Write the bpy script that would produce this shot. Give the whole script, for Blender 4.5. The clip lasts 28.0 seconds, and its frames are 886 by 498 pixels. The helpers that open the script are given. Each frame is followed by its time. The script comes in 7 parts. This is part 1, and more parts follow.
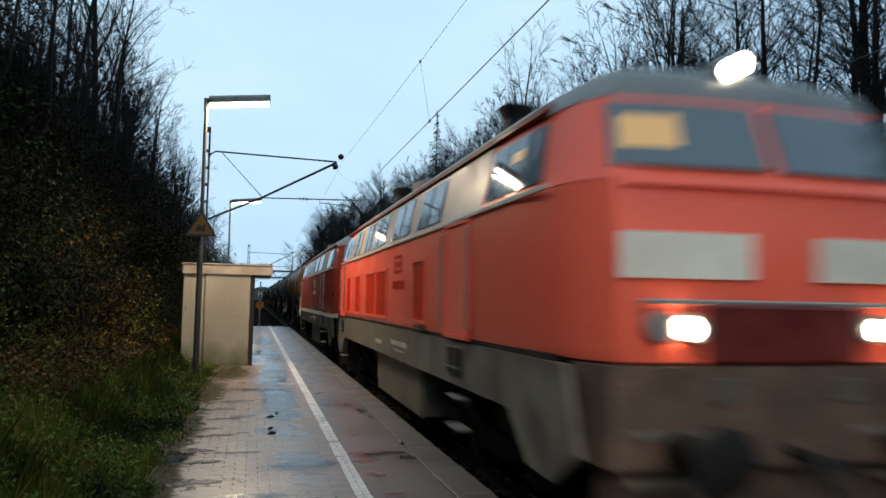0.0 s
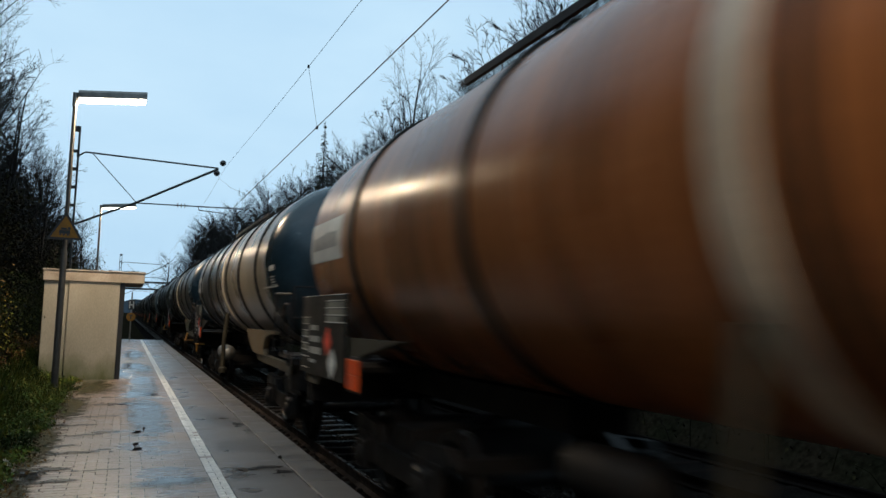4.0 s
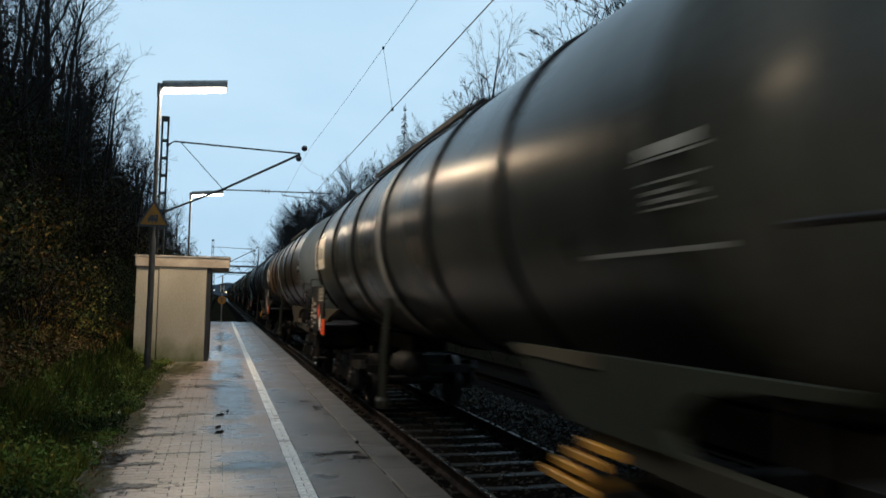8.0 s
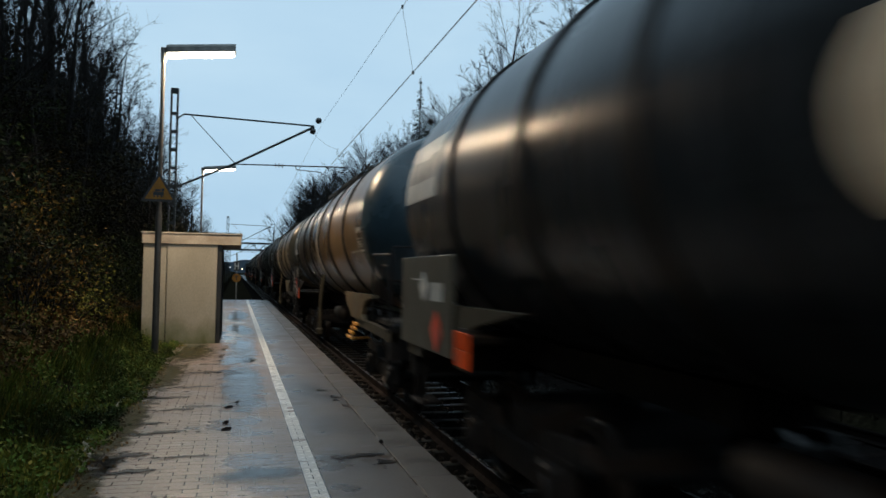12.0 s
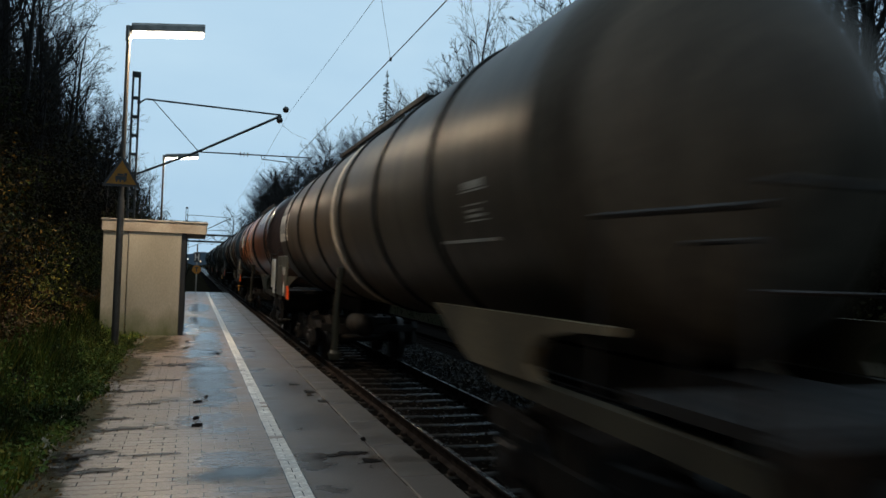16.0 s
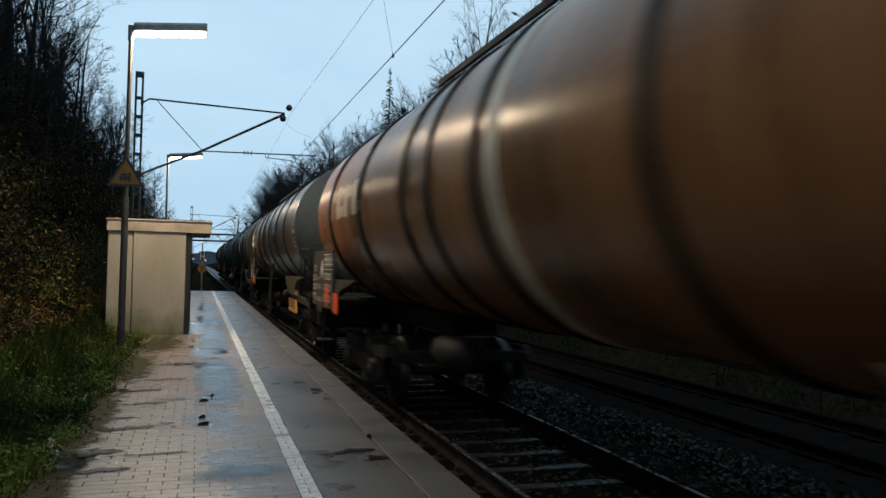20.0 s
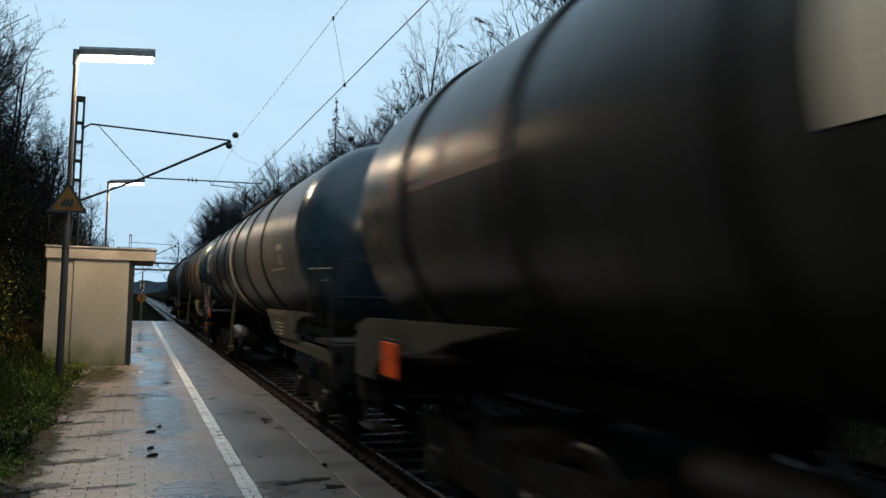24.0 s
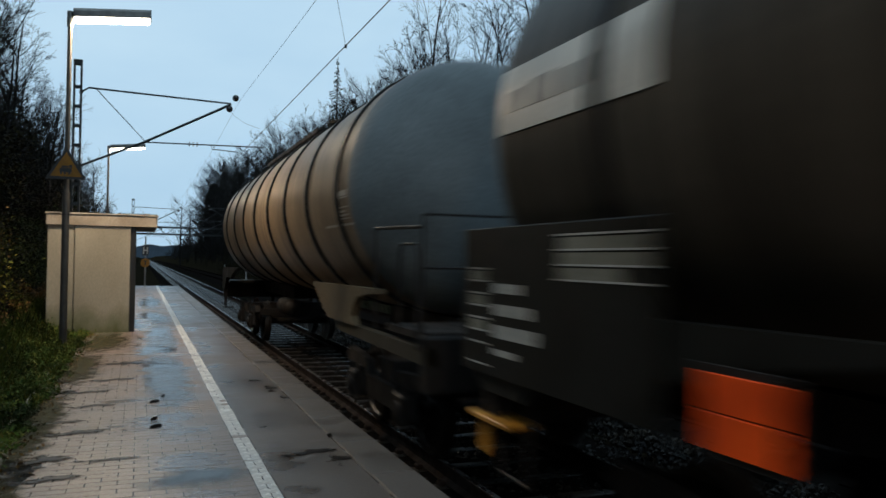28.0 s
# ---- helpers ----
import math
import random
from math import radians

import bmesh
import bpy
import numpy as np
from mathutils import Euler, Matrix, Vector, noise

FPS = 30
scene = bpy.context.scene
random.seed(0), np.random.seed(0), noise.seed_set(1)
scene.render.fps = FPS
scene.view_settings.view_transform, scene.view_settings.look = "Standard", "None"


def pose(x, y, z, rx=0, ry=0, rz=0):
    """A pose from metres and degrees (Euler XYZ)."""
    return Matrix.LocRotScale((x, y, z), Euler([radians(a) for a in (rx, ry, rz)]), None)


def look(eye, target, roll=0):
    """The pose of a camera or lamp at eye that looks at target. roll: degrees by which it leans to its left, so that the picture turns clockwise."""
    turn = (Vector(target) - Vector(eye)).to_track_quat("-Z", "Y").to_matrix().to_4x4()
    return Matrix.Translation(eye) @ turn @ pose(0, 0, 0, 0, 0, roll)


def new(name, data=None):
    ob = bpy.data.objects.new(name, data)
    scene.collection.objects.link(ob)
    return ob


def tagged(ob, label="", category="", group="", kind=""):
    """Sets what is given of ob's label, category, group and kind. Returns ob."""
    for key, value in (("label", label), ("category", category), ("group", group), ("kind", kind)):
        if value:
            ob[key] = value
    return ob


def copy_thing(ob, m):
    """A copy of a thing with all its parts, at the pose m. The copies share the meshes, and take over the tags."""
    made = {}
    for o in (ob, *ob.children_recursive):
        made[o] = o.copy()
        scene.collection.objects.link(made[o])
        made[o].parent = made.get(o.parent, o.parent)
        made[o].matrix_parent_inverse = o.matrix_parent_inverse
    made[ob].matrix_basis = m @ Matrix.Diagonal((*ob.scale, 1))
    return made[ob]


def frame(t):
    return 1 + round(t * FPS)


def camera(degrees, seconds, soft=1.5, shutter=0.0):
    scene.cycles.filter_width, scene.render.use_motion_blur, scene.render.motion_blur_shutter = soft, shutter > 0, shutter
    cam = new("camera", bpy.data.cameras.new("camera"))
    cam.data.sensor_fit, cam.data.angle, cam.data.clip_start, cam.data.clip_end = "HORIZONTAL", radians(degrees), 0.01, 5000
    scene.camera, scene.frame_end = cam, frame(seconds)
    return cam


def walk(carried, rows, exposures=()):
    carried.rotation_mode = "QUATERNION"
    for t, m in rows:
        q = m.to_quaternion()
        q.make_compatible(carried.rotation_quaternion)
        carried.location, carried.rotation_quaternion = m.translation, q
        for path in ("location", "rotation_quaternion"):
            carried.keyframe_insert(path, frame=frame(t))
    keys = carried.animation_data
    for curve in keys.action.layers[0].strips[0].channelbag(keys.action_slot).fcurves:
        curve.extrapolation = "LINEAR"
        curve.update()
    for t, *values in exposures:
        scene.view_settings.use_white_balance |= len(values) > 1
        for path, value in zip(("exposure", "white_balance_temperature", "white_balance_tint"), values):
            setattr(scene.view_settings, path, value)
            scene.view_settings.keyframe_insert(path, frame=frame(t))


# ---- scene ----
cam = camera(60.5, 28.0, 1.5, 0.8)
PATH = [
    (0, (0.634, -0.064, 1.56), (1.113, 1.873, 1.698), 1.1),
    (0.5, (0.603, -0.006, 1.489), (1.116, 1.92, 1.653), 1.1),
    (1, (0.628, 0.067, 1.446), (1.173, 1.983, 1.627), 1.1),
    (1.5, (0.654, 0.15, 1.394), (1.238, 2.053, 1.587), 1.2),
    (2, (0.674, 0.25, 1.39), (1.345, 2.123, 1.598), 2.0),
    (2.5, (0.682, 0.226, 1.393), (1.423, 2.069, 1.621), 2.0),
    (4.5, (0.681, 0.067, 1.502), (1.443, 1.908, 1.68), 1.6),
    (5, (0.67, 0.031, 1.505), (1.411, 1.88, 1.691), 1.6),
    (5.5, (0.63, 0.022, 1.498), (1.355, 1.877, 1.681), 0.9),
    (6, (0.64, 0.033, 1.49), (1.324, 1.907, 1.63), 0.3),
    (6.5, (0.712, 0.091, 1.496), (1.336, 1.988, 1.612), 0.5),
    (7, (0.763, 0.223, 1.519), (1.34, 2.132, 1.668), 0.5),
    (7.5, (0.811, 0.199, 1.519), (1.38, 2.11, 1.679), 1.3),
    (8, (0.837, 0.302, 1.513), (1.397, 2.218, 1.643), 1.2),
    (8.5, (0.848, 0.488, 1.521), (1.407, 2.406, 1.6), -0.1),
    (9, (0.836, 0.548, 1.528), (1.356, 2.478, 1.595), -0.9),
    (9.5, (0.893, 0.626, 1.557), (1.372, 2.566, 1.627), -0.3),
    (10, (0.95, 0.749, 1.535), (1.384, 2.699, 1.62), 1.1),
    (10.5, (0.947, 1.029, 1.515), (1.385, 2.98, 1.574), 1.5),
    (11, (0.91, 1.256, 1.495), (1.438, 3.185, 1.549), 0.1),
    (11.5, (0.895, 1.277, 1.51), (1.442, 3.2, 1.561), -0.5),
    (12, (0.943, 1.309, 1.546), (1.467, 3.238, 1.613), 1.0),
    (12.5, (0.953, 1.415, 1.547), (1.441, 3.353, 1.624), 1.1),
    (14.5, (0.818, 1.672, 1.497), (1.423, 3.576, 1.569), 1.7),
    (15, (0.819, 1.666, 1.495), (1.435, 3.567, 1.571), 1.4),
    (15.5, (0.807, 1.672, 1.491), (1.428, 3.572, 1.558), 1.6),
    (16, (0.795, 1.68, 1.49), (1.418, 3.58, 1.549), 1.9),
    (16.5, (0.813, 1.713, 1.478), (1.427, 3.616, 1.525), 1.9),
    (17, (0.8, 1.697, 1.474), (1.413, 3.6, 1.525), 1.5),
    (17.5, (0.797, 1.667, 1.479), (1.411, 3.569, 1.535), 1.3),
    (18, (0.808, 1.658, 1.495), (1.425, 3.559, 1.548), 1.2),
    (18.5, (0.815, 1.681, 1.499), (1.436, 3.581, 1.561), 1.0),
    (19, (0.805, 1.685, 1.496), (1.42, 3.587, 1.555), 1.1),
    (19.5, (0.803, 1.682, 1.489), (1.416, 3.584, 1.541), 1.3),
    (20, (0.807, 1.698, 1.485), (1.418, 3.602, 1.535), 1.3),
    (20.5, (0.793, 1.711, 1.492), (1.418, 3.609, 1.561), 1.9),
    (21, (0.794, 1.746, 1.48), (1.45, 3.633, 1.577), 2.1),
    (21.5, (0.798, 1.757, 1.484), (1.499, 3.626, 1.598), 2.4),
    (23.5, (0.694, 1.693, 1.46), (1.439, 3.544, 1.596), 1.6),
    (24, (0.69, 1.677, 1.461), (1.435, 3.529, 1.591), 1.2),
    (24.5, (0.698, 1.679, 1.459), (1.432, 3.534, 1.593), 0.8),
    (25, (0.723, 1.679, 1.471), (1.458, 3.535, 1.604), 0.5),
    (25.5, (0.747, 1.69, 1.493), (1.477, 3.548, 1.619), 0.8),
    (26, (0.771, 1.703, 1.514), (1.483, 3.571, 1.584), 0.6),
    (26.5, (0.759, 1.743, 1.527), (1.468, 3.613, 1.546), 1.1),
    (27, (0.737, 1.736, 1.555), (1.452, 3.604, 1.563), 0.9),
    (27.5, (0.728, 1.751, 1.555), (1.442, 3.619, 1.565), 0.9),
    (28, (0.732, 1.829, 1.512), (1.472, 3.687, 1.543), 0.9),
]
# the clip's camera closes down a little as dark wagons fill the view
EXPOSURES = [(0, 0.2), (1, 0.18), (2, 0.08), (3.5, 0.06), (5, 0.05), (8, 0.03), (9, -0.03), (10, -0.02), (11, -0.12), (13, -0.1), (15, -0.13), (16, -0.14), (17, -0.08), (18, 0.0), (20, 0.0), (21, 0.12), (22.5, 0.1), (24, 0.08), (25, 0.08), (26, 0.0), (27, -0.12), (28, -0.1)]
walk(cam, [(t, look(eye, target, roll)) for t, eye, target, roll in PATH], EXPOSURES)

# ---- light: overcast dusk sky, platform lamps ----
world = bpy.data.worlds.new("dusk")
scene.world = world
world.use_nodes = True
wn, wl = world.node_tree.nodes, world.node_tree.links
wn.clear()
sky = wn.new("ShaderNodeTexSky")
sky.sky_type, sky.sun_disc = "NISHITA", False
sky.sun_elevation, sky.sun_rotation = radians(6), radians(-60)
sky.air_density, sky.dust_density, sky.ozone_density = 1.0, 2.0, 2.0
wtc = wn.new("ShaderNodeTexCoord")
wmap = wn.new("ShaderNodeMapping")
wmap.inputs["Scale"].default_value = (1.0, 1.0, 2.6)
wnoise = wn.new("ShaderNodeTexNoise")
wnoise.inputs["Scale"].default_value, wnoise.inputs["Detail"].default_value = 2.2, 5.0
wramp = wn.new("ShaderNodeValToRGB")
wramp.color_ramp.elements[0].position, wramp.color_ramp.elements[0].color = 0.25, (0.39, 0.60, 0.80, 1)
wramp.color_ramp.elements[1].position, wramp.color_ramp.elements[1].color = 0.75, (0.546, 0.75, 0.90, 1)
wmul = wn.new("ShaderNodeVectorMath")
wmul.operation = "SCALE"
wmul.inputs["Scale"].default_value = 0.09
wmix = wn.new("ShaderNodeMix")
wmix.data_type = "RGBA"
wmix.inputs[0].default_value = 0.9
wbg, wout = wn.new("ShaderNodeBackground"), wn.new("ShaderNodeOutputWorld")
wl.new(wtc.outputs["Generated"], wmap.inputs[0])
wl.new(wmap.outputs[0], wnoise.inputs["Vector"])
wl.new(wnoise.outputs["Fac"], wramp.inputs[0])
wl.new(sky.outputs[0], wmul.inputs[0])
wl.new(wmul.outputs[0], wmix.inputs[6])
wl.new(wramp.outputs[0], wmix.inputs[7])
wl.new(wmix.outputs[2], wbg.inputs[0])
wl.new(wbg.outputs[0], wout.inputs[0])
wbg.inputs[1].default_value = 1.18

sun = new("sky_glow_sun", bpy.data.lights.new("sky_glow_sun", "SUN"))
sun.data.energy, sun.data.angle, sun.data.color = 0.12, radians(40), (0.85, 0.93, 1.0)
sun.matrix_world = look((0, 0, 60), (25, 25, 0))

# ---- plan, in metres: x across the track, y along it, z = 0 on the platform ----
EDGE, LINE_X, GRASS_X = 2.60, 1.53, -0.28
TRACK_X, RAIL_Z, TRACK2_X = 4.30, -0.45, 8.45
PLAT_Y0, PLAT_Y1 = -45.0, 43.5


# ---- materials ----
def material(name, base, rough=0.6, metal=0.0, scale=3.0, vary=0.3, fine=45.0, bump=0.2, second=None, amount=0.5, rough_vary=0.15,
             stretch=(1, 1, 1), spec=0.5, own=0.0, coat=0.0, streak=0.0):
    """A surface with large and fine variation, a second tint in patches, and fine relief."""
    m = bpy.data.materials.new(name)
    m.use_nodes = True
    n, l = m.node_tree.nodes, m.node_tree.links
    bsdf = n["Principled BSDF"]
    bsdf.inputs["Metallic"].default_value = metal
    bsdf.inputs["Specular IOR Level"].default_value = spec
    bsdf.inputs["Coat Weight"].default_value = coat
    bsdf.inputs["Coat Roughness"].default_value = 0.12
    tc, mp = n.new("ShaderNodeTexCoord"), n.new("ShaderNodeMapping")
    mp.inputs["Scale"].default_value = stretch
    l.new(tc.outputs["Object"], mp.inputs[0])
    big, small = n.new("ShaderNodeTexNoise"), n.new("ShaderNodeTexNoise")
    big.inputs["Scale"].default_value, big.inputs["Detail"].default_value = scale, 6
    small.inputs["Scale"].default_value, small.inputs["Detail"].default_value = fine, 4
    l.new(mp.outputs[0], big.inputs["Vector"])
    l.new(mp.outputs[0], small.inputs["Vector"])
    ramp = n.new("ShaderNodeValToRGB")
    second = second or tuple(c * 0.55 for c in base)
    e = ramp.color_ramp.elements
    e[0].position, e[0].color = 0.5 - 0.28 * amount - 0.02, (*second, 1)
    e[1].position, e[1].color = 0.5 + 0.12, (*base, 1)
    l.new(big.outputs["Fac"], ramp.inputs[0])
    mix = n.new("ShaderNodeMix")
    mix.data_type, mix.blend_type = "RGBA", "MULTIPLY"
    mix.inputs[0].default_value = 1.0
    fr = n.new("ShaderNodeMapRange")
    fr.inputs["From Min"].default_value, fr.inputs["From Max"].default_value = 0.3, 0.7
    fr.inputs["To Min"].default_value, fr.inputs["To Max"].default_value = 1 - vary, 1 + vary
    l.new(small.outputs["Fac"], fr.inputs["Value"])
    l.new(ramp.outputs[0], mix.inputs[6])
    l.new(fr.outputs[0], mix.inputs[7])
    out = mix.outputs[2]
    if own:
        oi, mr, m2 = n.new("ShaderNodeObjectInfo"), n.new("ShaderNodeMapRange"), n.new("ShaderNodeMix")
        m2.data_type, m2.blend_type = "RGBA", "MULTIPLY"
        m2.inputs[0].default_value = 1.0
        mr.inputs["To Min"].default_value, mr.inputs["To Max"].default_value = 1 - own, 1 + own
        l.new(oi.outputs["Random"], mr.inputs["Value"])
        l.new(out, m2.inputs[6])
        l.new(mr.outputs[0], m2.inputs[7])
        out = m2.outputs[2]
    if streak:
        # grime washed down in narrow runs
        sm, sn, sr, s2 = n.new("ShaderNodeMapping"), n.new("ShaderNodeTexNoise"), n.new("ShaderNodeMapRange"), n.new("ShaderNodeMix")
        sm.inputs["Scale"].default_value = (0.4, 5.0, 0.4)
        sn.inputs["Scale"].default_value, sn.inputs["Detail"].default_value, sn.inputs["Roughness"].default_value = 1.0, 5, 0.7
        l.new(tc.outputs["Object"], sm.inputs[0])
        l.new(sm.outputs[0], sn.inputs["Vector"])
        sr.inputs["From Min"].default_value, sr.inputs["From Max"].default_value = 0.35, 0.62
        sr.inputs["To Min"].default_value, sr.inputs["To Max"].default_value = 1 - streak, 1 + 0.5 * streak
        l.new(sn.outputs["Fac"], sr.inputs["Value"])
        s2.data_type, s2.blend_type = "RGBA", "MULTIPLY"
        s2.inputs[0].default_value = 1.0
        l.new(out, s2.inputs[6])
        l.new(sr.outputs[0], s2.inputs[7])
        out = s2.outputs[2]
    l.new(out, bsdf.inputs["Base Color"])
    rr = n.new("ShaderNodeMapRange")
    rr.inputs["From Min"].default_value, rr.inputs["From Max"].default_value = 0.3, 0.7
    rr.inputs["To Min"].default_value, rr.inputs["To Max"].default_value = max(0.02, rough - rough_vary), min(1, rough + rough_vary)
    l.new(big.outputs["Fac"], rr.inputs["Value"])
    l.new(rr.outputs[0], bsdf.inputs["Roughness"])
    bp = n.new("ShaderNodeBump")
    bp.inputs["Strength"].default_value, bp.inputs["Distance"].default_value = bump, 0.01
    l.new(small.outputs["Fac"], bp.inputs["Height"])
    l.new(bp.outputs[0], bsdf.inputs["Normal"])
    return m


def leaves_material(name, colours, rough=0.7, spec=0.05, patch=0.9):
    """Leaves, blades and stones: each loose piece takes its own colour."""
    m = bpy.data.materials.new(name)
    m.use_nodes = True
    n, l = m.node_tree.nodes, m.node_tree.links
    geo, ramp = n.new("ShaderNodeNewGeometry"), n.new("ShaderNodeValToRGB")
    e = ramp.color_ramp.elements
    while len(e) < len(colours):
        e.new(0.5)
    for k, c in enumerate(colours):
        e[k].position, e[k].color = k / (len(colours) - 1), (*c, 1)
    l.new(geo.outputs["Random Per Island"], ramp.inputs[0])
    # random patches from dark and cool to bright and warm
    ns, mr, mx = n.new("ShaderNodeTexNoise"), n.new("ShaderNodeValToRGB"), n.new("ShaderNodeMix")
    ns.inputs["Scale"].default_value, ns.inputs["Detail"].default_value, ns.inputs["Roughness"].default_value = patch, 4, 0.65
    l.new(geo.outputs["Position"], ns.inputs["Vector"])
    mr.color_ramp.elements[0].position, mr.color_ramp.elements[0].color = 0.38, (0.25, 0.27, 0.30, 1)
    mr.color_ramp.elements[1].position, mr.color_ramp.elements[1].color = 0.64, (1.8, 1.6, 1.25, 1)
    l.new(ns.outputs["Fac"], mr.inputs[0])
    mx.data_type, mx.blend_type = "RGBA", "MULTIPLY"
    mx.inputs[0].default_value = 1.0
    l.new(ramp.outputs[0], mx.inputs[6])
    l.new(mr.outputs[0], mx.inputs[7])
    l.new(mx.outputs[2], n["Principled BSDF"].inputs["Base Color"])
    n["Principled BSDF"].inputs["Roughness"].default_value = rough
    n["Principled BSDF"].inputs["Specular IOR Level"].default_value = spec
    return m


def glow(name, colour, strength):
    m = bpy.data.materials.new(name)
    m.use_nodes = True
    b = m.node_tree.nodes["Principled BSDF"]
    b.inputs["Base Color"].default_value = (0.8, 0.8, 0.8, 1)
    b.inputs["Emission Color"].default_value = (*colour, 1)
    b.inputs["Emission Strength"].default_value = strength
    return m


def glossy(name, colour, rough=0.05, metal=0.0, spec=0.5):
    m = bpy.data.materials.new(name)
    m.use_nodes = True
    b = m.node_tree.nodes["Principled BSDF"]
    b.inputs["Base Color"].default_value = (*colour, 1)
    b.inputs["Roughness"].default_value, b.inputs["Metallic"].default_value = rough, metal
    b.inputs["Specular IOR Level"].default_value = spec
    return m


M_PAVER = material("wet_paver", (0.205, 0.143, 0.108), 0.44, scale=0.9, fine=38, vary=0.3, bump=0.35, second=(0.105, 0.076, 0.060), amount=0.7, rough_vary=0.16, own=0.14, stretch=(0.8, 1.3, 1))
M_PAVER_PAINT = material("painted_paver", (0.80, 0.77, 0.71), 0.5, scale=7, fine=34, vary=0.34, bump=0.3, second=(0.36, 0.31, 0.26), amount=0.5, own=0.10)
M_SLAB = material("wet_asphalt_strip", (0.090, 0.066, 0.050), 0.42, scale=1.1, fine=70, vary=0.2, bump=0.14, second=(0.056, 0.043, 0.035), amount=0.8, rough_vary=0.12, stretch=(0.8, 0.6, 1))
M_EDGE = material("wet_edge_stone", (0.104, 0.080, 0.061), 0.5, scale=1.2, fine=80, vary=0.16, bump=0.12, second=(0.064, 0.050, 0.040), own=0.05)
M_JOINT = material("sandy_joint", (0.105, 0.078, 0.060), 0.16, scale=2.2, fine=60, vary=0.4, bump=0.3, second=(0.06, 0.045, 0.036), amount=0.8, rough_vary=0.25)
M_MOSS = material("mossy_stain", (0.075, 0.07, 0.035), 0.7, scale=5, fine=60, second=(0.12, 0.10, 0.07))
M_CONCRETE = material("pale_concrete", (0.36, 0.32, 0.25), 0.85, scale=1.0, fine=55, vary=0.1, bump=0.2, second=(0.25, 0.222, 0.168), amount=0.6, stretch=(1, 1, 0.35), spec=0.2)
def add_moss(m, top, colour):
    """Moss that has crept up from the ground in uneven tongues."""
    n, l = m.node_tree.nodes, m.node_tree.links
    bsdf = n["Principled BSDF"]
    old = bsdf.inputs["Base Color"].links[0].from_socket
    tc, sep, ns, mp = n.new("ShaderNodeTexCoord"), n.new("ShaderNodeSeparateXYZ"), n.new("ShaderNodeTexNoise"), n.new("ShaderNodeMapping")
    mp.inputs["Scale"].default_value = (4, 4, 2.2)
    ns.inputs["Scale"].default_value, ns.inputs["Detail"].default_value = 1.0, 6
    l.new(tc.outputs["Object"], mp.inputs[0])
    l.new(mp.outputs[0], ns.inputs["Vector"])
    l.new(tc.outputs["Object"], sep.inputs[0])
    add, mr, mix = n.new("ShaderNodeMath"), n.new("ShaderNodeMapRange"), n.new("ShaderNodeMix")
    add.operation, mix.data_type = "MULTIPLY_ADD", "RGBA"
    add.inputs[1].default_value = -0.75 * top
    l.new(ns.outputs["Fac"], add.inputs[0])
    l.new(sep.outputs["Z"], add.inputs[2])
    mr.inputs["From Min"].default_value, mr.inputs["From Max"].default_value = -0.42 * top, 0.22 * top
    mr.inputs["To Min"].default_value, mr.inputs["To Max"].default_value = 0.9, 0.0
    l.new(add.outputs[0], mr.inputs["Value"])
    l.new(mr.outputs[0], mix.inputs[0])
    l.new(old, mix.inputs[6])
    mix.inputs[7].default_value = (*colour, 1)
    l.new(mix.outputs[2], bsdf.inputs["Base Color"])


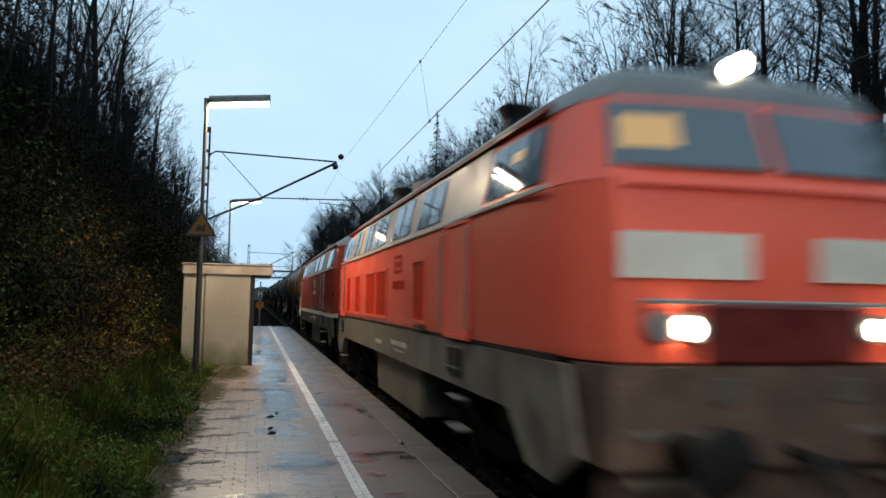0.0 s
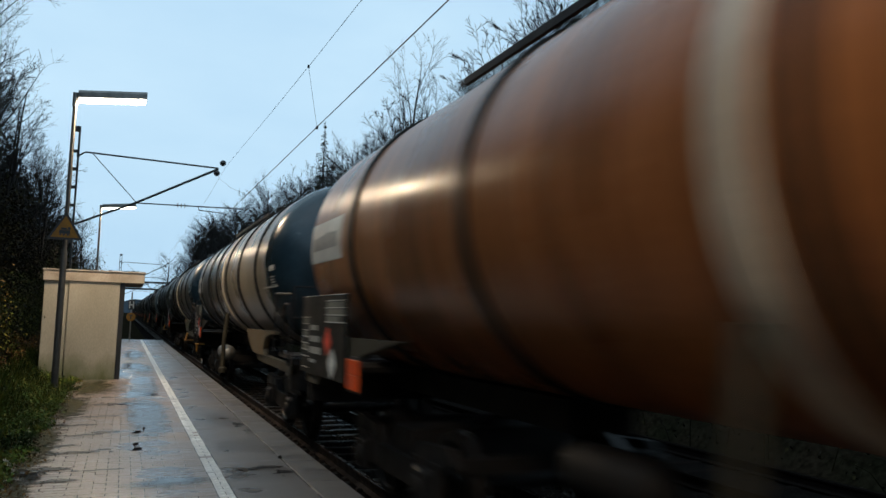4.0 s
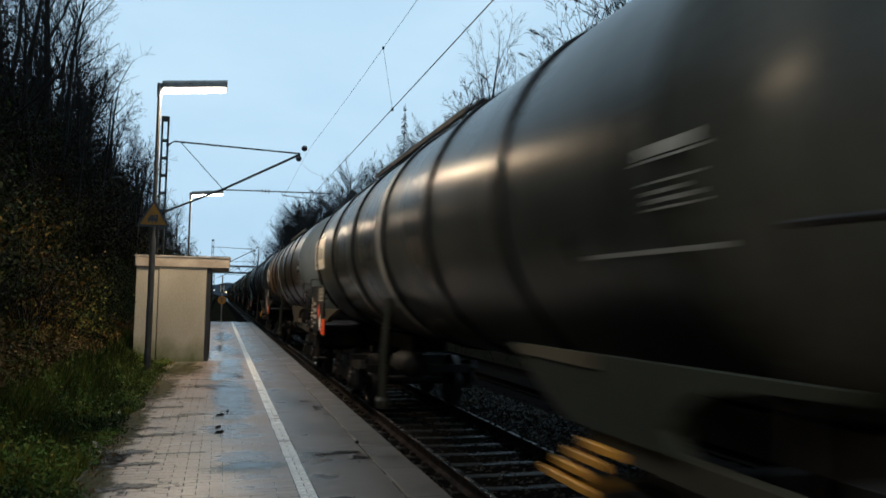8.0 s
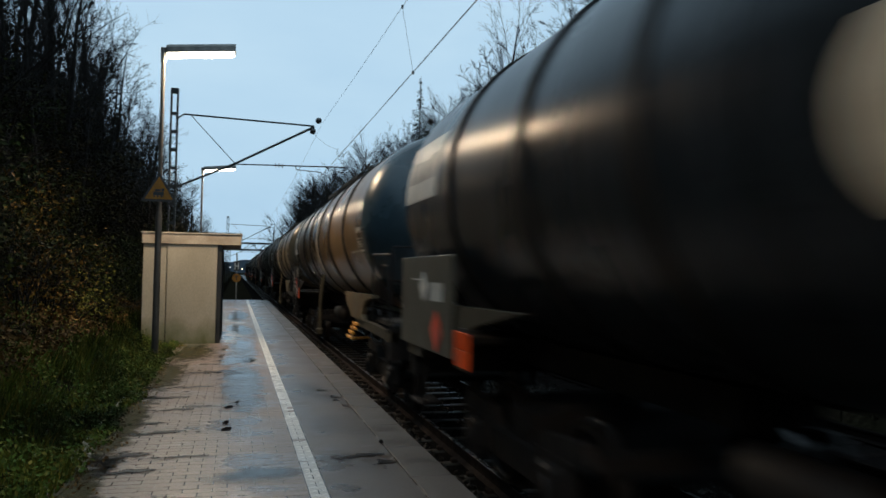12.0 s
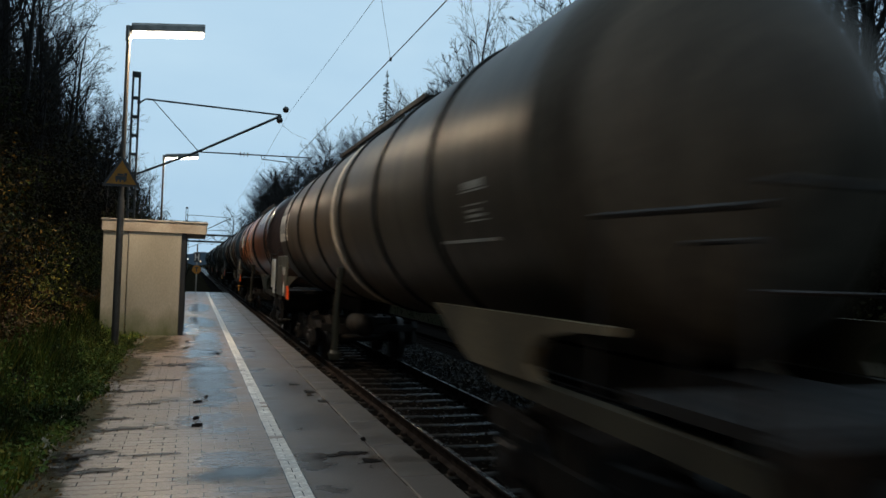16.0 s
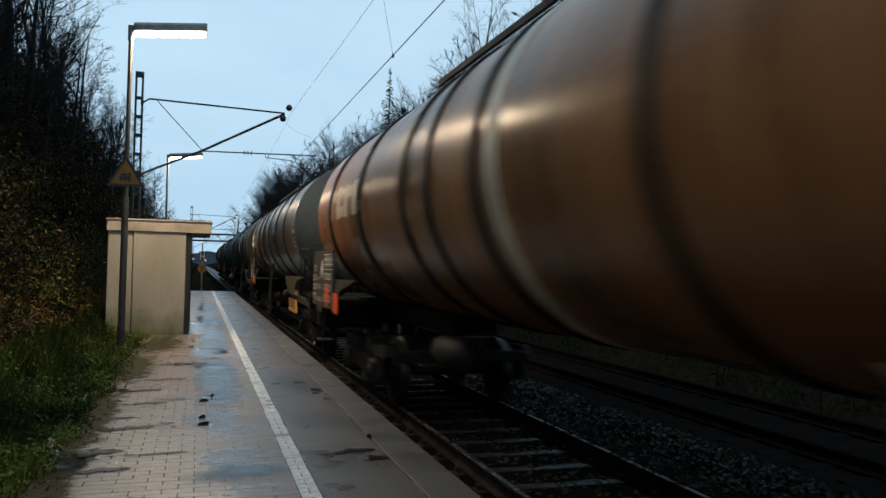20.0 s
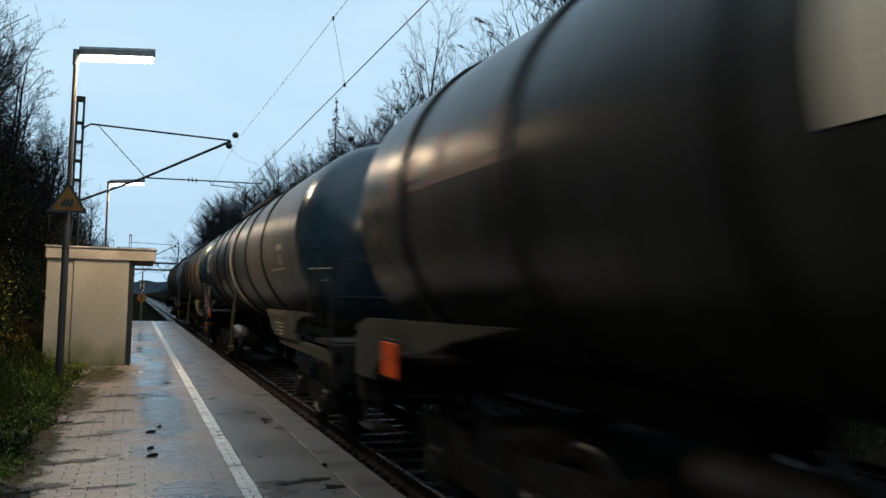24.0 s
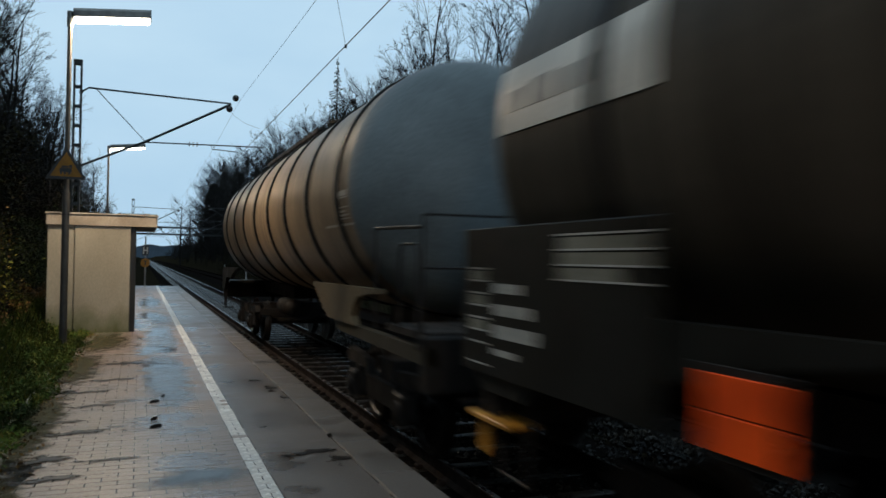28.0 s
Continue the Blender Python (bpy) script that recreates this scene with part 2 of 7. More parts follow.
def add_wet(m, low, x0, x1, dark=0.62, cover=0.50):
    """A film of rain water in uneven patches, thickest in a shallow gutter between x0 and x1."""
    n, l = m.node_tree.nodes, m.node_tree.links
    bsdf = n["Principled BSDF"]
    geo, mp, ns, sep = n.new("ShaderNodeNewGeometry"), n.new("ShaderNodeMapping"), n.new("ShaderNodeTexNoise"), n.new("ShaderNodeSeparateXYZ")
    mp.inputs["Scale"].default_value = (0.8, 1.5, 1)
    ns.inputs["Scale"].default_value, ns.inputs["Detail"].default_value, ns.inputs["Roughness"].default_value = 1.0, 5, 0.6
    l.new(geo.outputs["Position"], mp.inputs[0])
    l.new(mp.outputs[0], ns.inputs["Vector"])
    l.new(geo.outputs["Position"], sep.inputs[0])
    mid = n.new("ShaderNodeMath")
    mid.operation = "SUBTRACT"
    mid.inputs[1].default_value = (x0 + x1) / 2
    l.new(sep.outputs["X"], mid.inputs[0])
    ab = n.new("ShaderNodeMath")
    ab.operation = "ABSOLUTE"
    l.new(mid.outputs[0], ab.inputs[0])
    band = n.new("ShaderNodeMapRange")
    band.interpolation_type = "SMOOTHSTEP"
    band.inputs["From Min"].default_value, band.inputs["From Max"].default_value = 0.0, (x1 - x0) / 2 + 0.15
    band.inputs["To Min"].default_value, band.inputs["To Max"].default_value = 0.13, 0.0
    l.new(ab.outputs[0], band.inputs["Value"])
    add = n.new("ShaderNodeMath")
    l.new(ns.outputs["Fac"], add.inputs[0])
    l.new(band.outputs[0], add.inputs[1])
    wet = n.new("ShaderNodeMapRange")
    wet.interpolation_type = "SMOOTHSTEP"
    wet.inputs["From Min"].default_value, wet.inputs["From Max"].default_value = cover, cover + 0.18
    l.new(add.outputs[0], wet.inputs["Value"])
    old_r, old_c = bsdf.inputs["Roughness"].links[0].from_socket, bsdf.inputs["Base Color"].links[0].from_socket
    rm = n.new("ShaderNodeMix")
    l.new(wet.outputs[0], rm.inputs[0])
    l.new(old_r, rm.inputs[2])
    rm.inputs[3].default_value = low
    l.new(rm.outputs[0], bsdf.inputs["Roughness"])
    cm, sc = n.new("ShaderNodeMix"), n.new("ShaderNodeVectorMath")
    cm.data_type, sc.operation = "RGBA", "SCALE"
    sc.inputs["Scale"].default_value = dark
    l.new(old_c, sc.inputs[0])
    l.new(wet.outputs[0], cm.inputs[0])
    l.new(old_c, cm.inputs[6])
    l.new(sc.outputs[0], cm.inputs[7])
    l.new(cm.outputs[2], bsdf.inputs["Base Color"])


add_wet(M_PAVER, 0.20, 0.70, 1.45, 0.85, 0.54)
def film_material(name, colour, rough, spec, cover, ragged=1.3, grain=5.0, rim=(0.85, 1.5)):
    """A thin film on paving that thins out towards an uneven edge."""
    m = bpy.data.materials.new(name)
    m.use_nodes = True
    n, l = m.node_tree.nodes, m.node_tree.links
    b = n["Principled BSDF"]
    b.inputs["Base Color"].default_value = (*colour, 1)
    b.inputs["Roughness"].default_value = rough
    b.inputs["Specular IOR Level"].default_value = spec
    tc, vm, ln, ns, ad, mr = n.new("ShaderNodeTexCoord"), n.new("ShaderNodeVectorMath"), n.new("ShaderNodeVectorMath"), n.new("ShaderNodeTexNoise"), n.new("ShaderNodeMath"), n.new("ShaderNodeMapRange")
    vm.operation, ln.operation, ad.operation = "MULTIPLY_ADD", "LENGTH", "MULTIPLY_ADD"
    vm.inputs[1].default_value, vm.inputs[2].default_value = (2, 2, 0), (-1, -1, 0)
    l.new(tc.outputs["Generated"], vm.inputs[0])
    l.new(vm.outputs[0], ln.inputs[0])
    ns.inputs["Scale"].default_value, ns.inputs["Detail"].default_value = grain, 6
    l.new(tc.outputs["Object"], ns.inputs["Vector"])
    l.new(ns.outputs["Fac"], ad.inputs[0])
    ad.inputs[1].default_value = ragged
    l.new(ln.outputs["Value"], ad.inputs[2])
    mr.interpolation_type = "SMOOTHSTEP"
    mr.inputs["From Min"].default_value, mr.inputs["From Max"].default_value = rim
    mr.inputs["To Min"].default_value, mr.inputs["To Max"].default_value = cover, 0.0
    l.new(ad.outputs[0], mr.inputs["Value"])
    l.new(mr.outputs[0], b.inputs["Alpha"])
    return m


M_FILM = film_material("water_film", (0.06, 0.050, 0.042), 0.17, 0.5, 0.52, 1.25, 3.5)
M_POOL = film_material("rain_pool", (0.05, 0.045, 0.040), 0.10, 0.5, 0.75, 1.9, 3.4, (1.0, 1.75))
# wet patches; near black stands for the dark bank mirrored in them
M_STAIN = film_material("wet_stain", (0.012, 0.009, 0.007), 0.3, 0.12, 0.95, 2.3, 6.5, (1.2, 1.62))
M_MOSSFILM = film_material("moss_film", (0.060, 0.050, 0.022), 0.8, 0.1, 0.75, 1.2, 6.0)
add_wet(M_PAVER_PAINT, 0.25, 0.9, 1.5, 0.92)
add_wet(M_SLAB, 0.22, 1.6, 1.9, 0.8, 0.55)
add_wet(M_EDGE, 0.3, 2.2, 2.6, 0.7, 0.6)
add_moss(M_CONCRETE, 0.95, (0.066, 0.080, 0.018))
M_ROOFEDGE = material("weathered_roof_edge", (0.40, 0.34, 0.27), 0.8, scale=2.2, fine=50, vary=0.15, second=(0.25, 0.20, 0.15))
M_INSIDE = material("shelter_inside", (0.16, 0.15, 0.13), 0.85, scale=2, fine=50)
M_GALV = material("galvanised_steel", (0.30, 0.29, 0.27), 0.5, 0.6, scale=4, fine=60, vary=0.15, bump=0.08)
M_POSTDARK = material("dark_coated_post", (0.055, 0.048, 0.040), 0.55, 0.2, scale=6, fine=60, vary=0.2, bump=0.1)
M_MAST = material("mast_steel", (0.035, 0.037, 0.036), 0.6, 0.5, scale=5, fine=70, vary=0.2, bump=0.1)
M_WIRE = material("wire_copper", (0.03, 0.034, 0.034), 0.5, 0.6, scale=5, fine=70)
M_CERAMIC = material("insulator_glaze", (0.03, 0.025, 0.022), 0.25, scale=6, fine=70, vary=0.1, bump=0.05)
M_LAMPSHELL = material("lamp_housing", (0.23, 0.22, 0.20), 0.5, 0.4, scale=6, fine=60, vary=0.1, bump=0.05)
M_TUBE = glow("lamp_diffuser_glow", (1.0, 0.90, 0.74), 9.0)
M_YELLOW = material("sign_yellow", (0.26, 0.115, 0.015), 0.6, scale=8, fine=50, vary=0.12, bump=0.03, second=(0.18, 0.08, 0.013), spec=0.2)
M_BLACK = material("black_paint", (0.012, 0.012, 0.012), 0.5, scale=6, fine=60, vary=0.2, bump=0.05)
M_SIGNWHITE = material("sign_white", (0.65, 0.65, 0.62), 0.5, scale=8, fine=50, vary=0.1, bump=0.03)
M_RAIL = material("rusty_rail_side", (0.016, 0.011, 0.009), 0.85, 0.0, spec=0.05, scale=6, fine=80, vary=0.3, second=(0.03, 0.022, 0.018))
# darkened copy of the rail head, for the shade behind the train
M_RAILTOP_SHADED = material("shaded_rail_head", (0.010, 0.008, 0.007), 0.95, 0.0, spec=0.0, scale=8, fine=80, vary=0.2, bump=0.05)
M_RAILTOP = material("polished_rail_head", (0.26, 0.255, 0.25), 0.28, 0.85, scale=8, fine=80, vary=0.1, bump=0.03)
M_SLEEPER = material("wet_steel_sleeper", (0.050, 0.043, 0.035), 0.34, 0.4, scale=4, fine=60, vary=0.3, bump=0.3, second=(0.010, 0.009, 0.008), spec=0.2, own=0.15)
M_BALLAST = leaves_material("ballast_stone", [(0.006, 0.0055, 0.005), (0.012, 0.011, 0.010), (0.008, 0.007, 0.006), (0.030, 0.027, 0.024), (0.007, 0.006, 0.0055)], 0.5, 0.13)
# wet gravel; shade under and behind the train is put into this colour
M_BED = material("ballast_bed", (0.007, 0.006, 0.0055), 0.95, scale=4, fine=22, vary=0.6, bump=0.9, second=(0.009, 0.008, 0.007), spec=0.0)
# shade colour of the far sleepers and rails; also on the leaf scraps
M_NEAR_BLACK = material("matt_near_black", (0.010, 0.008, 0.007), 0.85, scale=4, fine=50, vary=0.4, bump=0.3, second=(0.010, 0.008, 0.007), spec=0.0)
M_SOIL = material("leafy_soil", (0.016, 0.012, 0.008), 0.9, scale=0.8, fine=9, vary=0.6, bump=0.9, second=(0.010, 0.011, 0.006), amount=0.8, spec=0.0)
M_GRASS = leaves_material("grass_blade", [(0.028, 0.046, 0.008), (0.062, 0.074, 0.012), (0.038, 0.058, 0.009), (0.11, 0.092, 0.020), (0.022, 0.036, 0.007), (0.045, 0.062, 0.010)])
M_LEAF_GREEN = leaves_material("green_leaf", [(0.009, 0.015, 0.006), (0.018, 0.026, 0.008), (0.012, 0.020, 0.007), (0.023, 0.030, 0.009), (0.010, 0.016, 0.006), (0.015, 0.023, 0.008), (0.020, 0.026, 0.008), (0.026, 0.032, 0.010), (0.009, 0.014, 0.005)])
M_LEAF_BROWN = leaves_material("autumn_leaf", [(0.015, 0.010, 0.006), (0.026, 0.016, 0.007), (0.012, 0.010, 0.006), (0.021, 0.016, 0.008), (0.014, 0.010, 0.006), (0.030, 0.021, 0.009), (0.015, 0.012, 0.007), (0.020, 0.017, 0.008), (0.011, 0.008, 0.005)])
M_LEAF_OLIVE = leaves_material("olive_leaf", [(0.018, 0.024, 0.008), (0.034, 0.039, 0.011), (0.024, 0.030, 0.009), (0.021, 0.027, 0.008), (0.040, 0.042, 0.012), (0.028, 0.033, 0.009), (0.016, 0.018, 0.007)])
M_LEAF_ORANGE = leaves_material("orange_leaf", [(0.05, 0.030, 0.010), (0.14, 0.075, 0.018), (0.07, 0.040, 0.011), (0.19, 0.115, 0.026), (0.04, 0.030, 0.010)])
M_LEAF_YELLOW = leaves_material("yellow_leaf", [(0.04, 0.054, 0.012), (0.075, 0.085, 0.018), (0.03, 0.042, 0.011), (0.13, 0.11, 0.022), (0.05, 0.056, 0.013)])
M_HERB = leaves_material("herb_leaf", [(0.030, 0.060, 0.014), (0.056, 0.086, 0.020), (0.040, 0.072, 0.017), (0.085, 0.096, 0.022), (0.024, 0.048, 0.012), (0.05, 0.075, 0.018), (0.13, 0.11, 0.030)])
M_LEAF_FALLEN = leaves_material("fallen_leaf", [(0.045, 0.025, 0.011), (0.085, 0.048, 0.018), (0.03, 0.019, 0.010), (0.14, 0.088, 0.032), (0.055, 0.031, 0.013)])
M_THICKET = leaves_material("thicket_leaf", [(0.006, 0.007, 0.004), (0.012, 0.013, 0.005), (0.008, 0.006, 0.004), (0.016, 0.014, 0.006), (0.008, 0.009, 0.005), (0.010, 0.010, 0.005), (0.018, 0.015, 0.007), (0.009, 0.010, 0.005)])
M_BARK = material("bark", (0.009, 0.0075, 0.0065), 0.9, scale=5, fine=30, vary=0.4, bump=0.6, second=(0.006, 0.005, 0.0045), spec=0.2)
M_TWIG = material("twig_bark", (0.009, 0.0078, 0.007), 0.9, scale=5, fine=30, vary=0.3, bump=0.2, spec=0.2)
M_NEEDLE = leaves_material("conifer_needles", [(0.012, 0.024, 0.012), (0.02, 0.035, 0.016)])

M_RED = material("traffic_red_paint", (1.0, 0.160, 0.092), 0.42, scale=1.2, fine=40, vary=0.06, bump=0.03, second=(0.97, 0.140, 0.085), coat=0.08, spec=0.3)
M_RED_DARK = material("faded_crimson_paint", (0.27, 0.030, 0.018), 0.36, scale=1.2, fine=40, vary=0.1, bump=0.03, second=(0.22, 0.023, 0.015), coat=0.3)
M_REDGRILL_OLD = material("dark_crimson_grille", (0.20, 0.019, 0.013), 0.5, scale=3, fine=60, vary=0.2, bump=0.1)
M_REDGRILL = material("red_grille", (0.66, 0.034, 0.005), 0.6, scale=3, fine=60, vary=0.2, bump=0.1, spec=0.08)
M_BEAM = material("rusty_brown_beam", (0.17, 0.105, 0.072), 0.7, scale=2.5, fine=45, vary=0.3, bump=0.15, second=(0.03, 0.022, 0.018), amount=0.9, spec=0.3)
M_FRAME_OLIVE = material("dusty_grey_frame", (0.175, 0.150, 0.108), 0.65, scale=2.0, fine=45, vary=0.15, bump=0.1, second=(0.075, 0.06, 0.046))
M_FRAME_DARK = material("dark_green_grey_frame", (0.030, 0.034, 0.027), 0.6, scale=2.0, fine=45, vary=0.15, bump=0.1, second=(0.02, 0.021, 0.018), spec=0.12)
M_BEIGE = material("beige_trim_line", (0.52, 0.47, 0.38), 0.5, scale=3, fine=50, vary=0.1, bump=0.03)
M_STRIPE = material("pale_nose_stripe", (0.88, 0.84, 0.72), 0.5, scale=2, fine=50, vary=0.08, bump=0.03, second=(0.74, 0.69, 0.58))
M_LIGHTGREY = material("light_grey_panel", (0.60, 0.57, 0.50), 0.45, scale=2, fine=50, vary=0.08, bump=0.03)
M_ROOF = material("sooty_grey_roof", (0.20, 0.20, 0.195), 0.55, scale=1.0, fine=40, vary=0.15, bump=0.08, second=(0.10, 0.10, 0.098))
M_ALU = material("aluminium_band", (0.33, 0.315, 0.30), 0.46, 0.2, spec=0.3, scale=2.5, fine=50, vary=0.08, bump=0.03, second=(0.27, 0.26, 0.25))
# bluish base colour stands in for sky reflected in the glass
M_SCREEN = glossy("sky_tinted_glass", (0.12, 0.15, 0.165), 0.04, 0.2)
M_GLASS = glossy("dark_window_glass", (0.02, 0.024, 0.028), 0.04, spec=0.8)
M_HEADLIGHT = glow("headlight_glow", (1.0, 0.86, 0.55), 40.0)
M_CABLIGHT = glow("cab_light_glow", (1.0, 0.60, 0.22), 0.42)
M_CABLIGHT.node_tree.nodes["Principled BSDF"].inputs["Base Color"].default_value = (0.10, 0.08, 0.05, 1)
M_CABLIGHT.node_tree.nodes["Principled BSDF"].inputs["Roughness"].default_value = 0.1
M_ENGINELIGHT = glow("engine_room_glow", (1.0, 0.52, 0.14), 0.5)
M_ENGINELIGHT.node_tree.nodes["Principled BSDF"].inputs["Base Color"].default_value = (0.03, 0.025, 0.02, 1)
M_UNDER = material("oily_black_steel", (0.011, 0.0095, 0.0085), 0.65, 0.0, scale=4, fine=50, vary=0.4, bump=0.25, second=(0.016, 0.012, 0.010), spec=0.25)
M_WHEEL = material("wheel_steel", (0.03, 0.025, 0.022), 0.4, 0.6, scale=5, fine=60, vary=0.2)
M_ORANGE = material("orange_hazard_plate", (0.95, 0.100, 0.010), 0.55, scale=5, fine=50, vary=0.08, bump=0.03, second=(0.68, 0.065, 0.010), spec=0.15)
M_FADED_RED = material("faded_red_marking", (0.085, 0.020, 0.015), 0.5, scale=3, fine=50, vary=0.2, bump=0.03, second=(0.03, 0.012, 0.010), amount=0.8)
M_HAZRED = material("hazard_red", (0.92, 0.085, 0.035), 0.45, scale=5, fine=50, vary=0.08, bump=0.03)
M_LABEL = material("pale_label", (0.78, 0.73, 0.64), 0.5, scale=3, fine=50, vary=0.12, bump=0.03, second=(0.55, 0.50, 0.42))
M_LETTER = material("faded_lettering", (0.20, 0.19, 0.17), 0.5, scale=5, fine=50, vary=0.2, bump=0.03, second=(0.34, 0.32, 0.28), amount=0.8)
M_STENCIL = material("faded_stencil_white", (0.50, 0.475, 0.42), 0.5, scale=3, fine=50, vary=0.2, bump=0.03)
# pale band colour, raised to hold the lamplight on it
M_PATCH = material("lamplit_cream_patch", (0.88, 0.75, 0.56), 0.5, scale=1.5, fine=50, vary=0.12, bump=0.05, second=(0.62, 0.51, 0.37))
M_BAND = material("pale_tank_band", (0.70, 0.61, 0.48), 0.5, scale=1.5, fine=50, vary=0.1, bump=0.05, second=(0.44, 0.37, 0.28))
M_BOARD_PLAIN = material("weathered_grey_board", (0.10, 0.094, 0.072), 0.55, scale=2.2, fine=45, vary=0.3, bump=0.08, second=(0.055, 0.052, 0.040), amount=0.7, spec=0.2)
M_FIELD = material("dull_board_field", (0.23, 0.215, 0.165), 0.5, scale=3, fine=50, vary=0.2, bump=0.05, second=(0.12, 0.11, 0.085), spec=0.25)
M_PANEL = material("dark_grey_board", (0.012, 0.012, 0.010), 0.55, scale=3, fine=50, vary=0.15, bump=0.05, spec=0.15)
M_STEP = material("safety_yellow", (0.62, 0.27, 0.025), 0.55, scale=5, fine=50, vary=0.15, bump=0.08, second=(0.36, 0.15, 0.02))
M_SOLEBAR = material("grimy_sole_bar", (0.046, 0.038, 0.022), 0.65, scale=1.6, fine=50, vary=0.2, bump=0.12, second=(0.016, 0.0135, 0.010), amount=0.9, spec=0.3)
M_GUSSET_GREEN = material("dark_green_gusset", (0.030, 0.032, 0.021), 0.6, scale=2.0, fine=50, vary=0.2, bump=0.1, second=(0.022, 0.024, 0.017), amount=0.8, spec=0.2)
M_GUSSET = material("tan_gusset_steel", (0.125, 0.092, 0.054), 0.6, scale=1.4, fine=50, vary=0.25, bump=0.12, second=(0.045, 0.035, 0.022), amount=0.8, spec=0.2)
# blue of the evening haze is put into the hill's base colour
M_HAZE = material("haze_tinted_hill", (0.075, 0.105, 0.135), 1.0, scale=0.02, fine=0.3, vary=0.2, bump=0)
TANK_COLOURS = {
    "orange": ((0.42, 0.15, 0.05), (0.15, 0.055, 0.024)), "grey": ((0.16, 0.146, 0.118), (0.094, 0.085, 0.068)), "slate": ((0.102, 0.101, 0.092), (0.064, 0.063, 0.057)),
    "dark": ((0.031, 0.036, 0.038), (0.019, 0.022, 0.023)), "green": ((0.060, 0.062, 0.053), (0.036, 0.038, 0.033)), "olive": ((0.108, 0.090, 0.062), (0.058, 0.048, 0.033)),
    "brown": ((0.086, 0.070, 0.053), (0.044, 0.036, 0.027)), "blue": ((0.028, 0.034, 0.039), (0.017, 0.021, 0.024)),
    "tan": ((0.14, 0.094, 0.052), (0.058, 0.039, 0.023)), "rust": ((0.26, 0.090, 0.038), (0.07, 0.029, 0.017)), "ochre": ((0.33, 0.150, 0.063), (0.10, 0.054, 0.029)), "taupe": ((0.185, 0.145, 0.102), (0.095, 0.074, 0.052)), "maroon": ((0.070, 0.046, 0.039), (0.040, 0.027, 0.023)), "umber": ((0.088, 0.073, 0.056), (0.048, 0.040, 0.031)), "sand": ((0.25, 0.19, 0.13), (0.125, 0.095, 0.064)), "black": ((0.056, 0.055, 0.050), (0.033, 0.032, 0.029))}
M_TANK = {k: material("tank_paint_" + k, a, 0.42 if k in ("brown", "umber", "sand") else 0.35 if k == "slate" else 0.29, scale=0.55, fine=26, vary=0.14, bump=0.05, second=b, amount=0.9, rough_vary=0.07, stretch=(1, 1, 0.5), spec=0.08 if k in ("brown", "umber", "sand", "slate") else 0.16, streak=0.45) for k, (a, b) in TANK_COLOURS.items()}
M_DOME_BLUE = material("blue_grey_dome", (0.175, 0.197, 0.20), 0.6, spec=0.15, scale=0.8, fine=30, vary=0.16, bump=0.05, second=(0.10, 0.115, 0.118))
M_DOME_MATT = material("matt_teal_dome", (0.055, 0.066, 0.070), 0.7, spec=0.12, scale=0.8, fine=30, vary=0.14, bump=0.05, second=(0.026, 0.034, 0.038))
M_DOME_TEAL = material("dark_teal_dome", (0.034, 0.060, 0.074), 0.23, spec=0.5, scale=0.8, fine=30, vary=0.1, bump=0.03, second=(0.013, 0.022, 0.028))
M_HOOP = material("tank_hoop", (0.012, 0.0115, 0.0105), 0.5, scale=2, fine=40, vary=0.15, bump=0.08, spec=0.15)


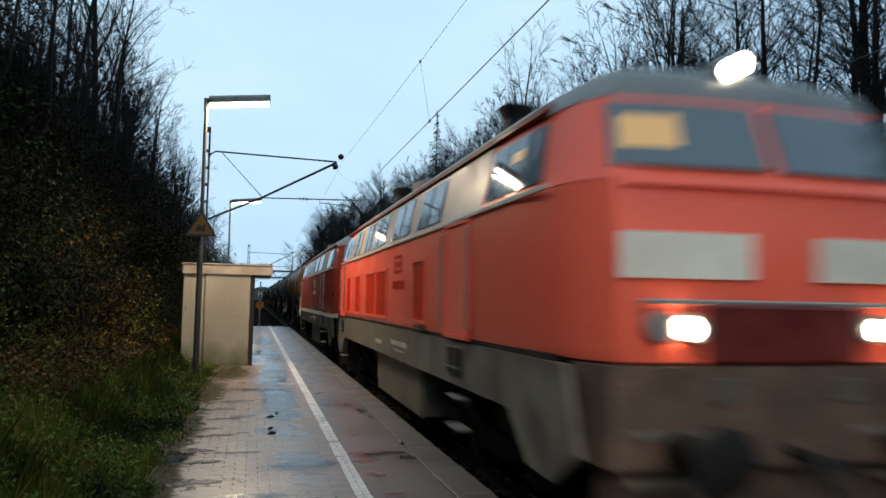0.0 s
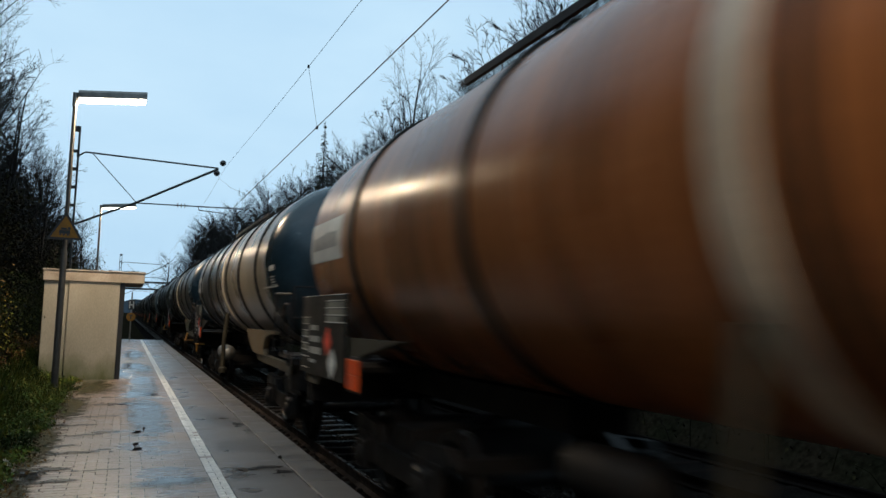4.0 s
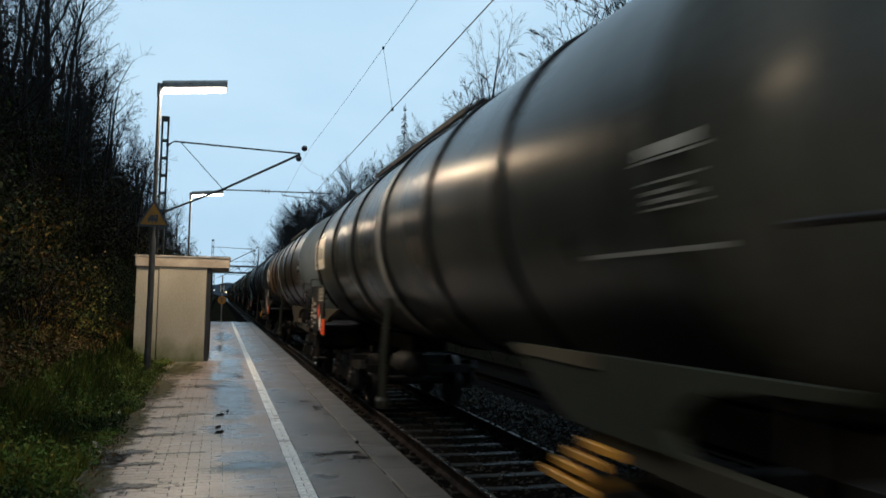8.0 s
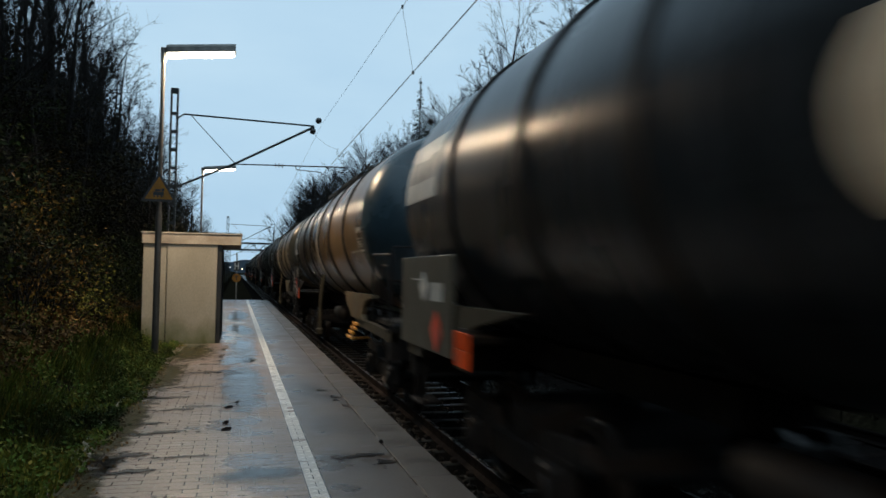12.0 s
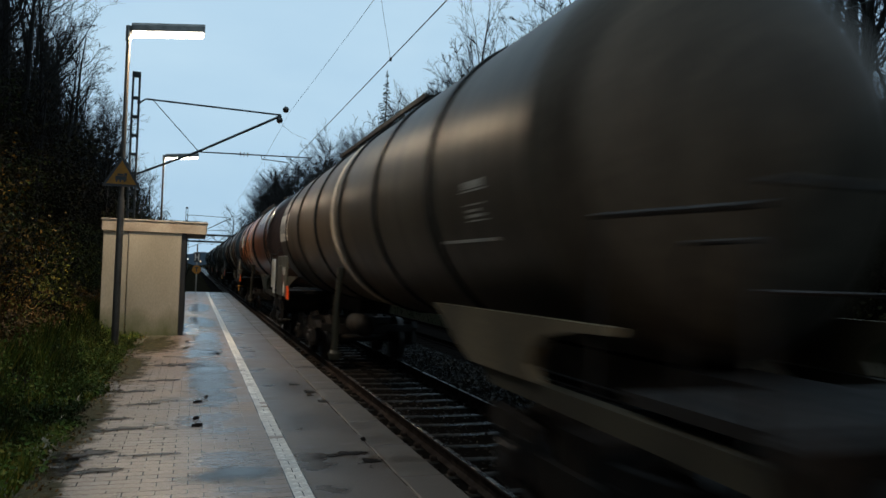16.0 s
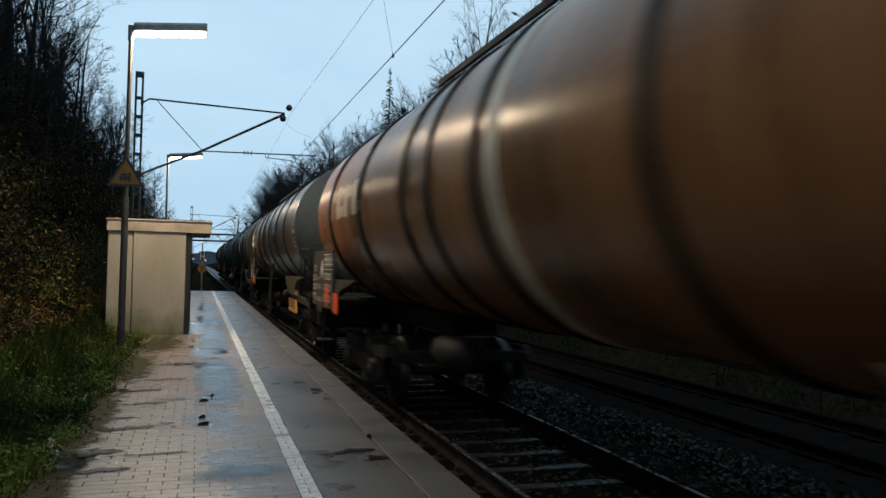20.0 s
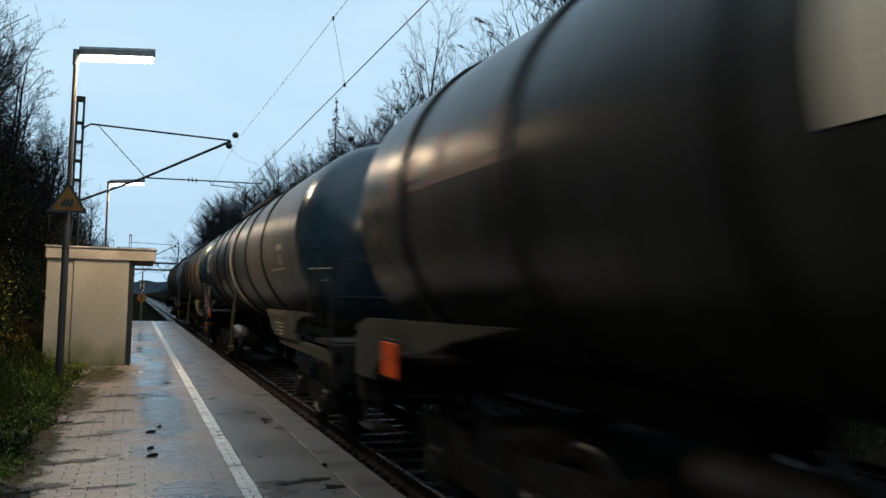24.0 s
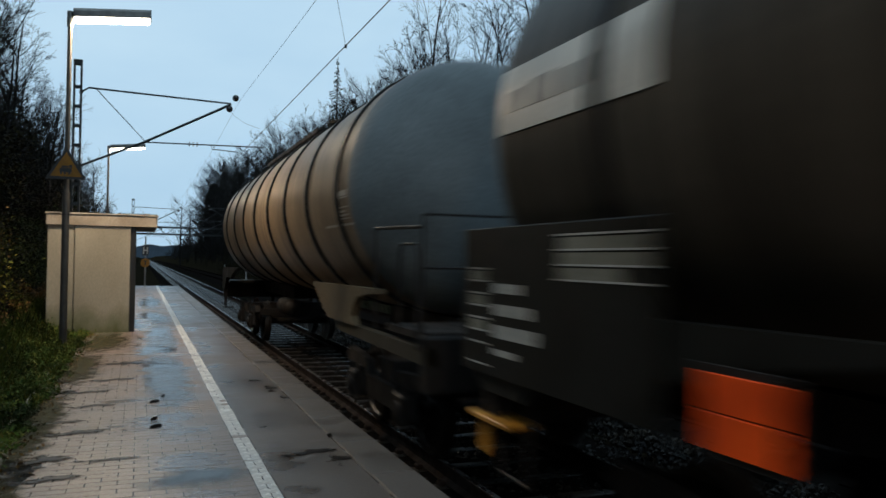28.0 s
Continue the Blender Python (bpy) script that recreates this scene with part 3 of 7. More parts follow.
# ---- building blocks ----
class Shape:
    """Collects vertices and faces of one mesh."""

    def __init__(self):
        self.v, self.f, self.smooth = [], [], False

    def add(self, verts, faces):
        k = len(self.v)
        self.v += [tuple(p) for p in verts]
        self.f += [tuple(i + k for i in f) for f in faces]
        return self

    def box(self, x0, x1, y0, y1, z0, z1, c=0.0):
        """A block; c cuts its upright and top edges back."""
        if c <= 0:
            v = [(x, y, z) for z in (z0, z1) for x, y in ((x0, y0), (x1, y0), (x1, y1), (x0, y1))]
            return self.add(v, [(3, 2, 1, 0), (4, 5, 6, 7), (0, 1, 5, 4), (1, 2, 6, 5), (2, 3, 7, 6), (3, 0, 4, 7)])
        ring = lambda d, z: [(x0 + d, y0, z), (x1 - d, y0, z), (x1, y0 + d, z), (x1, y1 - d, z), (x1 - d, y1, z), (x0 + d, y1, z), (x0, y1 - d, z), (x0, y0 + d, z)]
        top = [(min(max(x, x0 + c), x1 - c), min(max(y, y0 + c), y1 - c), z1) for x, y, _ in ring(c, z1)]
        self.loft([ring(c, z0), ring(c, z1 - c), top])
        return self

    def loft(self, rings, caps=True, closed=True):
        n, k = len(rings[0]), len(self.v)
        for r in rings:
            self.v += [tuple(p) for p in r]
        for a in range(len(rings) - 1):
            for b in range(n if closed else n - 1):
                c = (b + 1) % n
                self.f.append((k + a * n + b, k + a * n + c, k + (a + 1) * n + c, k + (a + 1) * n + b))
        if caps:
            self.f.append(tuple(k + i for i in reversed(range(n))))
            self.f.append(tuple(k + (len(rings) - 1) * n + i for i in range(n)))
        return self

    def tube(self, points, radii, n=8, caps=True):
        """A round bar through points."""
        pts = [Vector(p) for p in points]
        if not isinstance(radii, (list, tuple)):
            radii = [radii] * len(pts)
        rings, side = [], None
        for k, p in enumerate(pts):
            d = (pts[min(k + 1, len(pts) - 1)] - pts[max(k - 1, 0)]).normalized()
            if side is None:
                side = d.orthogonal().normalized()
            side = (side - d * side.dot(d)).normalized()
            up = d.cross(side)
            rings.append([p + radii[k] * (math.cos(a) * side + math.sin(a) * up) for a in (2 * math.pi * i / n for i in range(n))])
        return self.loft(rings, caps)

    def spin(self, profile, axis="y", n=32, at=(0, 0, 0)):
        """Turns (along, radius) pairs round an axis."""
        rings = []
        for s, r in profile:
            ring = []
            for i in range(n):
                a = 2 * math.pi * i / n
                c, d = r * math.cos(a), r * math.sin(a)
                p = {"y": (c, s, -d), "z": (c, d, s), "x": (s, c, d)}[axis]
                ring.append((p[0] + at[0], p[1] + at[1], p[2] + at[2]))
            rings.append(ring)
        return self.loft(rings)

    def plate(self, a, b, c, d, t=0.01):
        """A thin board on four corners, thick away from its back."""
        a, b, c, d = map(Vector, (a, b, c, d))
        n = (b - a).cross(d - a).normalized() * t
        v = [a, b, c, d, a + n, b + n, c + n, d + n]
        return self.add(v, [(3, 2, 1, 0), (4, 5, 6, 7), (0, 1, 5, 4), (1, 2, 6, 5), (2, 3, 7, 6), (3, 0, 4, 7)])

    def prism(self, outline, x0, x1):
        """A (y, z) outline carried from x0 to x1."""
        return self.loft([[(x0, y, z) for y, z in outline], [(x1, y, z) for y, z in outline]])

    def patch(self, y0, y1, a0, a1, r, zc, n=8, t=0.006):
        """A piece of a lying cylinder's skin; angles in degrees up from its near side."""
        rings = []
        for rr in (r, r + t):
            rings.append([(-rr * math.cos(radians(a)), y, zc + rr * math.sin(radians(a))) for y in (y0, y1) for a in np.linspace(a0, a1, n)])
        k = len(self.v)
        self.v += rings[0] + rings[1]
        m = 2 * n
        for i in range(n - 1):
            self.f.append((k + m + i, k + m + i + 1, k + m + n + i + 1, k + m + n + i))
        edge = list(range(n)) + list(range(2 * n - 1, n - 1, -1))
        for i in range(m):
            p, q = edge[i], edge[(i + 1) % m]
            self.f.append((k + p, k + q, k + m + q, k + m + p))
        return self

    def mesh(self, name, mat, smooth=None):
        me = bpy.data.meshes.new(name)
        me.from_pydata(self.v, [], self.f)
        me.materials.append(mat)
        if smooth is not None:
            bm = bmesh.new()
            bm.from_mesh(me)
            bmesh.ops.recalc_face_normals(bm, faces=bm.faces)
            for f in bm.faces:
                f.smooth = True
            lim = radians(smooth)
            for e in bm.edges:
                e.smooth = len(e.link_faces) == 2 and e.calc_face_angle(0) < lim
            bm.to_mesh(me)
            bm.free()
        return me


def thing(name, label, category, group="", kind="", at=(0, 0, 0)):
    ob = new(name)
    ob.empty_display_size = 0.2
    ob.location = at
    return tagged(ob, label, category, group, kind)


def part(name, shape, mat, parent, label="", smooth=None):
    ob = new(name, shape.mesh(name, mat, smooth))
    ob.parent = parent
    if label:
        ob["label"] = label
    return ob


def whole(name, shape, mat, label, category, group="", kind="", smooth=None):
    return tagged(new(name, shape.mesh(name, mat, smooth)), label, category, group, kind)


def smooth_step(a, b, x):
    t = min(max((x - a) / (b - a), 0.0), 1.0)
    return t * t * (3 - 2 * t)


# ---- ground, track and platform ----
def ground_z(x, y):
    """Height of the land: a cutting with a bank on both sides, that runs out far ahead."""
    far = 1 - 0.7 * smooth_step(200, 420, y)
    if x < GRASS_X:
        d = GRASS_X - x
        z = -0.06 + 0.16 * smooth_step(0, 0.8, d) + 0.45 * max(0, min(d, 2.4) - 0.5) + 1.25 * max(0, min(d, 10.5) - 2.4) + 0.1 * max(0, min(d, 40) - 10.5)
        return z * far + 0.12 * noise.noise((x * 0.6, y * 0.6, 0)) * smooth_step(0.2, 1.5, d)
    if x > 10.9:
        d = x - 10.9
        z = -0.75 + 0.95 * min(d, 7.5) + 0.3 * max(0, min(d, 16) - 7.5) + 0.1 * max(0, min(d, 45) - 16)
        return -0.75 + (z + 0.75) * far + 0.2 * noise.noise((x * 0.5, y * 0.5, 3)) * smooth_step(0.2, 2, d)
    return -0.80


def build_ground():
    xs = [-2500, -600, -150, -70, -40] + list(np.arange(-26, -6, 1.0)) + list(np.arange(-6, -0.6, 0.4)) + [-0.6, -0.45, GRASS_X]
    xs += [-0.2, 2.5, 6, 10.8, 10.9] + list(np.arange(11.4, 20, 0.8)) + [22, 26, 32, 45, 70, 150, 600, 2500]
    ys = [-2500, -600, -150, -60, -40, -25, -15] + list(np.arange(-9, 45, 0.7)) + list(np.arange(45, 130, 3.0)) + [140, 155, 170, 190, 215, 245, 280, 340, 420, 600, 1000, 2500]
    s = Shape()
    s.add([(x, y, ground_z(x, y)) for y in ys for x in xs], [])
    n = len(xs)
    s.f = [(j * n + i, j * n + i + 1, (j + 1) * n + i + 1, (j + 1) * n + i) for j in range(len(ys) - 1) for i in range(n - 1)]
    whole("ground", s, M_SOIL, "leaf-strewn earth of the railway cutting", "ground", kind="structure", smooth=60)


def build_track(cx, name, near):
    bed = Shape()
    y0, y1 = -45, 420
    bed.loft([[(cx - 1.95, y, -0.78), (cx - 1.55, y, RAIL_Z - 0.185), (cx + 1.55, y, RAIL_Z - 0.185), (cx + 1.98, y, -0.78)] for y in (y0, y1)])
    whole("ballast_bed", bed, M_BED, "wet gravel bed coloured near black for the shade around the train", "track bed", kind="structure")
    for side in (-1, 1):
        x = cx + side * 0.765
        rail = thing("rail", "rusty steel rail with a polished head, fixed to sleepers", "rail", "rails of the line", kind="structure")
        s = Shape()
        prof = [(-0.07, -0.16), (0.07, -0.16), (0.07, -0.148), (0.012, -0.125), (0.010, -0.045), (0.034, -0.034), (0.034, -0.006), (0.026, -0.001), (-0.026, -0.001), (-0.034, -0.006), (-0.034, -0.034), (-0.010, -0.045), (-0.012, -0.125), (-0.07, -0.148)]
        s.loft([[(x + a, y, RAIL_Z + b) for a, b in prof] for y in (y0, y1)])
        # far rails wear near-black colours in place of shade
        part("rail_profile", s, M_RAIL if near else M_NEAR_BLACK, rail)
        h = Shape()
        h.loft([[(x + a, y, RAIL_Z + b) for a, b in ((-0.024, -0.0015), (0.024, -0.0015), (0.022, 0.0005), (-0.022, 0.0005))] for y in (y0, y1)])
        part("rail_head", h, M_RAILTOP if near else M_RAILTOP_SHADED, rail, "polished running surface")
    # trough-shaped sleepers
    sl = Shape()
    prof = [(-0.13, -0.235), (-0.07, -0.172), (-0.045, -0.165), (0.045, -0.165), (0.07, -0.172), (0.13, -0.235)]
    sl.loft([[(x, y * (1.0 if abs(x) < 1.2 else 0.85), RAIL_Z + z - (0.010 * (1 - min(1, abs(x) / 0.6)) if abs(x) < 1.2 else 0.05)) for y, z in prof] for x in (-1.28, -1.18, -0.6, -0.3, 0.0, 0.3, 0.6, 1.18, 1.28)])
    clip = Shape()
    for sx in (-1, 1):
        for d in (-0.11, 0.11):
            clip.box(sx * 0.765 + d - 0.035, sx * 0.765 + d + 0.035, -0.05, 0.05, RAIL_Z - 0.166, RAIL_Z - 0.12, 0.012)
    me = sl.mesh("sleeper", M_SLEEPER, 30)
    cl = clip.mesh("rail_clip", M_RAIL)
    row = thing("sleeper_row", "row of wet trough-shaped steel sleepers in ballast" if near else "row of sleepers coloured near black for the shade behind the train", "sleepers", kind="structure")
    rest = Shape()
    for k in range(int((y1 - y0) / 0.63)):
        y = y0 + 0.63 * k
        if near and 2.0 < y < 60:
            ob = new("sleeper", me)
            ob.parent, ob.location = row, (cx, y, 0)
            c = new("rail_clip", cl)
            c.parent, c.location = ob, (0, 0, 0)
        else:
            rest.add([(cx + a, y + b, RAIL_Z + c) for a in (-1.28, 1.28) for b, c in prof], [(0, 1, 7, 6), (1, 2, 8, 7), (2, 3, 9, 8), (3, 4, 10, 9), (4, 5, 11, 10), (5, 4, 3, 2, 1, 0), (6, 7, 8, 9, 10, 11)])
    tagged(part("sleeper_rest", rest, M_SLEEPER if near else M_NEAR_BLACK, row), kind="stuff")


def stones(name, x0, x1, y0, y1, z, count, rng, size=(0.025, 0.055), slope=None):
    s = Shape()
    base = [(1, 0, 0), (-1, 0, 0), (0, 1, 0), (0, -1, 0), (0, 0, 1), (0, 0, -1)]
    faces = [(0, 2, 4), (2, 1, 4), (1, 3, 4), (3, 0, 4), (2, 0, 5), (1, 2, 5), (3, 1, 5), (0, 3, 5)]
    for _ in range(count):
        x, y = rng.uniform(x0, x1), y0 + (y1 - y0) * rng.random() ** 1.7
        zz = z if slope is None else slope(x)
        r = rng.uniform(*size)
        m = Euler((rng.uniform(0, 3), rng.uniform(0, 3), rng.uniform(0, 3))).to_matrix()
        s.add([Vector((x, y, zz)) + m @ Vector([c * r * rng.uniform(0.6, 1.15) for c in b]) for b in base], faces)
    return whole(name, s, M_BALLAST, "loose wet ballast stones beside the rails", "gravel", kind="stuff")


def build_platform():
    body = Shape()
    body.box(GRASS_X, EDGE - 0.06, PLAT_Y0, PLAT_Y1, -0.85, -0.085)
    whole("platform", body, M_EDGE, "low concrete platform body along the track", "platform", kind="structure")
    base = Shape()
    base.box(GRASS_X, 2.27, PLAT_Y0, PLAT_Y1, -0.085, -0.0024)
    whole("paving_bed", base, M_JOINT, "dark sandy bed between the pavers", "paving", kind="structure")
    rng = random.Random(4)
    strip = Shape()
    strip.box(1.613, 2.262, PLAT_Y0, PLAT_Y1, -0.03, 0.0, 0.006)
    whole("asphalt_strip", strip, M_SLAB, "wet dark paved strip beyond the white line", "paving", kind="structure")
    # edge slabs
    edge = thing("platform_edge", "row of wet concrete slabs on the platform edge", "kerb", kind="structure")
    slab = Shape()
    slab.box(2.272, EDGE, 0.0025, 0.9975, -0.16, 0.004, 0.008)
    me = slab.mesh("edge_slab", M_EDGE)
    for k in range(int(PLAT_Y1 - PLAT_Y0)):
        ob = new("edge_slab", me)
        ob.parent, ob.location = edge, (rng.uniform(-0.002, 0.002), PLAT_Y0 + k, rng.uniform(-0.0015, 0.0015))
    wall = Shape()
    wall.box(EDGE - 0.10, EDGE - 0.05, PLAT_Y0, PLAT_Y1, -0.85, -0.16)
    part("edge_wall", wall, M_EDGE, edge)


def build_pavers():
    """Pavers in running bond across the platform; the nearest ones are pieces of their own."""
    rng = random.Random(9)
    floor = thing("paving", "wet reddish-grey rectangular pavers in running bond", "paving", kind="structure")
    me = {}

    def paver_mesh(w, paint):
        key = (round(w, 3), paint)
        if key not in me:
            s = Shape()
            s.box(0.0015, w - 0.0015, 0.0015, 0.0985, -0.05, 0.0, 0.004)
            me[key] = s.mesh("paver", M_PAVER_PAINT if paint else M_PAVER)
        return me[key]

    rest, rest_paint = Shape(), Shape()
    count = 0
    y, row = -6.0, 0
    while y < PLAT_Y1 - 0.1:
        cuts = [GRASS_X - (0.06 if rng.random() < 0.3 else 0)]
        x = GRASS_X + (0.1 if row % 2 else 0.2)
        while x < 1.40:
            cuts.append(x)
            x += 0.2
        cuts += [1.478] + ([1.545] if row % 2 else []) + [1.61]
        for x, e in zip(cuts, cuts[1:]):
            w = e - x
            paint = x > 1.47 and rng.random() > 0.03
            z = rng.uniform(-0.0012, 0.0004) - 0.002 * noise.noise((x * 2, y * 2, 0))
            if 6.0 < y < 9.6 and x > 0.0 and count < 290:
                ob = new("paver", paver_mesh(w, paint))
                ob.parent, ob.location = floor, (x, y, z)
                ob.rotation_euler = (rng.uniform(-0.0016, 0.0016), rng.uniform(-0.0016, 0.0016), rng.uniform(-0.004, 0.004))
                count += 1
            else:
                to = rest_paint if paint else rest
                t = [rng.uniform(-0.00015, 0.00015) for _ in range(4)]
                a, b, c, d = x + 0.0015, x + w - 0.0015, y + 0.0015, y + 0.0985
                to.add([(a, c, -0.04), (b, c, -0.04), (b, d, -0.04), (a, d, -0.04), (a + .003, c + .003, z + t[0]), (b - .003, c + .003, z + t[1]), (b - .003, d - .003, z + t[2]), (a + .003, d - .003, z + t[3])],
                       [(4, 5, 6, 7), (0, 1, 5, 4), (1, 2, 6, 5), (2, 3, 7, 6), (3, 0, 4, 7)])
        y += 0.1
        row += 1
    tagged(part("paver_rest", rest, M_PAVER, floor), kind="stuff")
    tagged(part("line_rest", rest_paint, M_PAVER_PAINT, floor, "worn white safety line painted on pavers"), kind="stuff")


def build_puddles():
    spots = [(0.22, 6.72, 0.42, 0.17), (0.28, 8.98, 0.42, 0.11), (0.12, 9.45, 0.26, 0.07), (0.12, 8.08, 0.26, 0.20), (0.58, 7.98, 0.42, 0.035), (0.20, 7.55, 0.34, 0.10), (0.25, 11.05, 0.40, 0.10), (0.5, 11.9, 0.5, 0.10),
             (0.35, 10.2, 0.30, 0.08), (2.02, 7.72, 0.34, 0.10), (2.16, 7.45, 0.13, 0.14), (2.17, 10.75, 0.10, 0.22), (2.22, 10.12, 0.08, 0.14), (2.05, 11.35, 0.09, 0.12), (0.6, 13.4, 0.5, 0.2)]
    def disc(x, y, a, b, z, mat, label):
        sh = Shape()
        ring = [(a * math.cos(2 * math.pi * k / 40), b * math.sin(2 * math.pi * k / 40)) for k in range(40)]
        sh.loft([[(p, q, 0.0) for p, q in ring], [(p * 0.99, q * 0.99, 0.0010) for p, q in ring]])
        ob = whole("puddle", sh, mat, label, "puddle", "puddles on the platform")
        ob.location = (x, y, z)

    for k, (x, y, a, b) in enumerate(spots):
        disc(x, y, a * 1.55, b * 1.9, 0.0046 + 0.0002 * (k % 5), M_STAIN, "shallow dark rain puddle with ragged edges on pavers")
    # wider, thinner films of water that mirror the sky
    for x, y, a, b in ((1.14, 7.30, 0.50, 0.34), (1.06, 12.2, 0.40, 3.4), (1.10, 16.2, 0.45, 1.6), (1.18, 21.5, 0.34, 2.2), (1.14, 29.0, 0.4, 4.0), (0.62, 6.15, 0.5, 0.22)):
        disc(x, y, a, b, 0.0026, M_FILM, "thin film of rain water on the pavers")
    for x, y, a, b in ((1.14, 7.32, 0.26, 0.17), (0.95, 15.0, 0.34, 0.8), (1.10, 18.0, 0.36, 1.6), (0.96, 22.6, 0.34, 1.8), (0.95, 27.5, 0.36, 2.2), (1.04, 12.9, 0.26, 0.35)):
        disc(x, y, a * 1.25, b * 1.25, 0.0031, M_POOL, "still rain pool mirroring the sky on pavers")
    # moss that has spread over the pavers before the shelter
    for x, y, a, b in ((0.05, 16.4, 0.75, 2.1), (-0.05, 13.2, 0.42, 2.2), (-0.12, 9.6, 0.30, 2.4), (-0.12, 6.6, 0.30, 1.6)):
        disc(x, y, a, b, 0.0034, M_MOSSFILM, "thin brown-green moss film on the paving margin")
    # earth and moss washed over the paving's margin
    for x0, y0, y1, w in ((GRASS_X - 0.05, -6.0, 18.1, 0.20),):
        s = Shape()
        n = int((y1 - y0) / 0.05)
        edge = []
        for k in range(n + 1):
            y = y0 + (y1 - y0) * k / n
            near_shelter = smooth_step(14.6, 17.6, y)
            e = w + 0.16 * noise.noise((y * 0.9, 2, 0)) + 0.10 * noise.noise((y * 3.1, 5, 0)) + 0.05 * noise.noise((y * 11, 7, 0)) + near_shelter * (0.55 + 0.2 * noise.noise((y * 2, 9, 0)))
            edge.append((x0 + max(0.04, e), y))
        for k in range(n):
            (ea, ya), (eb, yb) = edge[k], edge[k + 1]
            s.add([(x0, ya, 0.006), (x0, yb, 0.006), (eb, yb, 0.0025), (ea, ya, 0.0025)], [(0, 3, 2, 1)])
        whole("earth_margin", s, M_MOSS, "earth and moss washed over the paving margin", "soil", kind="structure")
    # dropped dark scraps and leaves
    for x, y, w in ((0.90, 10.25, 0.05), (0.99, 10.55, 0.02), (0.89, 9.02, 0.05), (0.88, 9.35, 0.03), (2.26, 8.2, 0.02)):
        s = Shape()
        s.add([(x - w, y - 0.05, 0.006), (x + w * 0.9, y - 0.04, 0.008), (x + w, y + 0.05, 0.02), (x, y + 0.07, 0.012), (x - w * 0.9, y + 0.04, 0.008), (x, y, 0.03)], [(0, 1, 5), (1, 2, 5), (2, 3, 5), (3, 4, 5), (4, 0, 5), (4, 3, 2, 1, 0)])
        whole("wet_leaf", s, M_NEAR_BLACK, "dark wet leaf clump lying on pavers", "leaf", "leaves on the platform")


# ---- shelter, lamps, signs, overhead line ----
def build_shelter():
    t = thing("platform_shelter", "small pale concrete platform shelter with flat overhanging roof", "shelter", at=(0, 0, 0))
    x0, x1, y0, y1, h = -0.94, 0.55, 18.16, 21.4, 2.09
    w = Shape()
    w.box(-0.455, x1, y0, y0 + 0.14, -0.02, h, 0.012)
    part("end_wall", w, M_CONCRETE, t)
    w = Shape()
    w.box(x0 + 0.01, -0.47, y0 + 0.015, y0 + 0.14, -0.05, h, 0.012)
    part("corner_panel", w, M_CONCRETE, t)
    w = Shape()
    w.box(x0, x0 + 0.13, y0 + 0.15, y1 - 0.14, -0.1, h, 0.01)
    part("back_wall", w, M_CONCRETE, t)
    w = Shape()
    w.box(x0, x1, y1 - 0.13, y1, -0.02, h, 0.01)
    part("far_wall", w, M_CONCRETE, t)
    # black strips at the open side stand for the shelter's dark interior
    w = Shape()
    w.box(x1 + 0.003, x1 + 0.10, y0 + 0.05, y0 + 0.13, 0, h - 0.003, 0.006)
    part("inside_dark_strip", w, M_BLACK, t, "black strip that stands for the dark interior at the open side")
    w = Shape()
    w.box(x1 + 0.003, x1 + 0.09, y1 - 0.12, y1 - 0.04, 0, h - 0.003, 0.006)
    part("inside_dark_strip", w, M_BLACK, t, "black strip that stands for the dark interior at the open side")
    w = Shape()
    w.box(x0 + 0.15, x1 - 0.3, y0 + 0.16, y1 - 0.15, 0.42, 0.47, 0.01)
    part("bench", w, M_INSIDE, t)
    roof = Shape()
    roof.box(-0.96, 1.04, y0 - 0.03, y1 + 0.12, h + 0.004, h + 0.22, 0.015)
    r = part("roof", roof, M_ROOFEDGE, t)
    cap = Shape()
    cap.box(-0.98, 1.06, y0 - 0.05, y1 + 0.14, h + 0.221, h + 0.245, 0.008)
    part("roof_edging", cap, M_ROOFEDGE, r)
    # mossy crumbs and leaves along the roof's rim
    rng = random.Random(77)
    m = Shape()
    for k in range(150):
        x = rng.uniform(-0.95, 1.03)
        leaf_into(m, rng, (x, y0 - 0.04 + abs(rng.gauss(0, 0.06)), h + 0.25 + rng.uniform(0, 0.012)), rng.uniform(0.010, 0.030))
    tagged(part("roof_moss", m, M_LEAF_OLIVE, r, "dark moss crumbs on the rim"), kind="stuff")
    # drip groove and casting seams of the end wall
    for a, b in ((-0.93, -0.475), (-0.45, x1 - 0.01)):
        m = Shape()
        m.box(a, b, y0 - 0.006, y0 + 0.001, h - 0.05, h - 0.035)
        part("drip_groove", m, M_INSIDE, t)
    # added slab; its dark colour stands for missing sheen below the overhang
    dry = Shape()
    dry.box(x1 + 0.02, 0.985, y0 + 0.05, y1 + 0.02, -0.02, 0.005, 0.003)
    whole("dull_paving_patch", dry, M_JOINT, "slab darkened for the missing wet sheen under the roof overhang", "paving", kind="structure")


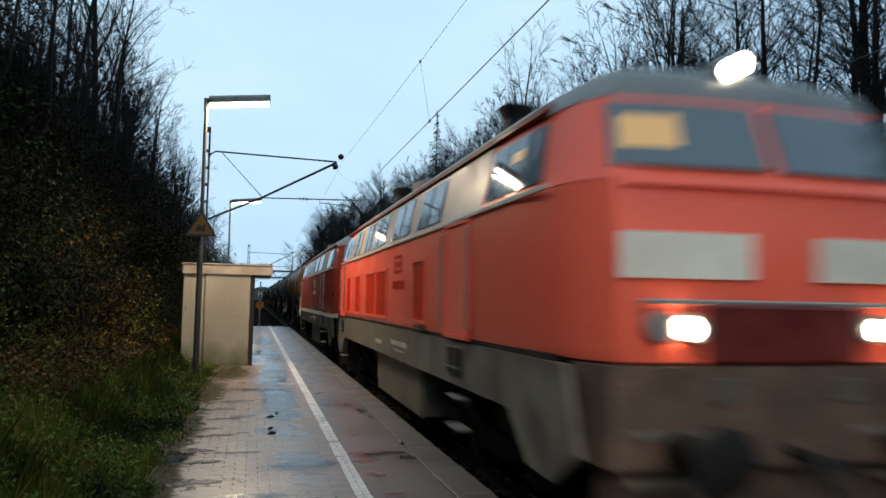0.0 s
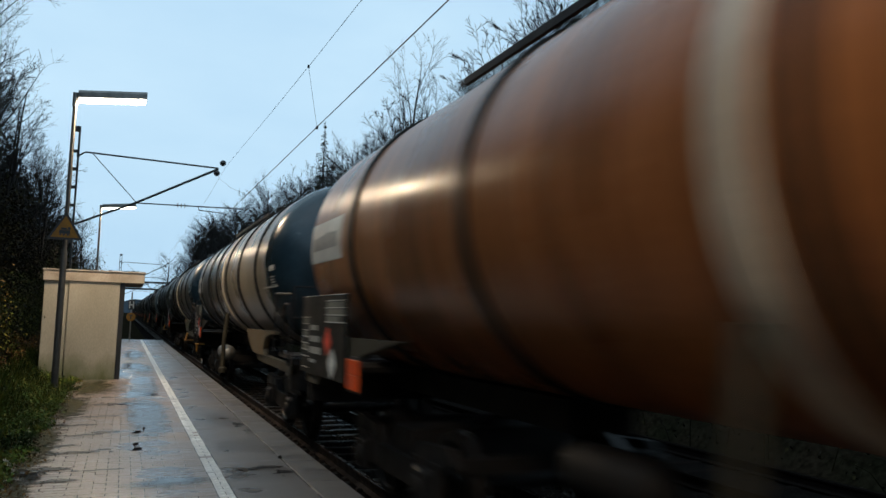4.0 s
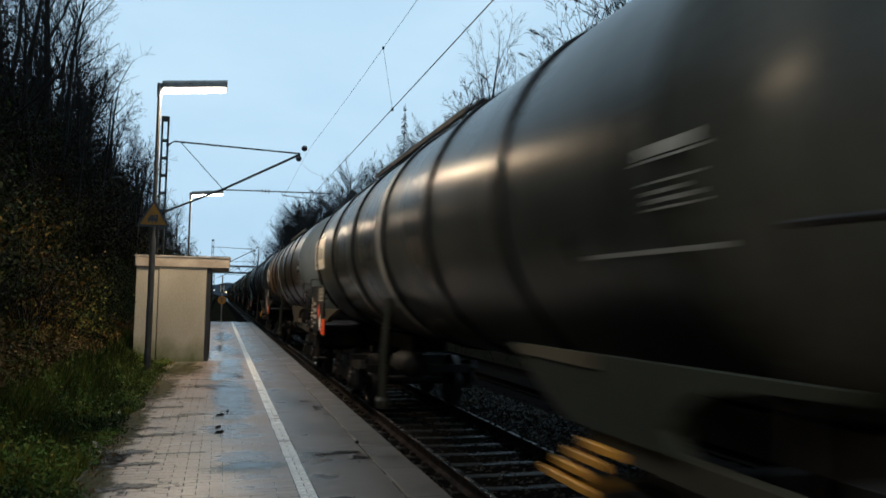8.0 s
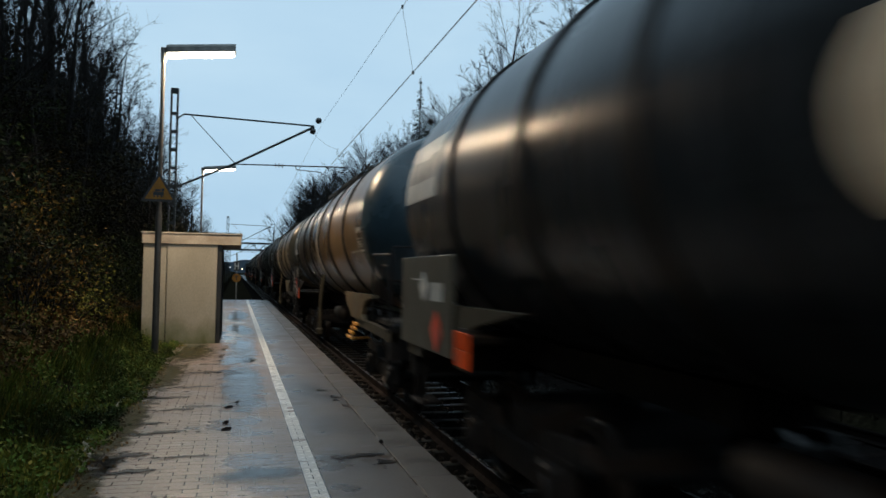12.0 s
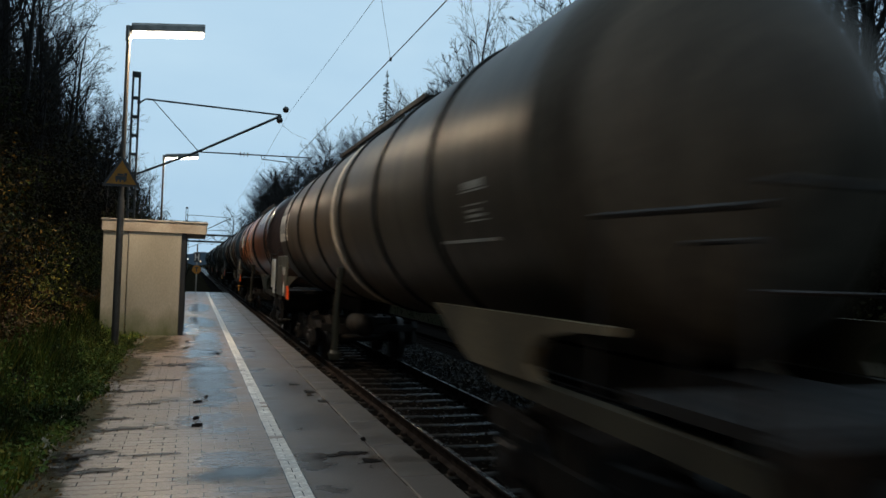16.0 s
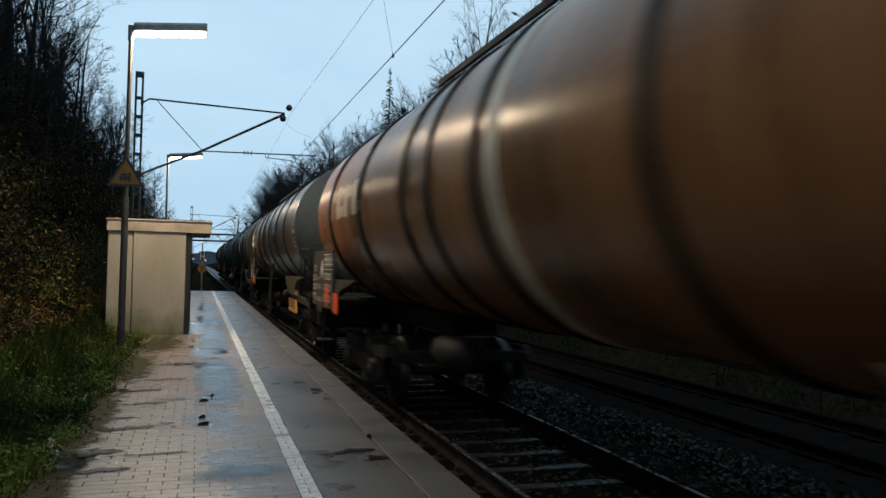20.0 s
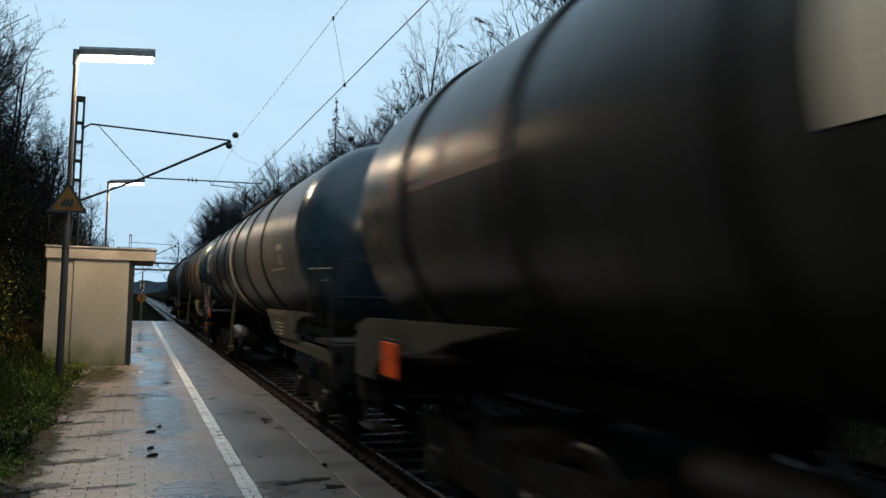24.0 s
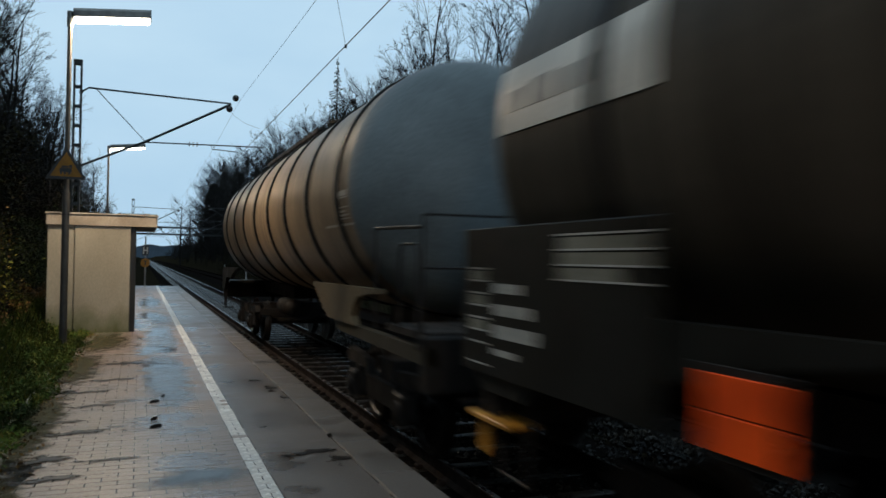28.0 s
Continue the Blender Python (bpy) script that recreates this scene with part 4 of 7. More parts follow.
def platform_lamp():
    t = thing("platform_lamp", "tall platform lamp with a long glowing box head", "lamp", "lamps along the platform")
    p = Shape()
    p.tube([(0, 0, -0.05), (0, 0, 2.55), (0, 0, 2.62)], [0.062, 0.058, 0.045], 14)
    p.tube([(0, 0, 2.62), (0, 0, 5.62)], [0.042, 0.036], 14)
    part("post", p, M_POSTDARK, t, smooth=40)
    c = Shape()
    c.tube([(0, 0, 5.40), (0, 0, 5.67)], 0.05, 12)
    part("collar", c, M_LAMPSHELL, t, smooth=40)
    hd = Shape()
    hd.loft([[(x, y * k, 5.55 + 0.105 * x + z) for y, z in ((-0.15, 0.0), (0.15, 0.0), (0.15, 0.10), (0.11, 0.15), (-0.11, 0.15), (-0.15, 0.10))] for x, k in ((0.052, 0.86), (0.09, 1), (1.24, 1), (1.29, 0.9))])
    head = part("lamp_head", hd, M_LAMPSHELL, t, smooth=30)
    d = Shape()
    d.loft([[(x, y * k, 5.547 + 0.105 * x + z) for y, z in ((-0.13, 0.0), (0.13, 0.0), (0.11, -0.055), (-0.11, -0.055))] for x, k in ((0.07, 0.8), (0.10, 1), (1.23, 1), (1.27, 0.8))])
    part("diffuser", d, M_TUBE, head, "glowing white diffuser")
    lip = Shape()
    lip.tube([(0.0, 0, 5.62), (0.09, 0, 5.63)], 0.03, 8)
    part("bracket", lip, M_LAMPSHELL, head)
    door = Shape()
    door.box(-0.02, 0.02, -0.066, -0.052, 0.6, 1.0, 0.004)
    part("service_door", door, M_POSTDARK, t)
    return t


LAMP_Y = (16.2, 33.2, -2.8, -20.0)
LAMP_X = -0.46


def build_lamps():
    first = platform_lamp()
    first.location = (LAMP_X, LAMP_Y[0], 0)
    for y in LAMP_Y[1:]:
        copy_thing(first, pose(LAMP_X, y, 0))
    for y in LAMP_Y:
        lamp = bpy.data.lights.new("lamp_light", "AREA")
        lamp.shape, lamp.size, lamp.size_y = "RECTANGLE", 1.15, 0.2
        lamp.energy, lamp.color = 288, (1.0, 0.755, 0.485)
        ob = new("lamp_light", lamp)
        ob.location = (LAMP_X + 0.67, y, 5.50)


def build_signs():
    t = thing("warning_sign", "yellow triangular warning sign with black border on a lamp post", "sign", at=(-0.46, 16.125, 0))
    tri = lambda s, y: [(-0.305 * s, y, 2.985 - 0.185 * s), (0.305 * s, y, 2.985 - 0.185 * s), (0, y, 2.985 + 0.335 * s)]
    b = Shape()
    b.loft([tri(1.04, -0.03), tri(1.04, -0.015)])
    part("sign_board", b, M_BLACK, t)
    b = Shape()
    b.loft([tri(0.80, -0.034), tri(0.80, -0.0305)])
    part("sign_face", b, M_YELLOW, t)
    f = Shape()
    f.box(-0.10, 0.085, -0.038, -0.0345, 2.905, 2.975)
    f.box(-0.07, 0.03, -0.038, -0.0345, 2.98, 3.02)
    f.box(0.04, 0.09, -0.038, -0.0345, 2.98, 3.035)
    for x in (-0.08, -0.02, 0.05):
        f.spin([(-0.038, 0.018), (-0.0345, 0.018)], "y", 10, (x, 0, 2.888))
    part("pictogram", f, M_BLACK, t, "black train pictogram")
    c = Shape()
    c.box(-0.07, 0.07, -0.014, 0.02, 2.86, 2.89)
    part("clamp", c, M_POSTDARK, t)
    c = Shape()
    c.box(-0.05, 0.05, -0.014, 0.02, 3.08, 3.11)
    part("clamp", c, M_POSTDARK, t)
    s = thing("round_signal_sign", "round yellow sign with a black bar on a thin post", "sign", at=(0.97, 42.4, 0))
    p = Shape()
    p.tube([(0, 0, -0.05), (0, 0, 2.45)], 0.035, 8)
    part("post", p, M_GALV, s)
    d = Shape()
    d.spin([(-0.05, 0.205), (-0.04, 0.22), (-0.036, 0.22)], "y", 24, (0, 0, 1.18))
    part("disc", d, M_YELLOW, s)
    k = Shape()
    k.box(-0.03, 0.03, -0.054, -0.0505, 1.06, 1.24)
    k.box(-0.085, 0.085, -0.054, -0.0505, 1.25, 1.30)
    part("symbol", k, M_BLACK, s)
    h = Shape()
    h.box(-0.15, 0.15, -0.05, -0.036, 1.55, 2.05, 0.005)
    brd = part("board", h, M_BLACK, s, "small dark board with a pale letter H")
    h = Shape()
    h.box(-0.11, -0.06, -0.054, -0.0505, 1.62, 1.98)
    h.box(0.06, 0.11, -0.054, -0.0505, 1.62, 1.98)
    h.box(-0.06, 0.06, -0.054, -0.0505, 1.77, 1.83)
    part("letter", h, M_STENCIL, brd)


def catenary_mast(x, y, far=False):
    t = thing("catenary_mast", "dark lattice mast with a cantilever arm over the track", "catenary mast", "masts of the overhead line", at=(x, y, 0))
    z0 = ground_z(x, y) - 0.2
    for sx in (-0.10, 0.10):
        m = Shape()
        m.box(sx - 0.03, sx + 0.03, -0.07, 0.07, z0, 7.70)
        part("mast_leg", m, M_MAST, t)
    z = z0 + 0.5
    while z < 7.4:
        b = Shape()
        b.box(-0.07, 0.07, -0.05, 0.05, z, z + 0.10)
        part("mast_batten", b, M_MAST, t)
        z += 0.62
    b = Shape()
    b.box(-0.13, 0.13, -0.08, 0.08, 7.55, 7.72)
    part("mast_cap", b, M_MAST, t)
    k = Shape()
    k.tube([(0.13, 0, 6.72), (0.32, 0, 6.86), (4.72, 0, 6.745)], 0.03, 8)
    part("top_tie", k, M_MAST, t)
    k = Shape()
    k.tube([(0.13, 0, 4.36), (2.02, 0, 5.25), (4.72, 0, 6.72)], [0.035, 0.04, 0.045], 8)
    part("cantilever_tube", k, M_MAST, t)
    k = Shape()
    k.tube([(0.54, 0, 6.84), (2.02, 0, 5.27)], 0.014, 6)
    part("diagonal_tie", k, M_MAST, t)
    k = Shape()
    k.tube([(2.02, 0, 5.24), (5.85, 0, 5.33)], 0.022, 8)
    part("registration_tube", k, M_MAST, t)
    k = Shape()
    k.tube([(4.10, 0, 5.28), (4.12, 0, 5.16), (5.0, -0.02, 5.10), (5.02, -0.02, 5.03)], 0.016, 6)
    part("steady_arm", k, M_MAST, t)
    for n, px in enumerate((3.40, 3.52, 3.64)):
        k = Shape()
        k.spin([(-0.02, 0.03), (-0.012, 0.075), (0.012, 0.075), (0.02, 0.03)], "x", 12, (px, 0, 5.275))
        part("insulator_shed", k, M_CERAMIC, t)
    for px, pz, r in ((4.87, 6.95, 0.115), (4.67, 6.56, 0.115)):
        k = Shape()
        k.spin([(-r, 0.01), (-r * 0.8, r * 0.62), (-r * 0.35, r * 0.94), (r * 0.35, r * 0.94), (r * 0.8, r * 0.62), (r, 0.01)], "y", 14, (px, 0, pz))
        part("insulator_cap", k, M_CERAMIC, t, smooth=60)
    for zz in (6.72, 4.36):
        k = Shape()
        k.tube([(0.10, 0, zz - 0.06), (0.10, 0, zz + 0.06)], 0.05, 8)
        part("mast_bracket", k, M_MAST, t)
    return t


def wire(name, points, r, label):
    s = Shape()
    s.tube(points, r, 5)
    return whole(name, s, M_WIRE, label, "wire", "overhead wires")


def build_overhead():
    mast = catenary_mast(-1.22, 28.5)
    for x, y in ((-0.1, 91.0), (-0.3, 153.0), (-1.22, -34.0)):
        copy_thing(mast, pose(x, y, 0))
    for y in (28.5, 91.0):
        copy_thing(mast, pose(12.64, y, 0.27, 0, 0, 180))
    span = [-34.0, 28.5, 91.0, 153.0]
    contact = lambda y: (3.78 + 0.05 * math.sin(y / 20), y, 5.03)

    def messenger(y):
        a = max(s for s in span if s <= y + 1e-6) if y < 153 else 91.0
        u = (y - a) / 62.3
        return (3.72 + 0.10 * abs(2 * u - 1) - 0.02, y, 6.92 - 0.72 * 4 * u * (1 - u))
    ys = list(np.arange(-34, 153.1, 3.0))
    wire("contact_wire", [contact(y) for y in (-34, 0, 28.5, 60, 91, 120, 153)], 0.0085, "thin dark contact wire above the track")
    wire("messenger_wire", [messenger(y) for y in ys], 0.0045, "thin dark messenger wire sagging between masts")
    for y in (-10, 2, 14.05, 38, 48, 58, 70, 82):
        a, b = messenger(y + (0.75 if y < 28 else 0)), contact(y)
        d = wire("dropper", [a, b], 0.0035, "thin leaning dropper wire clamped between the overhead wires")
        for p in (a, b):
            s = Shape()
            s.spin([(p[2] - 0.035, 0.006), (p[2] - 0.025, 0.022), (p[2] + 0.025, 0.022), (p[2] + 0.035, 0.006)], "z", 8, (p[0], p[1], 0))
            part("clamp", s, M_WIRE, d)
    wire("stitch_wire", [(3.46, 28.4, 6.5), (3.5, 27.6, 6.2), (3.6, 25.5, 5.6), (3.7, 23.0, 5.05)], 0.004, "slack stitch wire below the messenger wire")
    # second track
    wire("contact_wire", [(TRACK2_X + 0.2, y, 5.03) for y in (-40, 60, 160)], 0.0085, "thin dark contact wire above the far track")
    wire("messenger_wire", [(TRACK2_X + 0.2, y, 6.6 - 0.4 * math.sin(math.pi * ((y + 34) % 62.3) / 62.3)) for y in np.arange(-40, 160, 5.0)], 0.0065, "thin dark messenger wire above the far track")


def build_gantry():
    y, z0, z1 = 120.0, 4.75, 5.75
    t = thing("signal_gantry", "dark lattice gantry spanning both tracks", "gantry", at=(0, y, 0))
    for z in (z0, z1):
        s = Shape()
        s.box(-4.0, 17, -0.12, 0.12, z - 0.13, z + 0.13)
        part("chord", s, M_MAST, t)
    n = 18
    for k in range(n):
        a, b = -4 + 21 * k / n, -4 + 21 * (k + 1) / n
        s = Shape()
        s.tube([(a, 0, z0 if k % 2 else z1), (b, 0, z1 if k % 2 else z0)], 0.05, 5)
        part("lattice_bar", s, M_MAST, t)
    for x in (-3.8, 16.8):
        s = Shape()
        s.box(x - 0.15, x + 0.15, -0.15, 0.15, -1.2, z1 + 0.1)
        part("gantry_post", s, M_MAST, t)


# ---- the train: vehicles are built about their rear headstock, on the rails, front towards -y ----
TANK_R, TANK_Z, SIDE_X = 1.48, 2.80, 1.47


def wheelset(parent, y, r=0.46):
    hub = new("wheelset")
    hub.parent, hub.location, hub.empty_display_size = parent, (0, y, r), 0.2
    for sx in (-1, 1):
        s = Shape()
        s.spin([(sx * 0.69, 0.10), (sx * 0.69, r + 0.02), (sx * 0.72, r + 0.02), (sx * 0.735, r), (sx * 0.83, r - 0.01), (sx * 0.83, r - 0.07), (sx * 0.80, r - 0.09), (sx * 0.78, 0.16), (sx * 0.84, 0.12), (sx * 0.84, 0.05)], "x", 28)
        k = len(s.v)
        for a in range(3):
            t = a * 2.094
            c, d = 0.27 * math.cos(t), 0.27 * math.sin(t)
            s.box(min(sx * 0.79, sx * 0.815), max(sx * 0.79, sx * 0.815), c - 0.05, c + 0.05, d - 0.05, d + 0.05)
        part("wheel", s, M_WHEEL, hub, smooth=35)
    a = Shape()
    a.tube([(-0.98, 0, 0), (0.98, 0, 0)], 0.075, 10)
    part("axle", a, M_UNDER, hub, smooth=40)
    return hub


WHEELS = []


def bogie(parent, y, base=1.8, r=0.46):
    b = new("bogie")
    b.parent, b.location, b.empty_display_size = parent, (0, y, 0), 0.3
    for sx in (-1, 1):
        f = Shape()
        h = base / 2
        pts = [(-h - 0.55, 0.72), (-h - 0.45, 0.86), (-h + 0.35, 0.80), (-0.45, 0.62), (0.45, 0.62), (h - 0.35, 0.80), (h + 0.45, 0.86), (h + 0.55, 0.72), (h + 0.25, 0.62), (h - 0.35, 0.60), (0.5, 0.38), (-0.5, 0.38), (-h + 0.35, 0.60), (-h - 0.25, 0.62)]
        f.prism(pts, sx * 1.02 - 0.05, sx * 1.02 + 0.05)
        part("bogie_frame", f, M_UNDER, b)
        for wy in (-h, h):
            x = Shape()
            x.box(sx * 1.05 - 0.11, sx * 1.05 + 0.11, wy - 0.15, wy + 0.15, r - 0.14, r + 0.17, 0.03)
            x.spin([(sx * 1.16, 0.10), (sx * 1.19, 0.09), (sx * 1.20, 0.03)], "x", 14, (0, wy, r))
            part("axle_box", x, M_UNDER, b)
            for d in (-0.22, 0.22):
                sp = Shape()
                sp.tube([(sx * 1.05, wy + d, 0.40), (sx * 1.05, wy + d, 0.70)], 0.07, 8)
                part("spring", sp, M_UNDER, b)
    c = Shape()
    c.box(-1.0, 1.0, -0.25, 0.25, 0.48, 0.86)
    part("bolster", c, M_UNDER, b)
    for e in (-base / 2 - 0.5, base / 2 + 0.4):
        c = Shape()
        c.box(-0.97, 0.97, e, e + 0.1, 0.64, 0.78)
        part("end_beam", c, M_UNDER, b)
    for wy in (-base / 2, base / 2):
        WHEELS.append(wheelset(b, wy, r))
    return b


def buffers(parent, y, sign):
    for sx in (-0.875, 0.875):
        s = Shape()
        s.spin([(y, 0.11), (y + sign * 0.34, 0.11), (y + sign * 0.345, 0.075), (y + sign * 0.52, 0.075), (y + sign * 0.53, 0.22), (y + sign * 0.56, 0.225), (y + sign * 0.58, 0.18)], "y", 18, (sx, 0, 1.06))
        part("buffer", s, M_UNDER, parent, smooth=40)
    s = Shape()
    s.tube([(0, y, 1.03), (0, y + sign * 0.3, 1.0), (0, y + sign * 0.42, 0.86), (0, y + sign * 0.46, 0.70)], 0.045, 8)
    part("coupling", s, M_UNDER, parent)
    s = Shape()
    s.tube([(0.35, y, 0.95), (0.35, y + sign * 0.2, 0.9), (0.33, y + sign * 0.33, 0.62), (0.30, y + sign * 0.2, 0.5)], 0.025, 6)
    part("brake_hose", s, M_BLACK, parent)


def tank_wagon(length, colour, seed, style):
    """One bogie tank wagon. length is from headstock to headstock; style chooses panels and domes."""
    rng = random.Random(seed)
    look_words = {"orange": "orange-brown", "grey": "dull grey", "dark": "dark grey", "slate": "slate grey", "green": "dark green-grey", "olive": "olive-brown", "brown": "grimy brown-grey", "blue": "dark blue-grey", "rust": "rust-red", "tan": "tan-brown", "ochre": "ochre-brown", "umber": "umber-brown", "taupe": "grey-brown", "sand": "dusty sand-brown", "black": "nearly black"}[colour]
    w = thing("tank_wagon", f"grimy {look_words} bogie tank wagon with hoops, rolling on rails", "freight wagon", "tank wagons of the train")
    L, R, zc = length, TANK_R, TANK_Z
    paint = M_TANK[colour]
    ya, yb = style.get("over", -0.15), -(L - 2.3)
    barrel = Shape()
    barrel.spin([(ya, R), (ya - 0.02, R)] + [(yb + 0.02, R), (yb, R)], "y", 56, (0, 0, zc))
    part("tank_barrel", barrel, paint, w, smooth=40)
    for y, s in ((ya, 1), (yb, -1)):
        d = Shape()
        e = 1.0 if s > 0 else 1.5
        d.spin([(y + s * e * a, R * b) for a, b in ((0, 0.9993), (0.10, 0.985), (0.22, 0.93), (0.33, 0.82), (0.42, 0.66), (0.49, 0.42), (0.52, 0.15), (0.525, 0.007))], "y", 56, (0, 0, zc))
        dome_paint = (M_DOME_TEAL, M_DOME_BLUE, M_DOME_MATT)[style["dome"] - 1] if (s < 0 and style.get("dome")) else M_TANK["ochre" if style["browndome"] < 2 else "maroon"] if (s < 0 and style.get("browndome")) else paint
        part("tank_dome", d, dome_paint, w, "blue-grey dished end" if dome_paint is M_DOME_BLUE else "dark teal dished end" if dome_paint in (M_DOME_TEAL, M_DOME_MATT) else "", smooth=60)
    middle = -7.2 * L / 16.2
    band_y = style.get("at", middle)
    for y in style.get("rings", (-1.4, -3.45, -5.4, -7.5, -9.6, -11.8)):
        if y - 0.3 < yb:
            continue
        h = Shape()
        h.spin([(y - 0.07, R), (y - 0.06, R + 0.03), (y + 0.06, R + 0.03), (y + 0.07, R)], "y", 48, (0, 0, zc))
        part("hoop", h, M_HOOP, w, smooth=40)
    if style.get("band", True):
        h = Shape()
        bw = style.get("bandw", 0.11)
        h.spin([(band_y - bw, R), (band_y - bw + 0.01, R + 0.016), (band_y + bw - 0.01, R + 0.016), (band_y + bw, R)], "y", 48, (0, 0, zc))
        part("centre_band", h, M_BAND, w, "pale band round the middle of the tank", smooth=40)
    if style.get("sidepatch"):
        # piece of the pale band; lamplight is put into its colour and outline
        # one sheet bent round the tank; its fore and aft edges may be rounded
        q = Shape()
        a0, a1, bow = style.get("patch", (-24, 2, 0.16))
        vs, n = [], 14
        for k in range(n + 1):
            a = math.radians(a0 + (a1 - a0) * k / n)
            inset = bow * abs(2 * k / n - 1) ** 2.4
            for rr in (R + 0.006, R - 0.02):
                for y in (style["sidepatch"] - inset, style["sidepatch"] - 0.50 + inset * 0.5):
                    vs.append((-rr * math.cos(a), y, zc + rr * math.sin(a)))
        fs = []
        for k in range(n):
            b = 4 * k
            fs += [(b, b + 1, b + 5, b + 4), (b, b + 4, b + 6, b + 2), (b + 1, b + 3, b + 7, b + 5)]
        q.add(vs, fs + [(0, 2, 3, 1), (4 * n, 4 * n + 1, 4 * n + 3, 4 * n + 2)])
        part("lamplit_band", q, M_PATCH, w, "piece of pale band with lamplight put into its colour", smooth=30)
    # rear label board on the tank with dark lettering bars
    if style.get("label", True):
        lab = Shape()
        lo, hi = rng.uniform(-11, -7), rng.uniform(8, 14)
        start, size, lo, hi = style.get("lab", (ya, 1.40, lo, hi))
        lab.patch(start, start - size, lo, hi, R, zc)
        lb = part("tank_label", lab, M_LABEL, w, "pale rectangular label with unreadable dark bars", smooth=30)
        yy = start - 0.14
        for bw in (0.20, 0.24, 0.18, 0.22):
            bars = Shape()
            bars.patch(yy, yy - bw, lo + (hi - lo) * 0.30, lo + (hi - lo) * rng.uniform(0.62, 0.72), R + 0.006, zc, 4, 0.003)
            part("letter_bar", bars, M_LETTER, lb)
            yy -= bw + 0.07
    # stencilled data near the front

    def stencil(*a):
        d = Shape()
        d.patch(*a, R, zc, 3, 0.003)
        part("stencil_bar", d, M_GUSSET_GREEN if style.get("faint") else M_STENCIL, w, "faded stencilled line as a plain bar" if style.get("faint") else "white stencilled line as a plain bar")

    # a long line, a framed field and a pale field above its fore end
    at, low = style.get("data", (3.6, -18.0))
    yj = at - L
    stencil(yj, yj - 1.3, low, low + 1.0)
    f0, f1 = yj - 0.80, yj - 1.22
    mid = style.get("field", -15.0)
    for a in (mid, mid + 5.0):
        stencil(f0, f1, a, a + 0.45)
    stencil(f0 - 0.03, f1 + 0.03, mid + 1.3, mid + 2.2)
    stencil(f0 - 0.03, f1 + 0.12, mid + 3.0, mid + 3.8)
    stencil(f0 + 0.05, f1 - 0.05, mid + 9.2, mid + 9.7)
    stencil(f0, f1, mid + 10.1, mid + 12.4)
    # catwalk on the top with rails, manhole
    walkway = Shape()
    cy0, cy1 = style.get("cat", (-3.0, -8.6))
    top = zc + R - 0.055
    for sx in (-1, 1):
        for k in range(24):
            yk = cy0 + (cy1 - cy0) * k / 23
            walkway.box(min(sx * 0.42, sx * 0.72), max(sx * 0.42, sx * 0.72), yk - 0.05, yk + 0.05, top - 0.02, top)
        for q in (0.41, 0.73):
            walkway.box(sx * q - 0.02, sx * q + 0.02, cy1, cy0, top - 0.05, top + 0.02)
        for yk in (cy0, (2 * cy0 + cy1) / 3, (cy0 + 2 * cy1) / 3, cy1):
            walkway.box(sx * 0.66 - 0.03, sx * 0.66 + 0.03, yk - 0.03, yk + 0.03, zc + R - 0.22, top - 0.03)
    part("catwalk", walkway, M_UNDER, w)
    man = Shape()
    man.spin([(zc + R - 0.05, 0.30), (zc + R + 0.20, 0.30), (zc + R + 0.21, 0.36), (zc + R + 0.26, 0.36), (zc + R + 0.30, 0.2)], "z", 20, (0, middle - 0.6, 0))
    part("manhole", man, M_HOOP, w, smooth=40)
    # discharge pipe below the band, air reservoir
    pipe = Shape()
    py = band_y + style.get("pipe_at", 0.05)
    pipe.tube([(-1.30, py, 1.95), (-1.36, py, 1.3), (-1.36, py, 0.62)], [0.06, 0.05, 0.055], 10)
    pipe.spin([(0.52, 0.09), (0.62, 0.10), (0.66, 0.06)], "z", 12, (-1.36, py, 0))
    if style.get("pipe", True):
        part("discharge_pipe", pipe, M_SOLEBAR, w, smooth=40)
    air = Shape()
    ry = middle + 2.0
    air.spin([(ry - 0.52, 0.03), (ry - 0.48, 0.14), (ry - 0.40, 0.19), (ry + 0.40, 0.19), (ry + 0.48, 0.14), (ry + 0.52, 0.03)], "y", 18, (-1.05 if style.get("air") else -0.55, 0, 0.92))
    part("air_reservoir", air, M_GALV if style.get("air") else M_UNDER, w, smooth=40)
